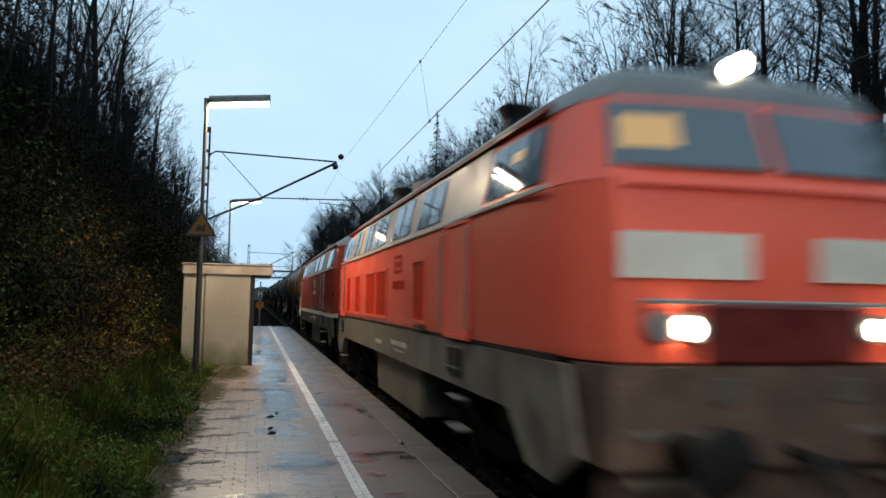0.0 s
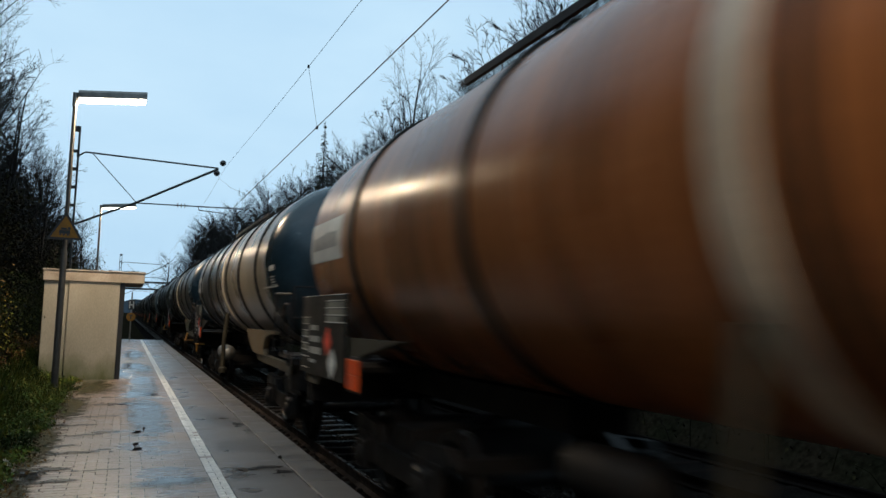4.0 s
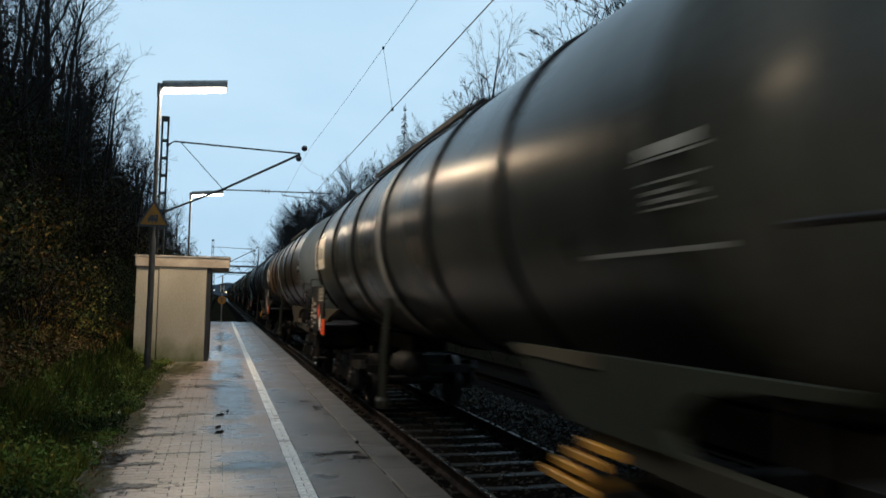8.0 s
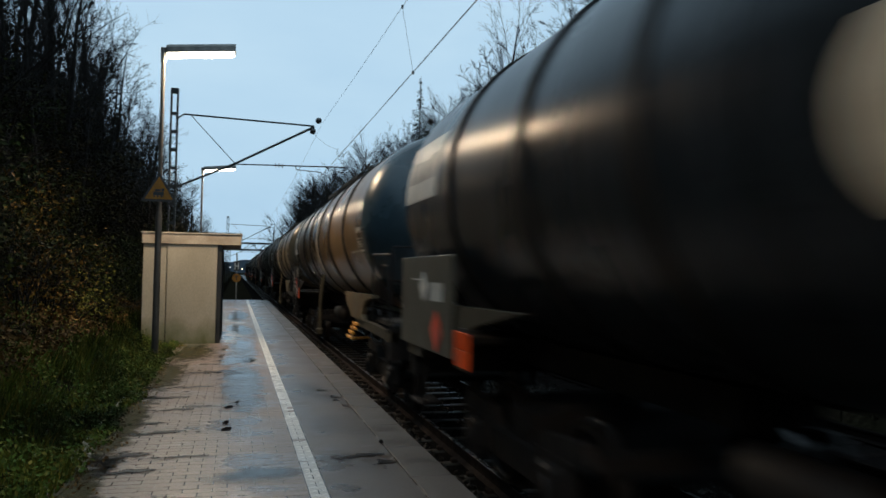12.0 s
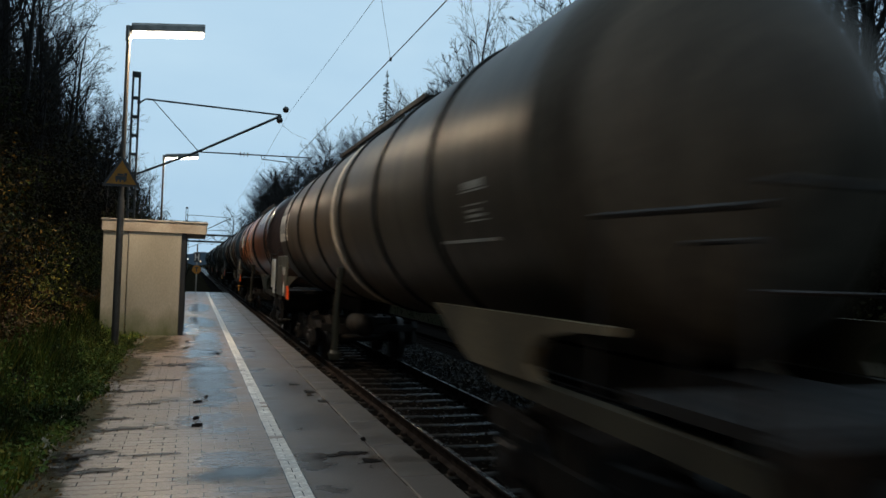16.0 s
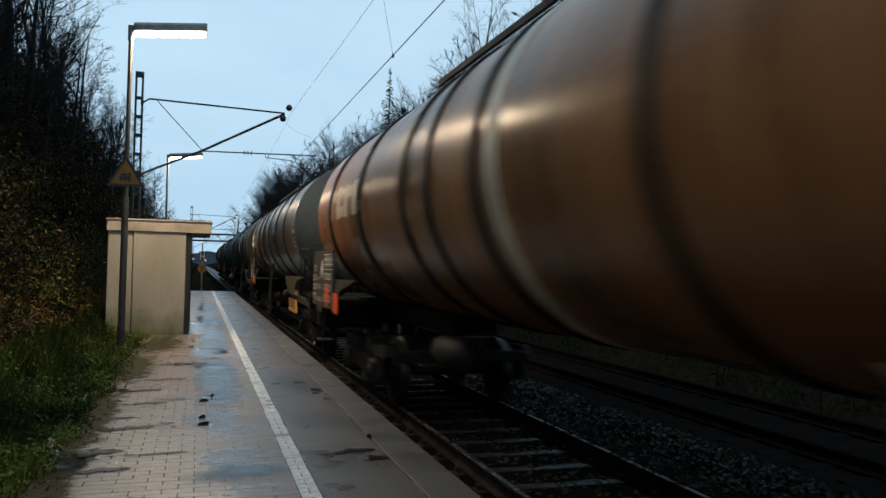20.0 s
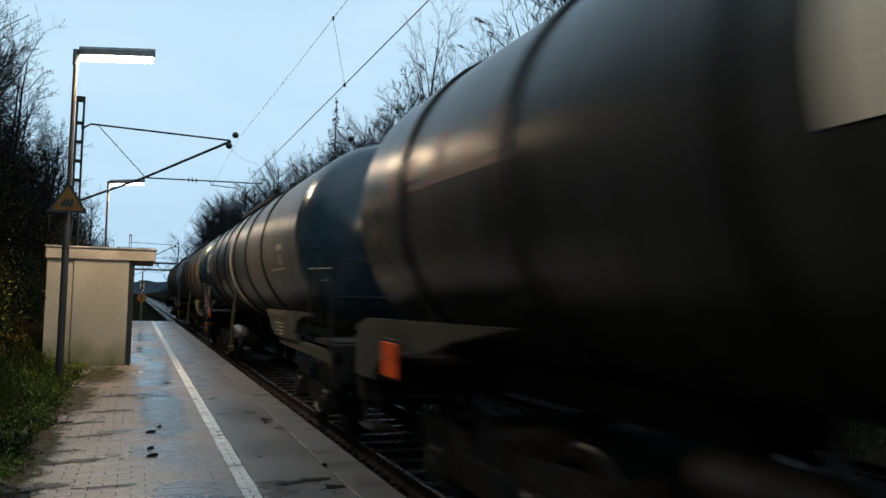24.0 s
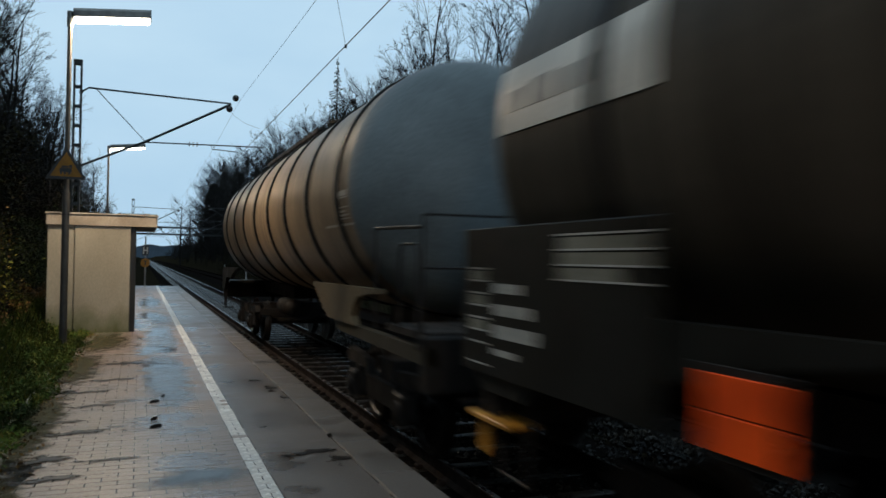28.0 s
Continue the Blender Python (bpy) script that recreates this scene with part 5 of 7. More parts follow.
    # end underframes: wedge-shaped sole bars that carry the tank
    for end in (0, 1):
        yf = (lambda d: -d) if end == 0 else (lambda d: -(L - d))
        for sx in (-1, 1):
            dark = style.get("dim") and end == 0
            b = Shape()
            tip = 3.5 if end == 0 else style.get("tip", 4.2)
            if end == 0:
                b.prism([(yf(0.0), 1.12), (yf(0.0), 1.62), (yf(0.35), 1.70), (yf(tip), 1.73), (yf(2.5), 1.58), (yf(2.0), 1.46), (yf(0.95), 1.44), (yf(0.6), 1.12)], sx * 1.40 - 0.05, sx * 1.40 + 0.05)
                part("sole_bar", b, M_PANEL if dark else M_SOLEBAR, w)
            else:
                b.prism([(yf(0.0), 1.10), (yf(0.0), 1.24), (yf(2.2), 1.25), (yf(tip - 1.05), 1.25), (yf(tip - 1.3), 1.14), (yf(1.2), 1.12)], sx * 1.36 - 0.05, sx * 1.36 + 0.05)
                part("sole_bar", b, M_SOLEBAR, w)
                b = Shape()
                b.prism([(yf(tip), 1.66), (yf(tip - 0.35), 1.50), (yf(tip - 0.65), 1.36), (yf(tip - 0.95), 1.26), (yf(2.1), 1.26), (yf(2.2), 1.36), (yf(2.12), 1.48), (yf(1.95), 1.57), (yf(1.6), 1.62), (yf(1.2), 1.635), (yf(1.2), 1.68)], sx * 1.41 - 0.04, sx * 1.41 + 0.04)
                part("gusset", b, M_GUSSET if style.get("tan") else M_GUSSET_GREEN, w, "tan gusset that carries the tank" if style.get("tan") else "dark green gusset that carries the tank")
                if not style.get("tan"):
                    b = Shape()
                    b.prism([(yf(tip - 0.05), 1.650), (yf(tip - 0.2), 1.600), (yf(2.9), 1.590), (yf(2.9), 1.672), (yf(tip - 0.3), 1.672)], sx * 1.455 - 0.006, sx * 1.455 + 0.006)
                    part("gusset_ledge", b, M_GUSSET, w, "brown rim along the gusset's top")
                if style.get("tip") and sx < 0:
                    for d0, d1, z0, z1, mt in ((3.13, 3.78, 1.462, 1.468, M_LABEL), (3.11, 3.47, 1.408, 1.414, M_LABEL), (3.11, 3.74, 1.352, 1.358, M_LABEL), (3.10, 3.44, 1.302, 1.308, M_LABEL), (3.12, 3.45, 1.36, 1.405, M_SOLEBAR), (3.12, 3.45, 1.31, 1.348, M_SOLEBAR)):
                        b = Shape()
                        b.box(-1.456, -1.4505, yf(d0), yf(d1), z0, z1)
                        part("gusset_stencil", b, mt, w, "thin pale stencilled line on the gusset")
        hs = Shape()
        hs.box(-1.42, 1.42, min(yf(0.0), yf(0.12)), max(yf(0.0), yf(0.12)), 0.88, 1.34, 0.02)
        part("headstock", hs, M_UNDER, w)
        deck = Shape()
        deck.box(-1.38, 1.38, min(yf(0.1), yf(1.15)), max(yf(0.1), yf(1.15)), 1.30, 1.36)
        part("end_deck", deck, M_UNDER, w)
        ms = Shape()
        ms.box(-0.3, 0.3, min(yf(0.1), yf(4.4)), max(yf(0.1), yf(4.4)), 1.05, 1.32)
        part("centre_sill", ms, M_UNDER, w)
        buffers(w, 0.0 if end == 0 else -L, 1 if end == 0 else -1)
        bogie(w, yf(2.35))
    # front corner handrail: tall pale hoop, and end railing
    hr = Shape()
    yh = -(L - 0.12)
    hr.tube([(-1.44, yh + 0.0, 1.22), (-1.44, yh, 2.02), (-1.44, yh + 0.06, 2.10), (-1.44, yh + 0.42, 2.10), (-1.44, yh + 0.48, 2.02), (-1.44, yh + 0.48, 1.36)], 0.014 if not style.get("hoopbar") else 0.03, 8)
    part("corner_handrail", hr, M_UNDER if not style.get("hoopbar") else M_LIGHTGREY, w, smooth=40)
    for z in (1.9, 2.35):
        rail = Shape()
        rail.tube([(-1.38, yh + 0.05, z), (1.38, yh + 0.05, z)], 0.012, 6)
        part("end_rail", rail, M_UNDER, w)
    for sx in (-1.42, 1.42):
        rail = Shape()
        rail.tube([(sx, yh + 0.02, 2.24), (sx, yh + 1.30, 2.27)], 0.018, 6)
        part("side_rail", rail, M_UNDER, w)
        rail = Shape()
        rail.tube([(sx, yh + 1.28, 1.30), (sx, yh + 1.28, 2.27)], 0.015, 6)
        part("railing_post", rail, M_UNDER, w)
    for x in (-1.38, -0.5, 0.5, 1.38):
        rail = Shape()
        rail.tube([(x, yh + 0.05, 1.36), (x, yh + 0.05, 2.35)], 0.012, 6)
        part("railing_post", rail, M_UNDER, w)
    # brake rigging and lower step bars in bright yellow
    st = Shape()
    sy = -(L - 3.50)
    for k in range(4):
        yk = sy - 0.14 * k
        st.box(-1.50 + 0.015 * k, -1.45 + 0.015 * k, yk - (0.62 if k == 0 else 0.40), yk, 0.90 + 0.080 * k, 0.945 + 0.080 * k, 0.008)
    st.prism([(sy - 0.06, 0.90), (sy - 0.12, 0.90), (sy - 0.56, 1.17), (sy - 0.50, 1.17)], -1.445, -1.425)
    st.box(-1.45, -1.16, sy - 0.45, sy - 0.38, 0.90, 0.93)
    if style.get("foot"):
        part("foot_step", st, M_STEP, w, "bright yellow step bar")
    if style.get("yellow", True):
        st = Shape()
        hg = Shape()
        hg.tube([(-1.38, -0.22, 1.2), (-1.40, -0.22, 0.72), (-1.40, -0.24, 0.62), (-1.40, -0.56, 0.62), (-1.40, -0.58, 0.72), (-1.38, -0.58, 1.2)], 0.016, 6)
        part("step_hanger", hg, M_UNDER, w)
        if style.get("corner"):
            st.box(-1.48, -1.22, -0.40, 0.10, 0.93, 0.96, 0.008)
            st.prism([(-0.12, 0.93), (-0.05, 0.70), (0.02, 0.72), (0.0, 0.93)], -1.44, -1.40)
        else:
            st.box(-1.46, -1.20, -0.56, -0.24, 0.62, 0.65, 0.008)
        part("corner_step", st, M_STEP if style.get("corner") else M_UNDER, w, "bright yellow corner step" if style.get("corner") else "")
    if style.get("striped"):
        yb0 = -(L - 2.75)
        for k in range(9):
            q = Shape()
            ys = yb0 - 0.14 * k
            q.prism([(ys, 0.97), (ys - 0.139, 0.97), (ys - 0.079, 1.17), (ys + 0.06, 1.17)], -1.495, -1.465)
            part("stripe_board", q, M_BLACK if k % 2 else M_STEP, w)
        q = Shape()
        q.box(-1.50, -1.46, yb0 - 1.3, yb0 + 0.06, 0.90, 0.965, 0.006)
        part("foot_step", q, M_STEP, w, "bright yellow step bar")
    # rear data board with pale lines, hazard diamond and orange plate
    if style.get("board", True):
        bd = Shape()
        bd.box(-SIDE_X - 0.02, -SIDE_X + 0.01, -1.90, 0.20, 1.24, 2.18, 0.008)
        board = part("data_board", bd, M_BOARD_PLAIN if style.get("plainboard") else M_SOLEBAR if style.get("paleboard") else M_PANEL, w, "dull grey data board with faded marks" if style.get("plainboard") else "dark data board with pale bars", smooth=None)
        xo = -SIDE_X - 0.024
        lines = [(-0.42, -0.12, 1.955 - 0.08 * k, 1.967 - 0.08 * k) for k in range(7)] + [(-2.10, -1.28, 2.15 - 0.08 * k, 2.160 - 0.08 * k) for k in range(4)]
        lines += [(-0.86, -0.50, 1.81, 1.87), (-0.98, -0.50, 1.67, 1.74), (-1.06, -0.50, 1.53, 1.61), (-0.80, -0.50, 1.42, 1.46), (-0.42, -0.12, 1.34, 1.35)]
        fields = [(-0.40, -0.13, 1.89, 1.945), (-0.40, -0.13, 1.73, 1.785), (-0.40, -0.13, 1.57, 1.625), (-2.07, -1.31, 2.08, 2.14), (-2.08, -1.30, 2.0, 2.06), (-1.86, -1.30, 1.92, 1.98)]
        if style.get("paleboard"):
            lines = lines[:11] + [(-1.95, -1.25, 1.84 - 0.09 * k, 1.848 - 0.09 * k) for k in range(6)] + [(-1.05, -0.50, 1.365, 1.373)]
            fields = [(-0.42, -0.10, 1.905 - 0.17 * k, 1.990 - 0.17 * k) for k in range(4)] + [(-1.96, -1.24, 1.755 - 0.18 * k, 1.845 - 0.18 * k) for k in range(3)] + [(-2.09, -1.29, 1.96, 2.125)]
            fields += [(-0.95, -0.50, 1.57, 1.66), (-1.05, -0.50, 1.38, 1.44), (-0.80, -0.50, 1.73, 1.78)]
        if style.get("plainboard"):
            lines, fields = [(-0.95, -0.55, 1.98, 1.992), (-1.80, -1.30, 1.78, 1.96)], []
        for q in fields:
            ln = Shape()
            ln.box(xo + 0.001, xo + 0.003, q[0] + 0.22, q[1] + 0.22, q[2] - 0.045, q[3] - 0.045)
            part("board_field", ln, M_FIELD, board, "dull grey field between pale lines")
        for q in lines:
            ln = Shape()
            ln.box(xo, xo + 0.003, q[0] + 0.22, q[1] + 0.22, q[2] - 0.045, q[3] - 0.045)
            part("board_bar", ln, M_STENCIL if style.get("dim") or q[3] - q[2] > 0.03 else M_LABEL, board)
        if style.get("diamond", True):
            dm = Shape()
            for dy, dz, r in (((-1.17, 1.645, 0.165),) if not style.get("swap") else ((-1.38, 1.45, 0.20),)):
                dm.plate((xo - 0.005, dy - r, dz), (xo - 0.005, dy, dz - r), (xo - 0.005, dy + r, dz), (xo - 0.005, dy, dz + r), 0.006)
            part("hazard_diamond", dm, M_HAZRED if not style.get("faded") else M_FADED_RED, board, "red hazard diamond")
            dm = Shape()
            for dy, dz, r in (((-1.40, 1.415, 0.165),) if not style.get("swap") else ((-0.84, 1.87, 0.15),)):
                dm.plate((xo - 0.005, dy - r, dz), (xo - 0.005, dy, dz - r), (xo - 0.005, dy + r, dz), (xo - 0.005, dy, dz + r), 0.006)
            part("hazard_diamond", dm, M_LABEL, board, "white hazard diamond")
    for k in range(2 if style.get("plates", True) else 0):
        at, down = style.get("plate", -2.30), 0.03 if style.get("dim") else 0.065
        if k == 0:
            bk = Shape()
            bk.box(-SIDE_X - 0.032, -SIDE_X - 0.021, at - 0.22, at + 0.22, 1.25 - down, 1.61 - down, 0.003)
            part("plate_holder", bk, M_UNDER, w)
        op = Shape()
        op.box(-SIDE_X - 0.047, -SIDE_X - 0.031, at - 0.20, at + 0.20, 1.28 - down + 0.152 * k, 1.425 - down + 0.152 * k, 0.004)
        part("orange_plate", op, M_ORANGE, w, "orange hazard plate")
    if style.get("tankdiamond"):
        for y, mt, words in ((-3.98, M_LABEL, "white hazard label on the tank"), (-3.62, M_FADED_RED, "red hazard label on the tank")):
            q = Shape()
            q.patch(y + 0.10, y - 0.10, -34, -27, R, zc, 4, 0.004)
            part("hazard_label", q, mt, w, words)
    if style.get("redmark"):
        rm = Shape()
        for k in range(5):
            yk = ya - 0.8 - 0.55 * k
            rm.patch(yk, yk - rng.uniform(0.25, 0.45), 2 + rng.uniform(-3, 2), 12 + rng.uniform(-2, 4), R, zc, 5, 0.004)
        rm.patch(ya - 0.5, ya - 3.4, 0, 2, R, zc, 3, 0.004)
        part("red_marking", rm, M_FADED_RED, w, "red painted marking as plain shapes")
    if style.get("bigmark"):
        rm = Shape()
        for k in range(4):
            yk = ya - 1.27 - 0.62 * k
            rm.patch(yk, yk - 0.24, -6, 13, R, zc, 5, 0.004)
            rm.patch(yk - 0.24, yk - 0.55, 5 - 10 * (k % 2), 11 - 10 * (k % 2), R, zc, 4, 0.004)
        part("pale_marking", rm, M_BAND, w, "large pale painted marking as plain shapes")
    return w


def plan_ring(w, f0, f1, z, half):
    """A locomotive's outline at one height: straight sides and two blunt noses, drawn in by f at the ends."""
    prof = [(1.0, 1.50), (0.98, 0.85), (0.925, 0.34), (0.83, 0.08), (0.42, 0.02), (0.0, 0.0)]
    a, b = half - f0, half - f1
    front = [(w * k, -(a - d)) for k, d in prof]
    back = [(w * k, b - d) for k, d in prof]
    pts = [(x, y) for x, y in front] + [(-x, y) for x, y in reversed(front[:-1])]
    pts += [(-x, y) for x, y in back] + [(x, y) for x, y in reversed(back[:-1])]
    return [(x, y, z) for x, y in pts]


def locomotive(paint, trim, frame_paint, words, lit, stripe):
    """A four-axle diesel locomotive, built about its middle."""
    t = thing("diesel_locomotive", words, "locomotive", "locomotives of the train")
    H = 7.59
    s = Shape()
    s.loft([plan_ring(1.50, 0.02, 0.02, 1.62, H), plan_ring(1.53, 0.0, 0.0, 1.72, H), plan_ring(1.54, 0.02, 0.02, 2.80, H), plan_ring(1.54, 0.06, 0.06, 2.90, H)])
    part("body_shell", s, paint, t, smooth=35)
    # cabs with sloping windscreens
    for end in (-1, 1):
        prof = [(1.0, 1.50), (0.98, 0.85), (0.925, 0.34), (0.83, 0.08), (0.42, 0.02), (0.0, 0.0)]
        rings = []
        for w, f, z in ((1.535, 0.06, 2.903), (1.525, 0.09, 2.95), (1.41, 0.30, 3.46), (1.38, 0.34, 3.56)):
            a = H - f
            fr = [(w * k, end * (a - d * 0.9)) for k, d in prof]
            ring = [(w, end * 5.15)] + fr + [(-x, y) for x, y in reversed(fr[:-1])] + [(-w, end * 5.15)]
            rings.append([(x, y, z) for x, y in ring])
        s = Shape()
        s.loft(rings)
        cab = part("cab", s, paint, t, smooth=35)
        # windscreen panes on the sloping front
        y0, z0, y1, z1 = end * (H - 0.105), 2.99, end * (H - 0.318), 3.50
        for sx in (-1, 1):
            k = lambda q: 0.012 - 0.105 * (abs(q) / 1.27) ** 3

            def pane(name, u, v, low, high, proud, mat, words=""):
                # a sheet on the sloping front, from low to high between the sill and the head
                p = Shape()
                a, b = u * sx, v * sx
                at = lambda q, f: (q * (1 - 0.05 * f), y0 + (y1 - y0) * f + end * (k(q) + proud), z0 + (z1 - z0) * f)
                c = [at(a, low), at(b, low), at(b, high), at(a, high)]
                if sx * end > 0:
                    c = [c[1], c[0], c[3], c[2]]
                p.plate(*c, 0.03)
                part(name, p, mat, cab, words)

            for u, v in ((0.05, 0.45), (0.45, 0.86), (0.86, 1.27)):
                pane("windscreen", u, v, 0.0, 1.0, 0.0, M_SCREEN)
            if lit and end == -1 and sx == -1:
                pane("cab_lamp", 0.74, 1.20, 0.27, 0.78, 0.006, M_CABLIGHT, "lit cab wall seen through the windscreen")
            for u, v in ((0.0, 0.65), (0.65, 1.2)):
                pane("nose_ledge", u, v, -0.30, -0.20, 0.022, paint, "ledge below the windscreen")
            # long cab side window, its front edge slanted
            # pale and dark panes put the reflection into the glass colour
            for ya, yb, mt in ((5.22, 5.78, M_SCREEN), (5.80, 6.26, M_GLASS), (6.28, 6.68, M_SCREEN)):
                p = Shape()
                cut = 0.12 if yb > 6.5 else 0.0
                q = [(sx * 1.525, end * ya, 2.97), (sx * (1.525 - cut * 0.1), end * yb, 2.97), (sx * (1.42 - cut * 0.1), end * (yb - cut), 3.46), (sx * 1.42, end * ya, 3.46)]
                if sx * end > 0:
                    q = [q[1], q[0], q[3], q[2]]
                p.plate(*q, 0.02)
                part("cab_side_window", p, mt, cab)
            if lit and end == -1:
                p = Shape()
                q = [(sx * 1.480, end * 5.92, 3.24), (sx * 1.480, end * 6.14, 3.24), (sx * 1.462, end * 6.14, 3.33), (sx * 1.462, end * 5.92, 3.33)]
                if sx * end > 0:
                    q = [q[1], q[0], q[3], q[2]]
                p.plate(*q, 0.012)
                part("cab_lamp", p, M_CABLIGHT, cab, "warm lamp seen through the cab side window")
        # headlights, front stripe panels, handrail
        for sx in (-1, 1):
            p = Shape()
            yy = end * (H - 0.06)
            for dx in (-0.11, 0.11):
                p.spin([(yy - end * 0.06, 0.115), (yy + end * 0.06, 0.115), (yy + end * 0.10, 0.10)], "y", 20, (sx * 0.86 + dx, 0, 1.86))
            part("headlight_bezel", p, M_ALU, t, smooth=40)
            p = Shape()
            p.spin([(yy + end * 0.09, 0.085), (yy + end * 0.115, 0.075), (yy + end * 0.12, 0.02)], "y", 20, (sx * 0.86 - sx * 0.06, 0, 1.86))
            part("headlight", p, M_HEADLIGHT if (lit and end == -1) else M_GLASS, t, "glowing headlight" if lit and end == -1 else "unlit headlight")
            if stripe:
                p = Shape()
                yy = end * (H - 0.0)
                q = [(sx * 0.27, yy - end * 0.01, 2.20), (sx * 0.75, yy - end * 0.022, 2.20), (sx * 0.75, yy - end * 0.022, 2.52), (sx * 0.27, yy - end * 0.01, 2.52)]
                if sx * end > 0:
                    q = [q[1], q[0], q[3], q[2]]
                p.plate(*q, 0.03)
                part("front_panel", p, M_STRIPE, t, "pale stripe on the nose")
                p = Shape()
                q = [(sx * 0.75, yy - end * 0.025, 2.20), (sx * 1.26, yy - end * 0.075, 2.20), (sx * 1.26, yy - end * 0.075, 2.52), (sx * 0.75, yy - end * 0.025, 2.52)]
                if sx * end > 0:
                    q = [q[1], q[0], q[3], q[2]]
                p.plate(*q, 0.03)
                part("front_panel", p, M_STRIPE, t, "pale stripe on the nose")
        p = Shape()
        yy = end * (H - 0.76)
        p.spin([(yy, 0.13), (yy + end * 0.16, 0.13), (yy + end * 0.20, 0.11)], "y", 18, (0, 0, 3.92))
        part("top_light_housing", p, M_ROOF, t)
        p = Shape()
        p.spin([(yy + end * 0.19, 0.105), (yy + end * 0.215, 0.09), (yy + end * 0.22, 0.02)], "y", 18, (0, 0, 3.92))
        part("top_light", p, M_HEADLIGHT if (lit and end == -1) else M_GLASS, t, "glowing top light" if lit and end == -1 else "")
        p = Shape()
        p.tube([(-1.15, end * (H + 0.06), 2.04), (1.15, end * (H + 0.06), 2.04)], 0.018, 6)
        part("nose_rail", p, M_ALU, t)
        # dark red panel gives the lower nose its shade by colour
        if lit:
            p = Shape()
            p.box(-0.62, 0.62, min(end * (H - 0.04), end * (H + 0.025)), max(end * (H - 0.04), end * (H + 0.025)), 1.64, 2.02, 0.02)
            part("nose_shade_panel", p, M_REDGRILL_OLD, t, "dark red panel for the shaded nose between the headlights")
        # buffer beam, plough, steps
        p = Shape()
        p.loft([[(-1.40, end * (H - 0.55), z), (1.40, end * (H - 0.55), z), (1.36, end * (H + 0.03), z), (-1.36, end * (H + 0.03), z)] for z in (0.92, 1.60)])
        part("buffer_beam", p, M_BEAM if lit else M_UNDER, t)
        buffers(t, end * (H + 0.02), end)
        p = Shape()
        p.loft([[(-1.30, end * (H - 0.35), z), (1.30, end * (H - 0.35), z), (1.25, end * (H - 0.10 + 0.08 * (0.9 - z)), z), (-1.25, end * (H - 0.10 + 0.08 * (0.9 - z)), z)] for z in (0.22, 0.90)])
        part("plough", p, M_BEAM if lit else M_UNDER, t)
        for a, b, c, d in ((-0.60, -0.36, 1.36, 1.52), (0.36, 0.60, 1.36, 1.52), (-1.20, -0.55, 1.12, 1.17), (0.55, 1.20, 1.12, 1.17), (-1.25, -0.70, 0.80, 0.86), (0.70, 1.25, 0.80, 0.86)):
            q = Shape()
            q.box(a, b, min(end * (H + 0.028), end * (H + 0.045)), max(end * (H + 0.028), end * (H + 0.045)), c, d, 0.004)
            part("beam_plate", q, M_FRAME_OLIVE, t)
    # long upper band of windows and bright panels
    for sx in (-1, 1):
        b = Shape()
        b.add([(sx * 1.535, y, 2.905) for y in (-5.15, 5.15)] + [(sx * 1.40, y, 3.55) for y in (5.15, -5.15)] + [(sx * 1.30, y, 2.905) for y in (-5.15, 5.15)] + [(sx * 1.20, y, 3.55) for y in (5.15, -5.15)],
              [(0, 1, 2, 3), (7, 6, 5, 4), (0, 4, 5, 1), (2, 6, 7, 3), (1, 5, 6, 2), (3, 7, 4, 0)])
        band = part("upper_band", b, M_ALU, t, "bare aluminium upper band")
        for ya, yb in ((-3.4, -2.8), (-2.7, -2.1), (-1.5, -0.9), (-0.8, -0.2), (0.6, 1.2), (1.4, 2.0), (2.4, 2.75), (2.85, 3.2), (3.3, 3.65), (3.75, 4.1), (4.4, 4.75)):
            p = Shape()
            q = [(sx * 1.527, ya, 2.97), (sx * 1.527, yb, 2.97), (sx * 1.413, yb, 3.49), (sx * 1.413, ya, 3.49)]
            if sx < 0:
                q = [q[1], q[0], q[3], q[2]]
            p.plate(*q, 0.012)
            warm = lit and ya == 3.3 and sx < 0
            part("band_window", p, M_ENGINELIGHT if warm else M_GLASS, band, "window of the lit engine room" if warm else "")
        ln = Shape()
        ln.box(min(sx * 1.535, sx * 1.565), max(sx * 1.535, sx * 1.565), -6.9, 6.9, 2.875, 2.915, 0.006)
        part("waist_line", ln, M_LIGHTGREY, t, "pale line under the windows")
        gt = Shape()
        gt.box(min(sx * 1.37, sx * 1.43), max(sx * 1.37, sx * 1.43), -6.6, 6.6, 3.56, 3.62, 0.01)
        part("gutter", gt, M_REDGRILL_OLD, t)
        # doors and recessed grilles of the body side, each in a raised rim
        grille = M_REDGRILL if stripe else M_REDGRILL_OLD
        for ya, yb, za, zb, mt, nm in ((-4.75, -3.85, 1.66, 2.84, paint, "cab_door"), (5.95, 6.70, 1.66, 2.80, paint, "cab_door"), (-2.75, -2.05, 1.76, 2.53, grille, "side_grille"),
                                       (0.15, 1.20, 1.76, 2.50, grille, "side_grille"), (1.36, 2.45, 1.76, 2.50, grille, "side_grille"), (3.30, 4.10, 1.76, 2.50, grille, "side_grille"), (4.90, 5.62, 1.76, 2.50, grille, "side_grille")):
            p = Shape()
            x0, x1 = sx * 1.535, sx * 1.545
            p.box(min(x0, x1), max(x0, x1), ya, yb, za, zb)
            d = part(nm, p, mt, t)
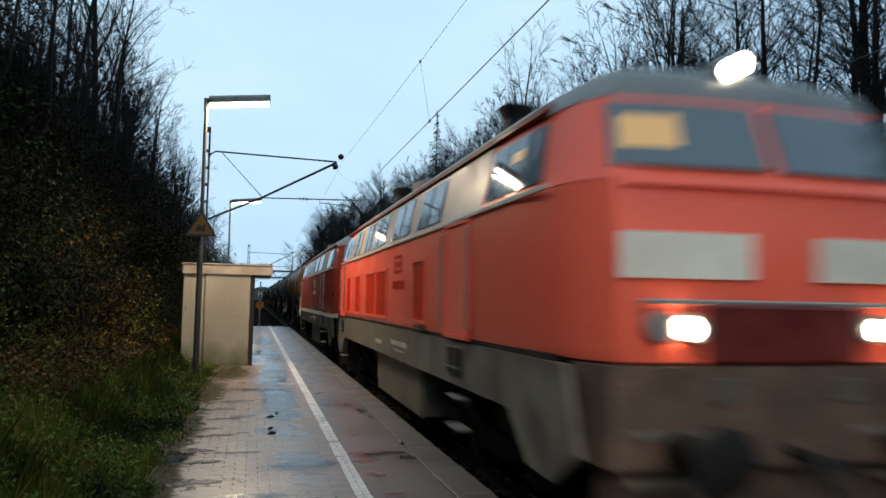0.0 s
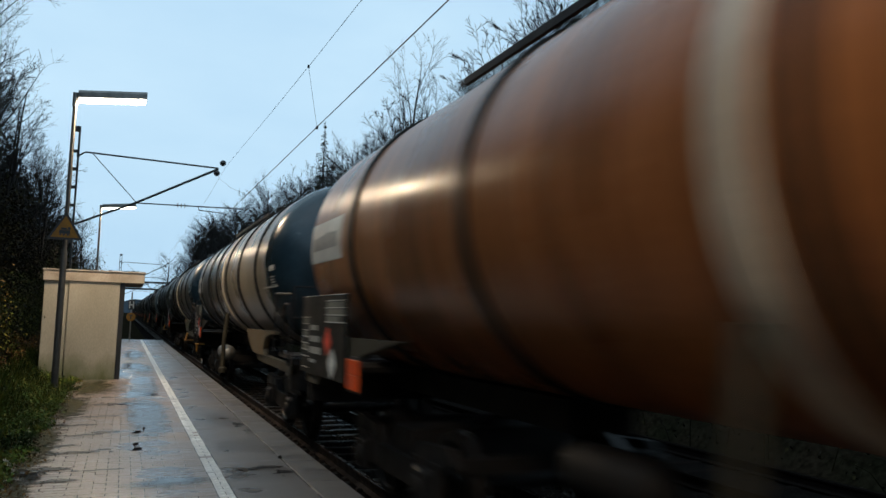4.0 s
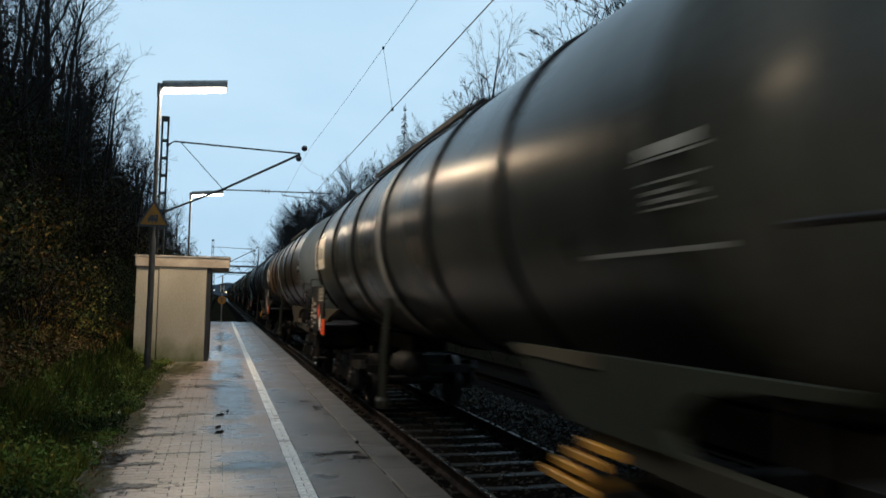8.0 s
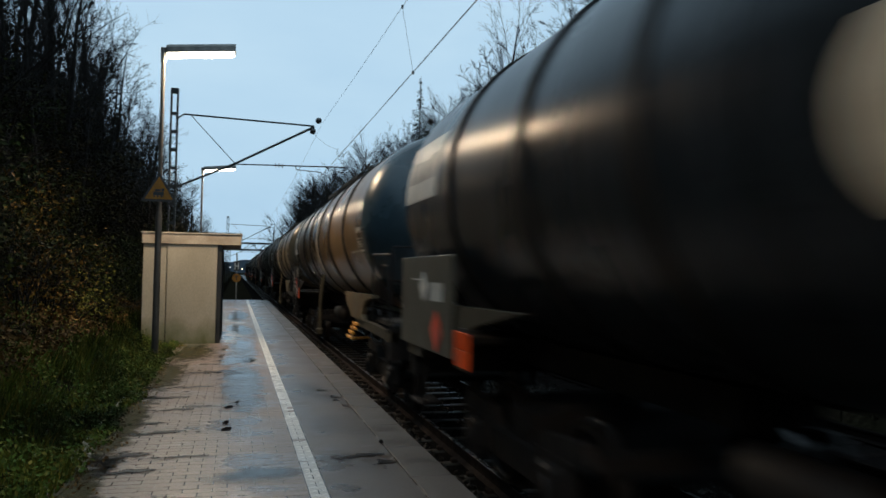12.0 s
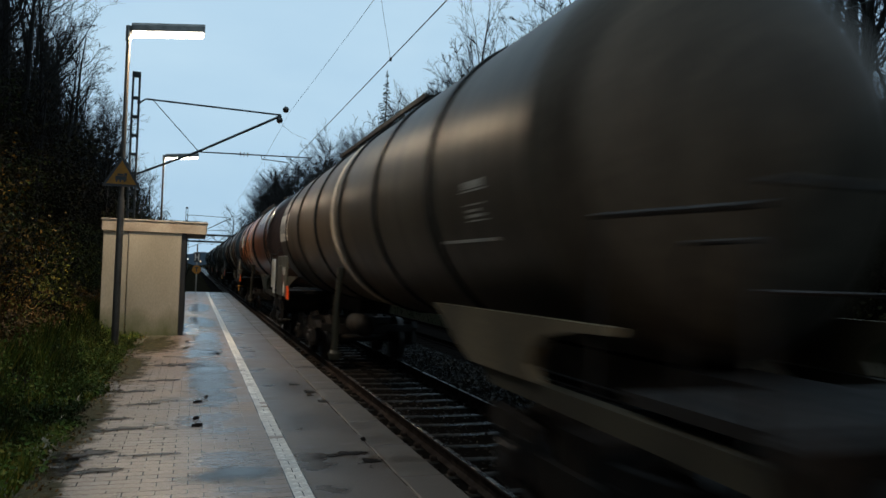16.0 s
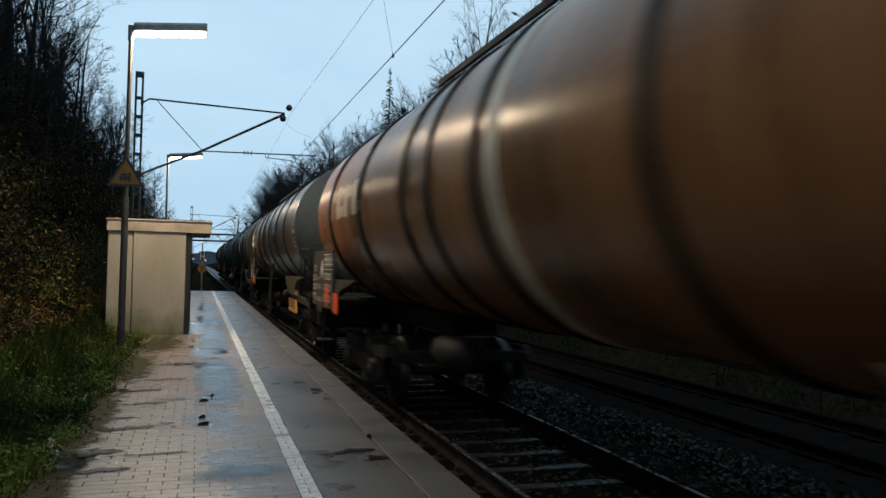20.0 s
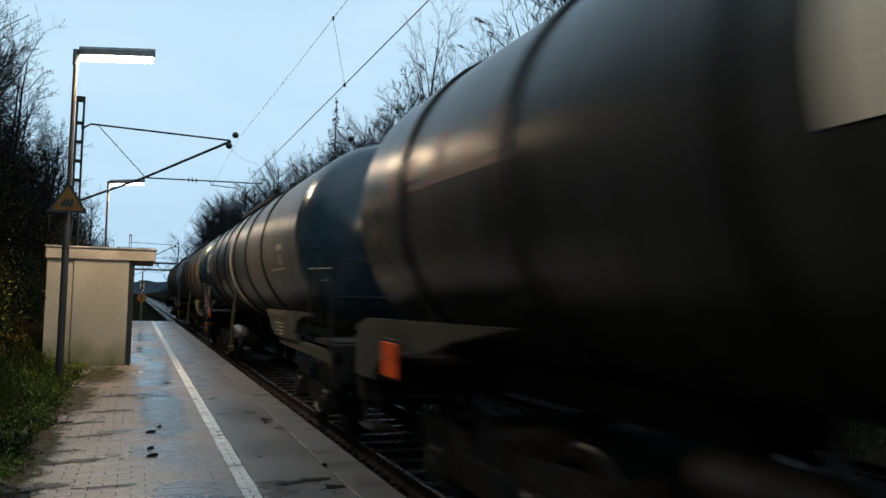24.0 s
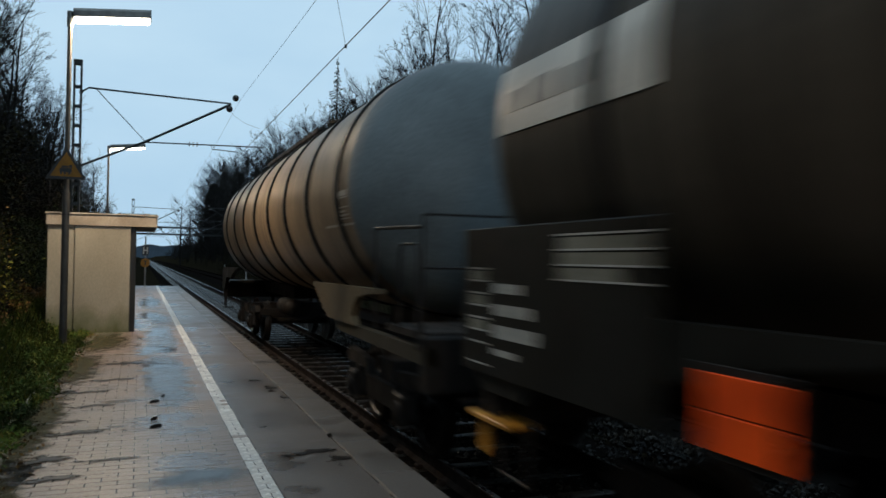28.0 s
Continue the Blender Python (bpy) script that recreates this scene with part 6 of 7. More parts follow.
            for q0, q1, w0, w1 in ((ya - 0.045, ya, za - 0.045, zb + 0.045), (yb, yb + 0.045, za - 0.045, zb + 0.045), (ya + 0.001, yb - 0.001, za - 0.045, za), (ya + 0.001, yb - 0.001, zb, zb + 0.045)):
                q = Shape()
                q.box(min(sx * 1.535, sx * (1.562 if stripe else 1.552)), max(sx * 1.535, sx * (1.562 if stripe else 1.552)), q0, q1, w0, w1)
                part("rim", q, paint, d)
            if nm == "cab_door":
                for yy in (ya - 0.09, yb + 0.09):
                    q = Shape()
                    q.tube([(sx * 1.545, yy, 1.72), (sx * 1.58, yy, 1.75), (sx * 1.58, yy, 2.75), (sx * 1.545, yy, 2.78)], 0.013, 6)
                    part("handrail", q, M_GALV, d)
                q = Shape()
                q.box(min(sx * 1.50, sx * 1.56), max(sx * 1.50, sx * 1.56), ya + 0.24, yb - 0.14, 1.24, 1.52, 0.004)
                stp = part("step_well", q, M_UNDER, t)
                for zz in (1.30, 0.98, 0.66):
                    q = Shape()
                    q.box(min(sx * 1.40, sx * 1.565), max(sx * 1.40, sx * 1.565), ya + 0.26, yb - 0.16, zz, zz + 0.02)
                    part("step_tread", q, M_GALV, stp)
        # raised emblem frame and number, as plain bars
        faint = M_LABEL if trim else M_REDGRILL
        for q in ((-1.10, -0.52, 2.66, 2.70), (-1.10, -0.52, 2.43, 2.47), (-1.10, -1.05, 2.471, 2.659), (-0.57, -0.52, 2.471, 2.659), (-0.92, -0.70, 2.52, 2.60)):
            mk = Shape()
            mk.box(min(sx * 1.541, sx * 1.547), max(sx * 1.541, sx * 1.547), *q)
            part("emblem_bar", mk, faint, t, "plain bar of a painted emblem")
        yy = -1.32
        for wd in (0.15, 0.10, 0.10, 0.10, 0.16, 0.10):
            mk = Shape()
            mk.box(min(sx * 1.541, sx * 1.547), max(sx * 1.541, sx * 1.547), yy, yy + wd, 2.19, 2.31)
            part("number_bar", mk, faint, t, "number as a plain bar")
            yy += wd + 0.04
        for q in ((-2.75, -2.1, 1.655, 1.675), (-2.75, -2.1, 1.62, 1.635)):
            mk = Shape()
            mk.box(min(sx * 1.541, sx * 1.552), max(sx * 1.541, sx * 1.552), *q)
            part("vent_slot", mk, M_UNDER, t)
        for q in ((0.62, 1.22, 1.27, 1.34), (-1.55, -0.32, 1.33, 1.40), (-1.35, -0.6, 1.25, 1.27)):
            mk = Shape()
            mk.box(min(sx * 1.531, sx * 1.535), max(sx * 1.531, sx * 1.535), *q)
            part("frame_marking", mk, M_STENCIL, t, "pale stencilled line as a plain bar")
        # black strip that puts the shadow under the body into colour
        sl = Shape()
        sl.box(min(sx * 1.46, sx * 1.505), max(sx * 1.46, sx * 1.505), -7.0, 7.0, 1.585, 1.635)
        part("sill_shadow", sl, M_UNDER, t, "dark strip for the shadow gap above the frame")
        # frame skirt that drops to the buffer beams
        f = Shape()
        top = 1.49 if trim else 1.584
        out = [(-7.45, 0.98), (-7.2, top), (7.2, top), (7.45, 0.98), (7.0, 0.72), (6.5, 0.74), (6.0, 1.12), (-6.0, 1.12), (-6.5, 0.74), (-7.0, 0.72)]
        f.prism(out, sx * 1.50 - 0.03, sx * 1.50 + 0.03)
        part("frame_skirt", f, frame_paint, t)

    if trim:
        ln = Shape()
        ln.loft([plan_ring(1.556, -0.03, -0.03, 1.50, H), plan_ring(1.556, -0.03, -0.03, 1.60, H)])
        part("trim_line", ln, M_BEIGE, t, "beige line round the frame", smooth=35)
        # dark recess behind the lower headlights
        for end in (-1, 1):
            rc = Shape()
            pts = [(x, end * (H - d + 0.012)) for x, d in ((-1.29, 0.085), (-0.65, 0.02), (0.0, 0.0), (0.65, 0.02), (1.29, 0.085))]
            rc.loft([[(x, y, z) for x, y in pts] + [(x, y - end * 0.03, z) for x, y in reversed(pts)] for z in (1.66, 2.10)])
            part("headlight_recess", rc, M_UNDER, t)
    deck = Shape()
    deck.box(-1.44, 1.44, -6.6, 6.6, 1.15, 1.60)
    part("main_frame", deck, M_UNDER, t)
    tank = Shape()
    tank.box(-1.38, 1.38, -1.9, 1.9, 0.42, 1.14, 0.06)
    part("fuel_tank", tank, frame_paint if stripe else M_PANEL, t)
    rf = Shape()
    rf.loft([plan_ring(1.40, 0.34, 0.34, 3.562, H), plan_ring(1.28, 0.42, 0.42, 3.74, H), plan_ring(1.00, 0.75, 0.75, 3.92, H), plan_ring(0.60, 1.2, 1.2, 4.04, H), plan_ring(0.2, 1.7, 1.7, 4.08, H)])
    part("roof", rf, M_ROOF, t, smooth=50)
    for y in (-3.6, 3.6):
        ex = Shape()
        ex.loft([[(a * k - 0.65, y + b * k, z) for a, b in ((0.13, 0.12), (0.08, 0.18), (-0.08, 0.18), (-0.13, 0.12), (-0.13, -0.12), (-0.08, -0.18), (0.08, -0.18), (0.13, -0.12))] for z, k in ((3.75, 1.0), (4.22, 1.0), (4.36, 1.45), (4.38, 1.45), (4.36, 1.3))])
        part("exhaust_funnel", ex, M_UNDER, t)
    fan = Shape()
    fan.spin([(3.98, 0.95), (4.12, 0.95), (4.13, 0.88), (4.08, 0.88)], "z", 28, (0, 1.0, 0))
    part("roof_fan", fan, M_ROOF, t)
    hn = Shape()
    for sx in (-0.3, 0.3):
        hn.spin([(-5.5, 0.03), (-5.2, 0.04), (-5.1, 0.07), (-5.08, 0.07)], "y", 10, (sx, 0, 4.10))
    part("horn", hn, M_ALU, t)
    for y in (-4.3, 4.3):
        bogie(t, y, 2.8, 0.5)
    return t


# ---- plants ----
def tube_into(s, pts, radii, n):
    s.tube(pts, radii, n, caps=False)


def bare_tree(seed, height, spread, lean=0.0, density=1.0, fork=0.35, thin=0.0035, ends=2):
    """Meshes of a leafless tree: limbs, and fine twigs."""
    rng = random.Random(seed)
    limbs, twigs = Shape(), Shape()

    def grow(p, d, length, r, level):
        n = (7, 5, 3, ends)[min(level, 3)]
        pts, rad, dirs = [p.copy()], [r], [d.copy()]
        q, dd = p.copy(), d.copy()
        for k in range(n):
            wob = (0.07, 0.16, 0.22, 0.28)[min(level, 3)]
            dd = (dd + Vector((rng.gauss(0, wob), rng.gauss(0, wob), rng.gauss(0, wob * 0.6) + (0.05, 0.10, 0.10, 0.04)[min(level, 3)]))).normalized()
            q = q + dd * (length / n)
            pts.append(q.copy())
            rad.append(max(thin, r * (1 - 0.85 * (k + 1) / n)))
            dirs.append(dd.copy())
        tube_into(limbs if level < (1 if thin == 0.007 else 2) else twigs, pts, rad, (7, 5, 3, 3)[min(level, 3)])
        if level >= 3:
            return
        kids = int((13, 8, 6)[level] * density * rng.uniform(0.8, 1.2))
        for k in range(kids):
            u = rng.uniform((fork, 0.2, 0.15)[level], 1.0)
            i = min(int(u * n), n - 1)
            base = pts[i].lerp(pts[i + 1], u * n - i)
            az = rng.uniform(0, 2 * math.pi)
            side = dirs[i].orthogonal().normalized()
            side = Matrix.Rotation(az, 3, dirs[i]) @ side
            a = rng.uniform(0.5, 1.05) * spread
            nd = (dirs[i] * math.cos(a) + side * math.sin(a)).normalized()
            nl = length * rng.uniform(0.32, 0.55) * (1.15 - 0.6 * u)
            if level == 0:
                nl = length * rng.uniform(0.28, 0.5) * (1.25 - 0.75 * u)
            if level:
                nl = min(nl, 1.9 / level)
            grow(base, nd, nl, max(thin * 1.2, rad[i] * (0.42 if level else 0.4)), level + 1)

    grow(Vector((0, 0, -0.3)), Vector((lean, 0, 1)).normalized(), height, height * 0.0125 + 0.02, 0)
    return limbs, twigs


def leaf_into(s, rng, p, size):
    m = Euler((rng.uniform(-1.2, 1.2), rng.uniform(-1.2, 1.2), rng.uniform(0, 6.3))).to_matrix()
    a = [Vector(p) + m @ Vector(q) for q in ((-size, 0, 0), (0, -size * 0.55, 0.1 * size), (size, 0, 0), (0, size * 0.55, 0.1 * size))]
    s.add(a, [(0, 1, 2), (0, 2, 3)])


def shrub(seed, height, width, leaves, size=0.034):
    """Meshes of a shrub: thin stems and loose leaves."""
    rng = random.Random(seed)
    stems, foliage = Shape(), Shape()
    tips = []
    for k in range(16):
        az, a = rng.uniform(0, 6.28), rng.uniform(0.05, 0.75)
        d = Vector((math.cos(az) * math.sin(a), math.sin(az) * math.sin(a), math.cos(a)))
        p, pts = Vector((rng.gauss(0, 0.12), rng.gauss(0, 0.12), -0.1)), []
        L = height * rng.uniform(0.65, 1.1)
        for j in range(6):
            pts.append(p.copy())
            p = p + Vector((d.x * width, d.y * width, d.z)) * (L / 5)
            d = (d + Vector((rng.gauss(0, 0.15), rng.gauss(0, 0.15), -0.06))).normalized()
            if j > 0:
                tips.append((p.copy(), 0.085 * height))
        tube_into(stems, pts, [0.014 * (1 - 0.14 * i) for i in range(6)], 3)
        for _ in range(5):
            i = rng.randrange(2, 6)
            e = pts[i] + Vector((rng.gauss(0, 0.2), rng.gauss(0, 0.2), rng.gauss(0.1, 0.15))) * height * 0.5
            tube_into(stems, [pts[i], (pts[i] + e) / 2 + Vector((0, 0, 0.04)), e], [0.007, 0.005, 0.003], 3)
            tips.append((e, 0.06 * height))
    for _ in range(leaves):
        c, r = tips[rng.randrange(len(tips))]
        leaf_into(foliage, rng, c + Vector((rng.gauss(0, r), rng.gauss(0, r), rng.gauss(0, r * 0.8))), rng.uniform(0.6, 1.3) * size)
    return stems, foliage


def plant_all():
    rng = random.Random(21)
    trees = []
    # near kinds, then coarser kinds for farther off, then tall thicket
    for k, (h, sp, dens, fork, thin, ends) in enumerate(((11, 0.75, 1.1, 0.35, 0.004, 2), (9.5, 0.85, 1.1, 0.3, 0.004, 2), (12.5, 0.65, 1.1, 0.35, 0.004, 2), (8, 0.95, 1.15, 0.2, 0.004, 2),
                                                          (12, 0.8, 0.85, 0.2, 0.011, 1), (10.5, 0.9, 0.9, 0.15, 0.011, 1), (13, 0.7, 0.85, 0.25, 0.011, 1), (5.5, 0.8, 0.85, 0.05, 0.007, 1), (4.6, 0.9, 0.9, 0.05, 0.007, 1))):
        a, b = bare_tree(50 + k, h, sp, 0.03 * (k % 4 - 1.5), dens, fork, thin, ends)
        trees.append((a.mesh("trunk", M_BARK), b.mesh("crown", M_TWIG), h))

    def tree(i, x, y, k, turn, group, words, name="tree"):
        t = thing(name, words, "tree", group)
        t.matrix_basis = Matrix.Translation((x, y, ground_z(x, y) - 0.1)) @ Matrix.Rotation(turn, 4, "Z") @ Matrix.Diagonal((k, k, k, 1))
        for nm, me in (("trunk", trees[i][0]), ("crown", trees[i][1])):
            o = new(nm, me)
            o.parent = t

    # far kinds: a trunk and a dense head of fine straight twigs
    for k, (h, w, n_br, n_tw, wd) in enumerate(((11, 3.2, 46, 19, 0.010), (9, 3.4, 46, 19, 0.010), (12.5, 2.8, 46, 19, 0.010), (10, 3.0, 60, 34, 0.006), (8.5, 3.2, 60, 34, 0.006))):
        r2 = random.Random(90 + k)
        a, b = Shape(), Shape()
        a.tube([(0, 0, -0.4), (0.1, 0.05, h * 0.4), (0.0, 0.15, h * 0.9)], [0.15, 0.11, 0.02], 5, caps=False)
        for j in range(n_br):
            az, u = r2.uniform(0, 6.28), r2.uniform(0.08, 0.85)
            p = Vector((0, 0.1 * u, h * u))
            L = w * (1.15 - u) * r2.uniform(0.7, 1.15) + 0.8
            d = Vector((math.cos(az), math.sin(az), r2.uniform(0.5, 1.3))).normalized()
            e = p + d * L
            b.tube([p, e], [0.03 if wd > 0.008 else 0.018, 0.006], 3, caps=False)
            for i in range(n_tw):
                q = p.lerp(e, r2.uniform(0.25, 1.0))
                f = q + (d + Vector((r2.gauss(0, 0.55), r2.gauss(0, 0.55), r2.gauss(0.35, 0.4)))).normalized() * r2.uniform(0.5, 1.3)
                sd = Vector((r2.gauss(0, 1), r2.gauss(0, 1), r2.gauss(0, 0.4))).normalized() * wd
                b.add([q - sd, q + sd, f], [(0, 1, 2)])
        trees.append((a.mesh("trunk", M_BARK), b.mesh("crown", M_TWIG), h))

    bare = "leafless deciduous tree with fine dark twigs on the bank"
    young = "leafless young tree in a dark thicket on the bank"
    # left bank: single taller trees high on the slope, then young ones between them
    for x, y, i, k in ((-4.6, 27.0, 2, 0.95), (-4.2, 31.0, 0, 0.75), (-6.6, 20.0, 0, 0.95), (-3.4, 36, 1, 0.62), (-7.6, 24.5, 2, 0.95), (-3.6, 44, 3, 0.75), (-5.6, 35, 2, 0.7), (-8.6, 17.0, 1, 1.0), (-9.8, 22.5, 2, 1.0), (-3.0, 26.0, 3, 0.80), (-3.5, 29.5, 1, 0.78), (-2.7, 33.0, 3, 0.78), (-4.0, 22.5, 1, 0.75), (-2.9, 39.0, 0, 0.62), (-5.0, 24.0, 3, 0.9), (-4.4, 19.2, 3, 0.95), (-4.2, 26.0, 0, 0.80), (-3.8, 28.5, 3, 0.95)):
        tree(i, x, y, k, rng.uniform(0, 6.28), "trees on the near bank", bare)
    for _ in range(54):
        y = 15 + 72 * rng.random() ** 1.2
        x = -5.0 - rng.random() ** 1.1 * 8
        tree(rng.choice((4, 5, 6)), x, y, rng.uniform(0.45, 0.75), rng.uniform(0, 6.28), "trees on the near bank", bare)
    for _ in range(84):
        y = 17 + 50 * rng.random() ** 1.3
        x = -3.0 - rng.random() * 5.5
        tree(rng.choice((7, 8)), x, y, rng.uniform(0.6, 1.0), rng.uniform(0, 6.28), "thicket on the near bank", young, "sapling")
    # unseen trees behind the camera, added to block light from the sky
    for _ in range(6):
        tree(rng.choice((4, 5, 6)), -rng.uniform(5, 14), rng.uniform(-30, 2), rng.uniform(0.7, 1.0), rng.uniform(0, 6.28), "trees on the near bank", bare)
    # right bank: the crowns end lower near the station and rise farther off
    def room(x, y):
        f = max(0.8, (x - 1) / 12)
        return 1.5 + (np.interp(y / f, [30, 50, 60, 73, 90, 120, 160, 210, 420], [11.6, 11.8, 12.6, 14.0, 15.0, 17.0, 17.8, 16.5, 15.0]) - 1.5) * f - ground_z(x, y)

    for _ in range(60):
        y = 4 + 80 * rng.random() ** 0.95
        x = 12.8 + rng.random() ** 1.4 * 9 - (1.0 if y > 60 else 0)
        i = rng.choice((4, 5, 6))
        tree(i, x, y, min(rng.uniform(0.62, 0.98), room(x, y) / trees[i][2] * rng.uniform(0.85, 1.0)), rng.uniform(0, 6.28), "trees on the far bank", bare)
    for x, y, i, k in ((13.4, 36.5, 2, 1.02), (14.7, 34, 0, 0.85), (14.5, 24, 2, 0.85), (15, 14, 3, 1.0)):
        tree(i, x, y, k, rng.uniform(0, 6.28), "trees on the far bank", bare)
    for _ in range(65):
        tree(rng.choice((7, 8)), rng.uniform(11.9, 16.5), 10 + 95 * rng.random(), rng.uniform(0.8, 1.3), rng.uniform(0, 6.28), "thicket on the far bank", young, "sapling")
    for x, y, i, k in ((13.6, 17.0, 12, 1.0), (14.6, 19.5, 13, 1.1), (13.2, 21.5, 13, 0.9), (15.4, 15.5, 12, 1.1), (14.0, 14.0, 13, 1.0), (15.0, 23.5, 12, 1.0)):
        tree(i, x, y, k, rng.uniform(0, 6.28), "trees on the far bank", bare)
    woods = []
    # dense woods added to block sky light; those behind the camera are unseen
    for _ in range(80):
        i, x, y = rng.randrange(12, 14), 11.7 + 9 * rng.random() ** 1.3, -45 + 90 * rng.random()
        woods.append((i, x, y, min(rng.uniform(0.35, 0.95), room(x, y) / trees[i][2])))
    for _ in range(105):
        i, x, y = rng.randrange(9, 14), 12.6 + 7 * rng.random() ** 1.5, 45 + 130 * rng.random()
        woods.append((i, x, y, room(x, y) / trees[i][2] * rng.uniform(0.62, 1.08)))
    for _ in range(20):
        tree(rng.choice((9, 10, 11)), rng.uniform(-8, -2.6), rng.uniform(38, 110), rng.uniform(0.45, 0.75), rng.uniform(0, 6.28), "trees on the near bank", bare)
    for _ in range(110):
        y = rng.uniform(115, 420)
        x = rng.uniform(-20, -4.5) if rng.random() < 0.45 else rng.uniform(12.0, 26)
        woods.append((rng.randrange(9, 12), x, y, rng.uniform(0.7, 1.0) * (1.0 if x < 0 else min(1.0, 0.35 + (x - 12) / 14))))
    for _ in range(170):
        woods.append((rng.randrange(9, 12), 11.6 + 3.2 * rng.random(), 40 + 300 * rng.random() ** 1.3, rng.uniform(0.28, 0.5)))
    for _ in range(50):
        woods.append((rng.randrange(9, 12), -1.6 - 4 * rng.random(), 45 + 260 * rng.random(), rng.uniform(0.2, 0.45)))
    joined = Shape()
    for i, x, y, k in woods:
        az, z = rng.uniform(0, 6.28), ground_z(x, y) - 0.1
        c, d = math.cos(az) * k, math.sin(az) * k
        for me in trees[i][:2]:
            joined.add([(x + v.co.x * c - v.co.y * d, y + v.co.x * d + v.co.y * c, z + v.co.z * k) for v in me.vertices], [tuple(f.vertices) for f in me.polygons])
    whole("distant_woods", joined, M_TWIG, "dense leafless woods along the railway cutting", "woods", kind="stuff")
    for x, y, k in ((4.4, 210, 1.7), (7.8, 232, 1.3)):
        tree(9, x + 6, y, k, rng.uniform(0, 6.28), "trees beyond the gantry", "rounded leafless tree far beyond the gantry")
    # one slender conifer above the far bank
    t = thing("conifer", "slender dark conifer with drooping branches above bare trees", "tree")
    cx, cy = 15.0, 61.0
    t.location = (cx, cy, ground_z(cx, cy))
    top = 17.6 - ground_z(cx, cy)
    s = Shape()
    s.tube([(0, 0, -0.2), (0, 0, top * 0.6), (0.05, 0, top)], [0.16, 0.08, 0.015], 7)
    part("trunk", s, M_BARK, t)
    s = Shape()
    for k in range(230):
        u = rng.random() ** 0.75
        z = top * (0.25 + 0.74 * u)
        r = ((1 - u) * 1.9 + 0.14) * rng.uniform(0.5, 1.1)
        az, rr = rng.uniform(0, 6.28), rng.uniform(0.3, 1.0) * r
        a, e = Vector((0, 0, z)), Vector((math.cos(az) * rr, math.sin(az) * rr, z - 0.25 * rr))
        sd = Vector((-math.sin(az), math.cos(az), 0)) * 0.06
        s.add([a, e - sd, e + Vector((0, 0, -0.10)), e + sd], [(0, 1, 2), (0, 2, 3)])
    part("crown", s, M_NEEDLE, t)
    # shrubs: low ones at the foot, tall dense ones that clothe the slope
    kinds = []
    for k, (h, w, n, mt, sz) in enumerate(((1.5, 1.0, 1200, M_LEAF_GREEN, 0.036), (1.9, 0.9, 1100, M_LEAF_BROWN, 0.036), (1.3, 1.2, 1100, M_LEAF_GREEN, 0.036), (1.1, 1.2, 1500, M_LEAF_OLIVE, 0.036), (1.5, 1.0, 1500, M_LEAF_OLIVE, 0.036),
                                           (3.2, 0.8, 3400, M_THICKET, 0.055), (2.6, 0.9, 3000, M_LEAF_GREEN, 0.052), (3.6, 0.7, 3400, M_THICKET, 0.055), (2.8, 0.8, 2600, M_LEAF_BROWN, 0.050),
                                           (1.9, 0.8, 620, M_LEAF_ORANGE, 0.040), (1.4, 0.9, 760, M_LEAF_YELLOW, 0.038))):
        a, b = shrub(70 + k, h, w, n, sz)
        kinds.append((a.mesh("stems", M_TWIG), b.mesh("foliage", mt), {M_LEAF_GREEN: "green", M_LEAF_OLIVE: "olive-yellow", M_LEAF_BROWN: "brown-leaved", M_THICKET: "dark tangled", M_LEAF_ORANGE: "orange-leaved autumn", M_LEAF_YELLOW: "yellow-green"}[mt]))

    def bush(i, x, y, k):
        t = thing("shrub", f"dense {kinds[i][2]} shrub on the earth bank", "shrub", "shrubs on the banks")
        t.matrix_basis = Matrix.Translation((x, y, ground_z(x, y))) @ Matrix.Rotation(rng.uniform(0, 6.28), 4, "Z") @ Matrix.Diagonal((k, k, k * rng.uniform(0.85, 1.15), 1))
        for nm, me in (("shrub_wood", kinds[i][0]), ("foliage", kinds[i][1])):
            o = new(nm, me)
            o.parent = t

    for _ in range(95):
        y = 6 + 30 * rng.random() ** 1.15
        x = (-2.5 if 8 < y < 19 else -2.0) - rng.random() * 2.2 - (0.5 if y < 9 else 0)
        bush(rng.randrange(5), x, y, rng.uniform(0.6, 1.1))
    for _ in range(120):
        y = 7 + 48 * rng.random() ** 1.2
        x = -3.0 - rng.random() ** 1.1 * 6.5
        bush(rng.choice((5, 6, 7, 8, 5, 7)), x, y, rng.uniform(0.7, 1.05))
    for _ in range(24):
        bush(rng.choice((5, 6, 7, 0, 2)), -rng.uniform(1.7, 3.4), rng.uniform(22, 75), rng.uniform(0.6, 1.0))
    for i, x, y, k in ((9, -2.1, 13.8, 1.0), (9, -1.95, 14.6, 0.8), (10, -1.75, 15.3, 0.9), (10, -1.5, 16.4, 0.7), (10, -2.5, 11.5, 0.9), (9, -2.9, 12.0, 0.7), (10, -2.2, 9.4, 0.7), (9, -3.4, 18.5, 0.9), (10, -3.9, 14.8, 0.9), (9, -2.6, 21, 0.7), (9, -3.6, 10.2, 0.8)):
        bush(i, x, y, k)
    for _ in range(70):
        y = 4 + 75 * rng.random()
        bush(rng.choice((5, 7, 5, 7, 6, 8)), rng.uniform(11.6, 16.5), y, rng.uniform(0.6, 1.0) * (1.0 if y < 40 else 0.7))
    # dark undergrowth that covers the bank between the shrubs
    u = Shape()
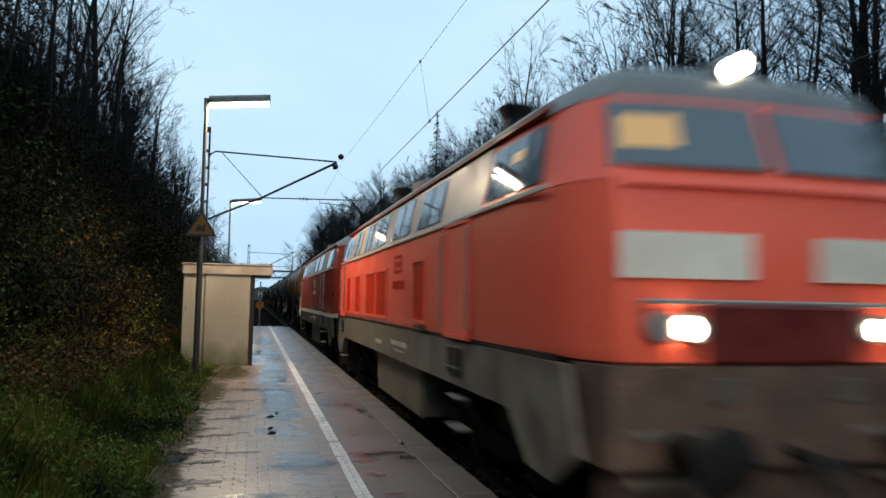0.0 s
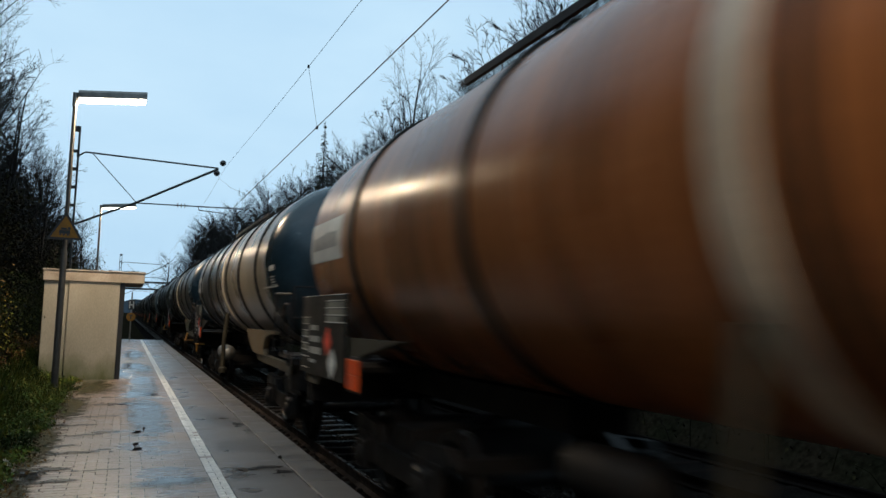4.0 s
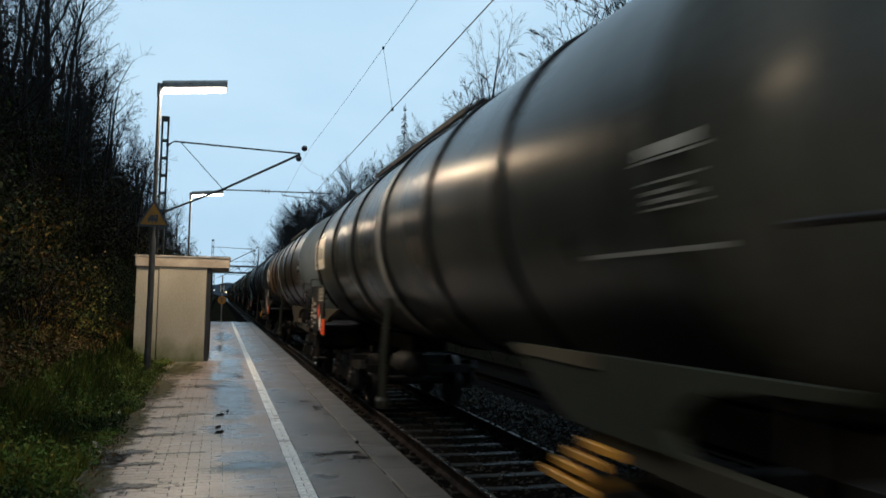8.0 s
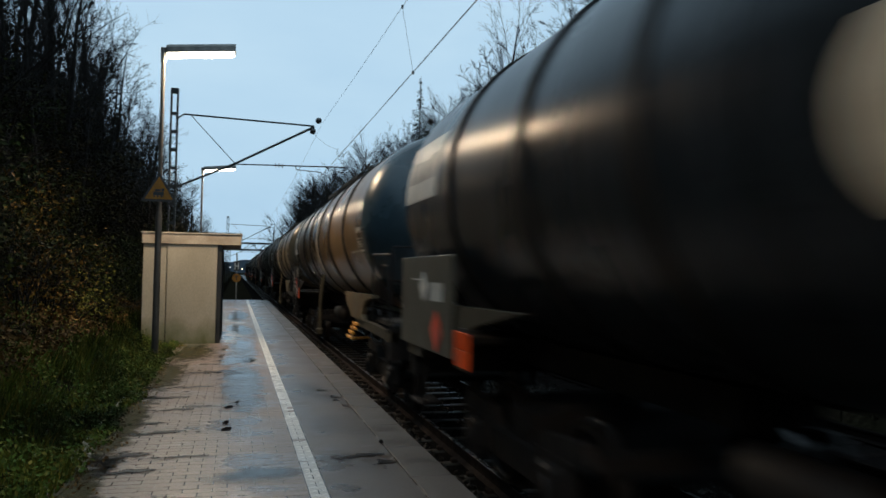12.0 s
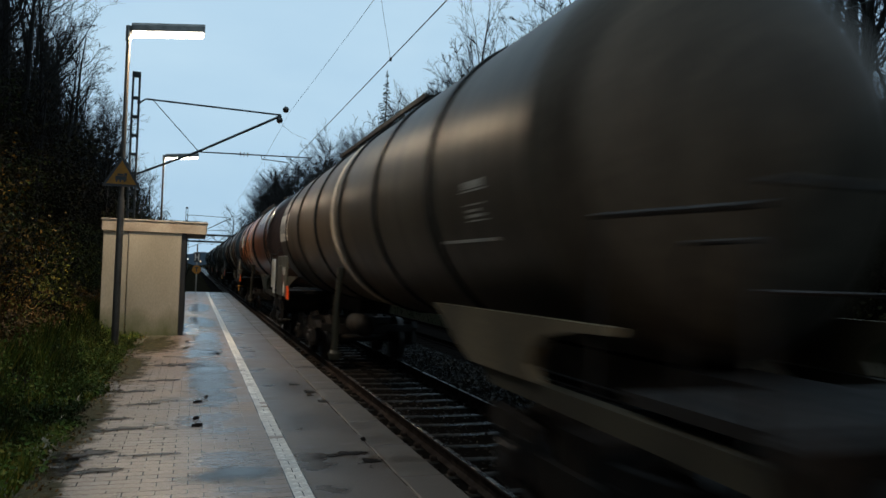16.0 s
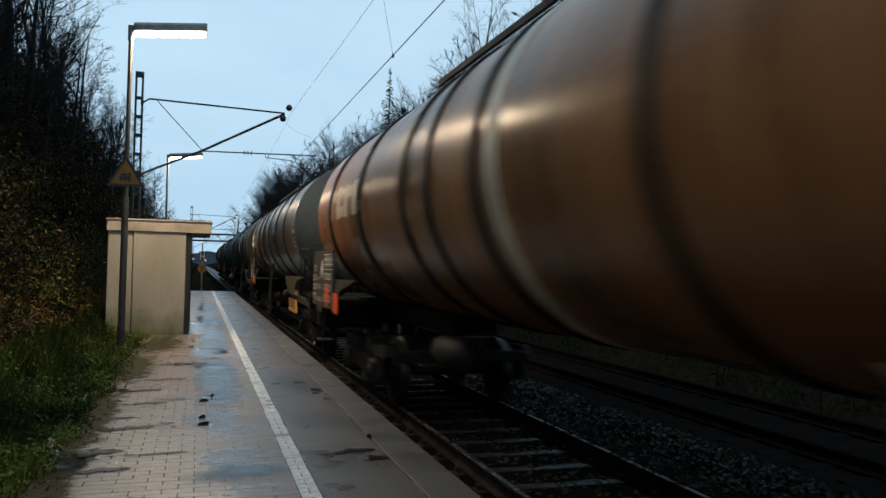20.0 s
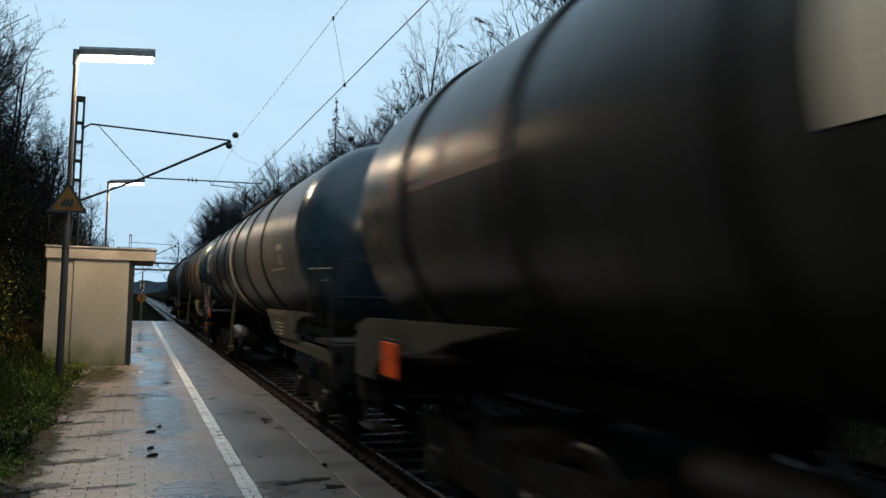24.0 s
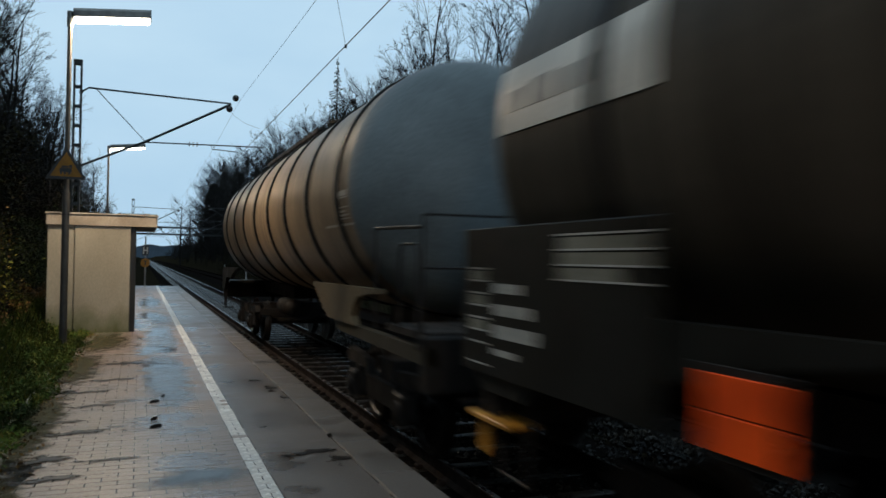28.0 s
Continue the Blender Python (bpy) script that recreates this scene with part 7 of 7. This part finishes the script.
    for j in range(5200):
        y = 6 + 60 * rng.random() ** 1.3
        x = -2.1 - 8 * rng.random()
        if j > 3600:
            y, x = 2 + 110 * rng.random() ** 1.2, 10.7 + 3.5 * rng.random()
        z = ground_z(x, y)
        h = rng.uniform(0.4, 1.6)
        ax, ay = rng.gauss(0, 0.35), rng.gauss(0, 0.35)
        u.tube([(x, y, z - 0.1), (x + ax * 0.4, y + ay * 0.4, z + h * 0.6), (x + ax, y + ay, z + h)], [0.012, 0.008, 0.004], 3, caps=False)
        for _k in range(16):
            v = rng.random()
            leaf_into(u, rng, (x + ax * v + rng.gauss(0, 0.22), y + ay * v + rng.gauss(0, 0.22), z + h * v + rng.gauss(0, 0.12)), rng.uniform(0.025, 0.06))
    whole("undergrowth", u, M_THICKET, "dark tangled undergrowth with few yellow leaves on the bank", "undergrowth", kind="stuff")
    # grass verge
    g = Shape()
    for _ in range(30000):
        y = 4.2 + 17 * rng.random() ** 1.6
        x = GRASS_X + 0.10 + 0.16 * noise.noise((rng.random() * 0.3, y * 1.1, 21)) - rng.random() ** 1.25 * 2.6
        if -1.1 < x and 18.0 < y < 21.6:
            continue
        far = min(1.0, 0.30 + (GRASS_X + 0.1 - x) * 0.8) * (1.0 if x > -1.4 else 0.55)
        clump = noise.noise((x * 1.7, y * 1.3, 11)) + 0.5 * noise.noise((x * 5, y * 4, 3))
        if clump < -0.15 and rng.random() < 0.6:
            continue
        h = rng.uniform(0.06, 0.34) * far * (1.0 + 0.9 * clump)
        az, b = rng.uniform(0, 6.28), rng.uniform(0.1, 0.6) * h
        w = rng.uniform(0.004, 0.009)
        z = ground_z(x, y) - 0.01 if x < GRASS_X else -0.01
        c, d = math.cos(az), math.sin(az)
        g.add([(x - d * w, y + c * w, z), (x + d * w, y - c * w, z), (x + c * b * 0.5 + d * w * .6, y + d * b * 0.5 - c * w * .6, z + h * 0.6), (x + c * b, y + d * b, z + h)], [(0, 1, 2), (0, 2, 3)])
    whole("grass", g, M_GRASS, "uneven green grass verge beside the platform", "grass", kind="stuff")
    # leafy herbs that stand between the blades and creep over the paving's margin
    g = Shape()
    for j in range(5200):
        y = 4.3 + 16 * rng.random() ** 1.35
        e = GRASS_X + 0.10 + 0.14 * noise.noise((y * 1.5, 0, 7))
        x = e - (abs(rng.gauss(0, 0.35)) if j % 3 == 0 else 2.6 * rng.random())
        if -1.1 < x and 18.0 < y < 21.6:
            continue
        z = ground_z(x, y) if x < GRASS_X else 0.0
        tall = rng.uniform(0.06, 0.34) * min(1.0, 0.25 + (e - x) * 0.7) * (1.0 + 0.8 * noise.noise((x * 1.3, y * 1.1, 41)))
        lx, ly = rng.gauss(0, 0.06), rng.gauss(0, 0.06)
        g.add([(x - 0.003, y, z), (x + 0.003, y, z), (x + lx, y + ly, z + tall)], [(0, 1, 2)])
        for _k in range(rng.randrange(7, 13)):
            v = rng.uniform(0.15, 1.05)
            leaf_into(g, rng, (x + lx * v + rng.gauss(0, 0.045), y + ly * v + rng.gauss(0, 0.045), z + 0.01 + tall * v), rng.uniform(0.011, 0.028))
    for _ in range(1100):
        y, x = rng.uniform(14.6, 18.1), -0.5 + abs(rng.gauss(0, 0.30))
        leaf_into(g, rng, (x, y, 0.006), rng.uniform(0.005, 0.010))
    whole("herbs", g, M_HERB, "leafy green herbs growing over the verge", "herbs", kind="stuff")
    f = Shape()
    for _ in range(9000):
        y = 4.5 + 24 * rng.random() ** 1.4
        x = GRASS_X - 0.9 - abs(rng.gauss(0.5, 0.8))
        leaf_into(f, rng, (x, y, max(ground_z(x, y), -0.0) + 0.03), rng.uniform(0.025, 0.05))
    for _ in range(8500):
        y, x = 8.5 + 10 * rng.random(), -1.2 - abs(rng.gauss(0, 0.9))
        leaf_into(f, rng, (x, y, ground_z(x, y) + rng.uniform(0.04, 0.32)), rng.uniform(0.022, 0.045))
    for _ in range(1500):
        leaf_into(f, rng, (GRASS_X + 0.05 + 0.14 * noise.noise((rng.random(), 0, 7)) + abs(rng.gauss(0, 0.13)), rng.uniform(4.5, 18), 0.012), rng.uniform(0.008, 0.022))
    whole("fallen_leaves", f, M_LEAF_FALLEN, "brown fallen leaves on the bank and platform margin", "leaves", kind="stuff")


def build_distance():
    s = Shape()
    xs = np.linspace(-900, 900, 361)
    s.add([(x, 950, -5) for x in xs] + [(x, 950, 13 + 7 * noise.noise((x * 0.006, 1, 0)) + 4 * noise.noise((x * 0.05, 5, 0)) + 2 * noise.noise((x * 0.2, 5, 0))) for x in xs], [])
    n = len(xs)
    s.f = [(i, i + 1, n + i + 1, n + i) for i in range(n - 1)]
    whole("backdrop_hill", s, M_HAZE, "low wooded hill tinted blue to stand for evening haze", "hill", kind="structure")
    for k, (x, y, z, c) in enumerate(((-1.2, 300, 2.6, (1.0, 0.85, 0.65)), (3.2, 300, 2.0, (1.0, 0.6, 0.3)))):
        t = thing("distant_street_lamp", "small distant street lamp glowing at dusk", "street lamp", "distant lamps")
        p = Shape()
        p.tube([(x, y, -0.5), (x, y, z)], 0.08, 5)
        part("post", p, M_MAST, t)
        b = Shape()
        b.spin([(z, 0.05), (z + 0.15, 0.22), (z + 0.35, 0.22), (z + 0.5, 0.05)], "z", 8, (x, y, 0))
        part("lantern", b, glow("distant_lamp_glow", c, 5.0), t)
    for k, x in enumerate((10.9, 10.9, 10.95)):
        p = Shape()
        y = 60 + 22 * k
        p.box(x - 0.06, x + 0.06, y - 0.06, y + 0.06, -0.8, 0.5)
        whole("marker_post", p, M_SIGNWHITE, "short white marker post beside the far track", "post", "marker posts")


# ---- everything in place ----
build_ground()
build_platform()
build_shelter()
build_lamps()
build_signs()
build_overhead()
build_gantry()

SPEED, SLOWING = 11.158, 0.02793
LOCO_AT = (19.78 - 7.59, 36.21 - 7.59)
REAR = [53.93, 70.13, 87.55, 104.71, 122.15, 139.63, 156.9, 174.17, 192.38, 210.16, 227.45, 244.87, 261.11, 279.50, 296.97, 314.04]
STYLE = [("orange", dict(browndome=1, hoopbar=1, yellow=False, rings=(-1.95, -4.8, -7.7, -10.5, -13.4))), ("grey", dict(dome=1, air=1, corner=1, tan=1, lab=(-0.23, 1.36, -9, 8.5), data=(2.6, -16.5), over=-0.22, plate=-1.95)), ("dark", dict(foot=1, dome=1, bandw=0.16, pipe=False, at=-6.45, plate=-2.05)), ("green", dict(foot=1, rings=(-0.6, -2.9, -5.07, -7.35, -9.5, -11.6), data=(3.2, -23.5), over=-0.22, plate=-2.0)), ("tan", dict(dome=2, tan=1, at=-6.97)), ("blue", dict(foot=1, over=0.1, plainboard=1, swap=1, lab=(0.09, 1.30, -1, 25), band=False, sidepatch=-6.40, rings=(-1.7, -3.5, -5.1, -7.25, -9.65, -11.65), data=(3.9, -18.3), field=-9.5)),
         ("tan", dict(foot=1, dome=1, tan=1)), ("olive", dict(over=0.0, tan=1, at=-6.55, pipe_at=-0.6)), ("brown", dict(tan=1, faded=1, plainboard=1, data=(4.3, -24.5), field=-18.0, at=-7.6, rings=(-1.4, -3.5, -5.85, -8.15, -10.4, -12.6), cat=(-4.0, -10.0))), ("rust", dict(tankdiamond=1, paleboard=1, diamond=False, browndome=2, hoopbar=1, rings=(-2.0, -5.0, -8.75, -9.1, -13.4), corner=1, faint=1, data=(3.4, -15.0), lab=(-1.55, 1.6, -4, 16.5), plate=-2.38)), ("ochre", dict(dome=3, tan=1, paleboard=1, swap=1, label=False, bigmark=1, at=-8.56, pipe=False, rings=(-1.5, -3.75, -6.0, -6.9, -8.2, -10.6, -12.9), cat=(-4.8, -10.6))),
         ("taupe", dict(striped=1, dome=3, tan=1)), ("black", dict(board=False, label=False, redmark=1, plate=-1.29, band=False, sidepatch=-5.86, patch=(-11, 26, 0.03))), ("slate", dict(dome=1, air=1, tip=4.8, corner=1, data=(4.65, -18.5), over=-0.22, plate=-2.15, at=-6.75)), ("umber", dict(dome=1, tan=1, dim=1, diamond=False, corner=1, over=-0.3, lab=(-0.3, 1.55, -2, 14), plate=-2.42)), ("sand", dict(dome=2, tan=1, board=False, plates=False, label=False, band=False, pipe=False, dim=1, rings=(-1.2, -2.9, -4.6, -6.3, -8.0, -9.7, -11.4, -13.1)))]
TRAIN = []


def build_train():
    a = locomotive(M_RED, False, M_FRAME_OLIVE, "bright red diesel locomotive with grey frame and lit headlights", True, True)
    b = locomotive(M_RED_DARK, True, M_FRAME_DARK, "faded crimson diesel locomotive with beige line above a dark frame", False, False)
    TRAIN.append((a, LOCO_AT[0]))
    TRAIN.append((b, LOCO_AT[1]))
    for k, rear in enumerate(REAR):
        ahead = REAR[k - 1] if k else LOCO_AT[1] + 7.65
        w = tank_wagon(rear - ahead - 1.15, STYLE[k][0], 300 + k, STYLE[k][1])
        TRAIN.append((w, rear))
    for ob, y in TRAIN:
        ob.location = (TRACK_X, y, RAIL_Z)


build_train()
build_track(TRACK_X, "near", True)
build_track(TRACK2_X, "far", False)
stones("ballast_stones", 5.5, 7.0, -2, 40, RAIL_Z - 0.19, 9000, random.Random(5))
stones("ballast_stones", 2.62, 3.35, -2, 45, RAIL_Z - 0.17, 5200, random.Random(6))
stones("ballast_stones", 3.65, 4.95, -2, 30, RAIL_Z - 0.20, 4200, random.Random(7))
plant_all()
build_distance()
build_puddles()
build_pavers()


def gone(t):
    """How far the train has rolled by t."""
    return SPEED * t - SLOWING * t * t


def motions():
    for ob, y in TRAIN:
        walk(ob, [(t, pose(TRACK_X, y - gone(t), RAIL_Z)) for t in range(0, 29)])
    # wheels turn with the way rolled; those of one place on a bogie share one action
    shared = {}
    for hub in WHEELS:
        key = (round(hub.location.y, 3), round(hub.location.z, 3))
        if key in shared:
            src = shared[key].animation_data
            hub.rotation_mode = "QUATERNION"
            hub.animation_data_create()
            hub.animation_data.action = src.action
            hub.animation_data.action_slot = src.action_slot
            continue
        r = hub.location.z
        n = int(gone(28.0) / r / 1.35) + 1
        rows, last = [], -1
        for k in range(n + 1):
            way = gone(28.0) * k / n
            t = (SPEED - math.sqrt(max(0.0, SPEED ** 2 - 4 * SLOWING * way))) / (2 * SLOWING)
            if frame(t) > last:
                last = frame(t)
                tt = (last - 1) / FPS
                rows.append((tt, pose(0, hub.location.y, r, math.degrees(gone(tt) / r))))
        walk(hub, rows)
        shared[key] = hub


motions()
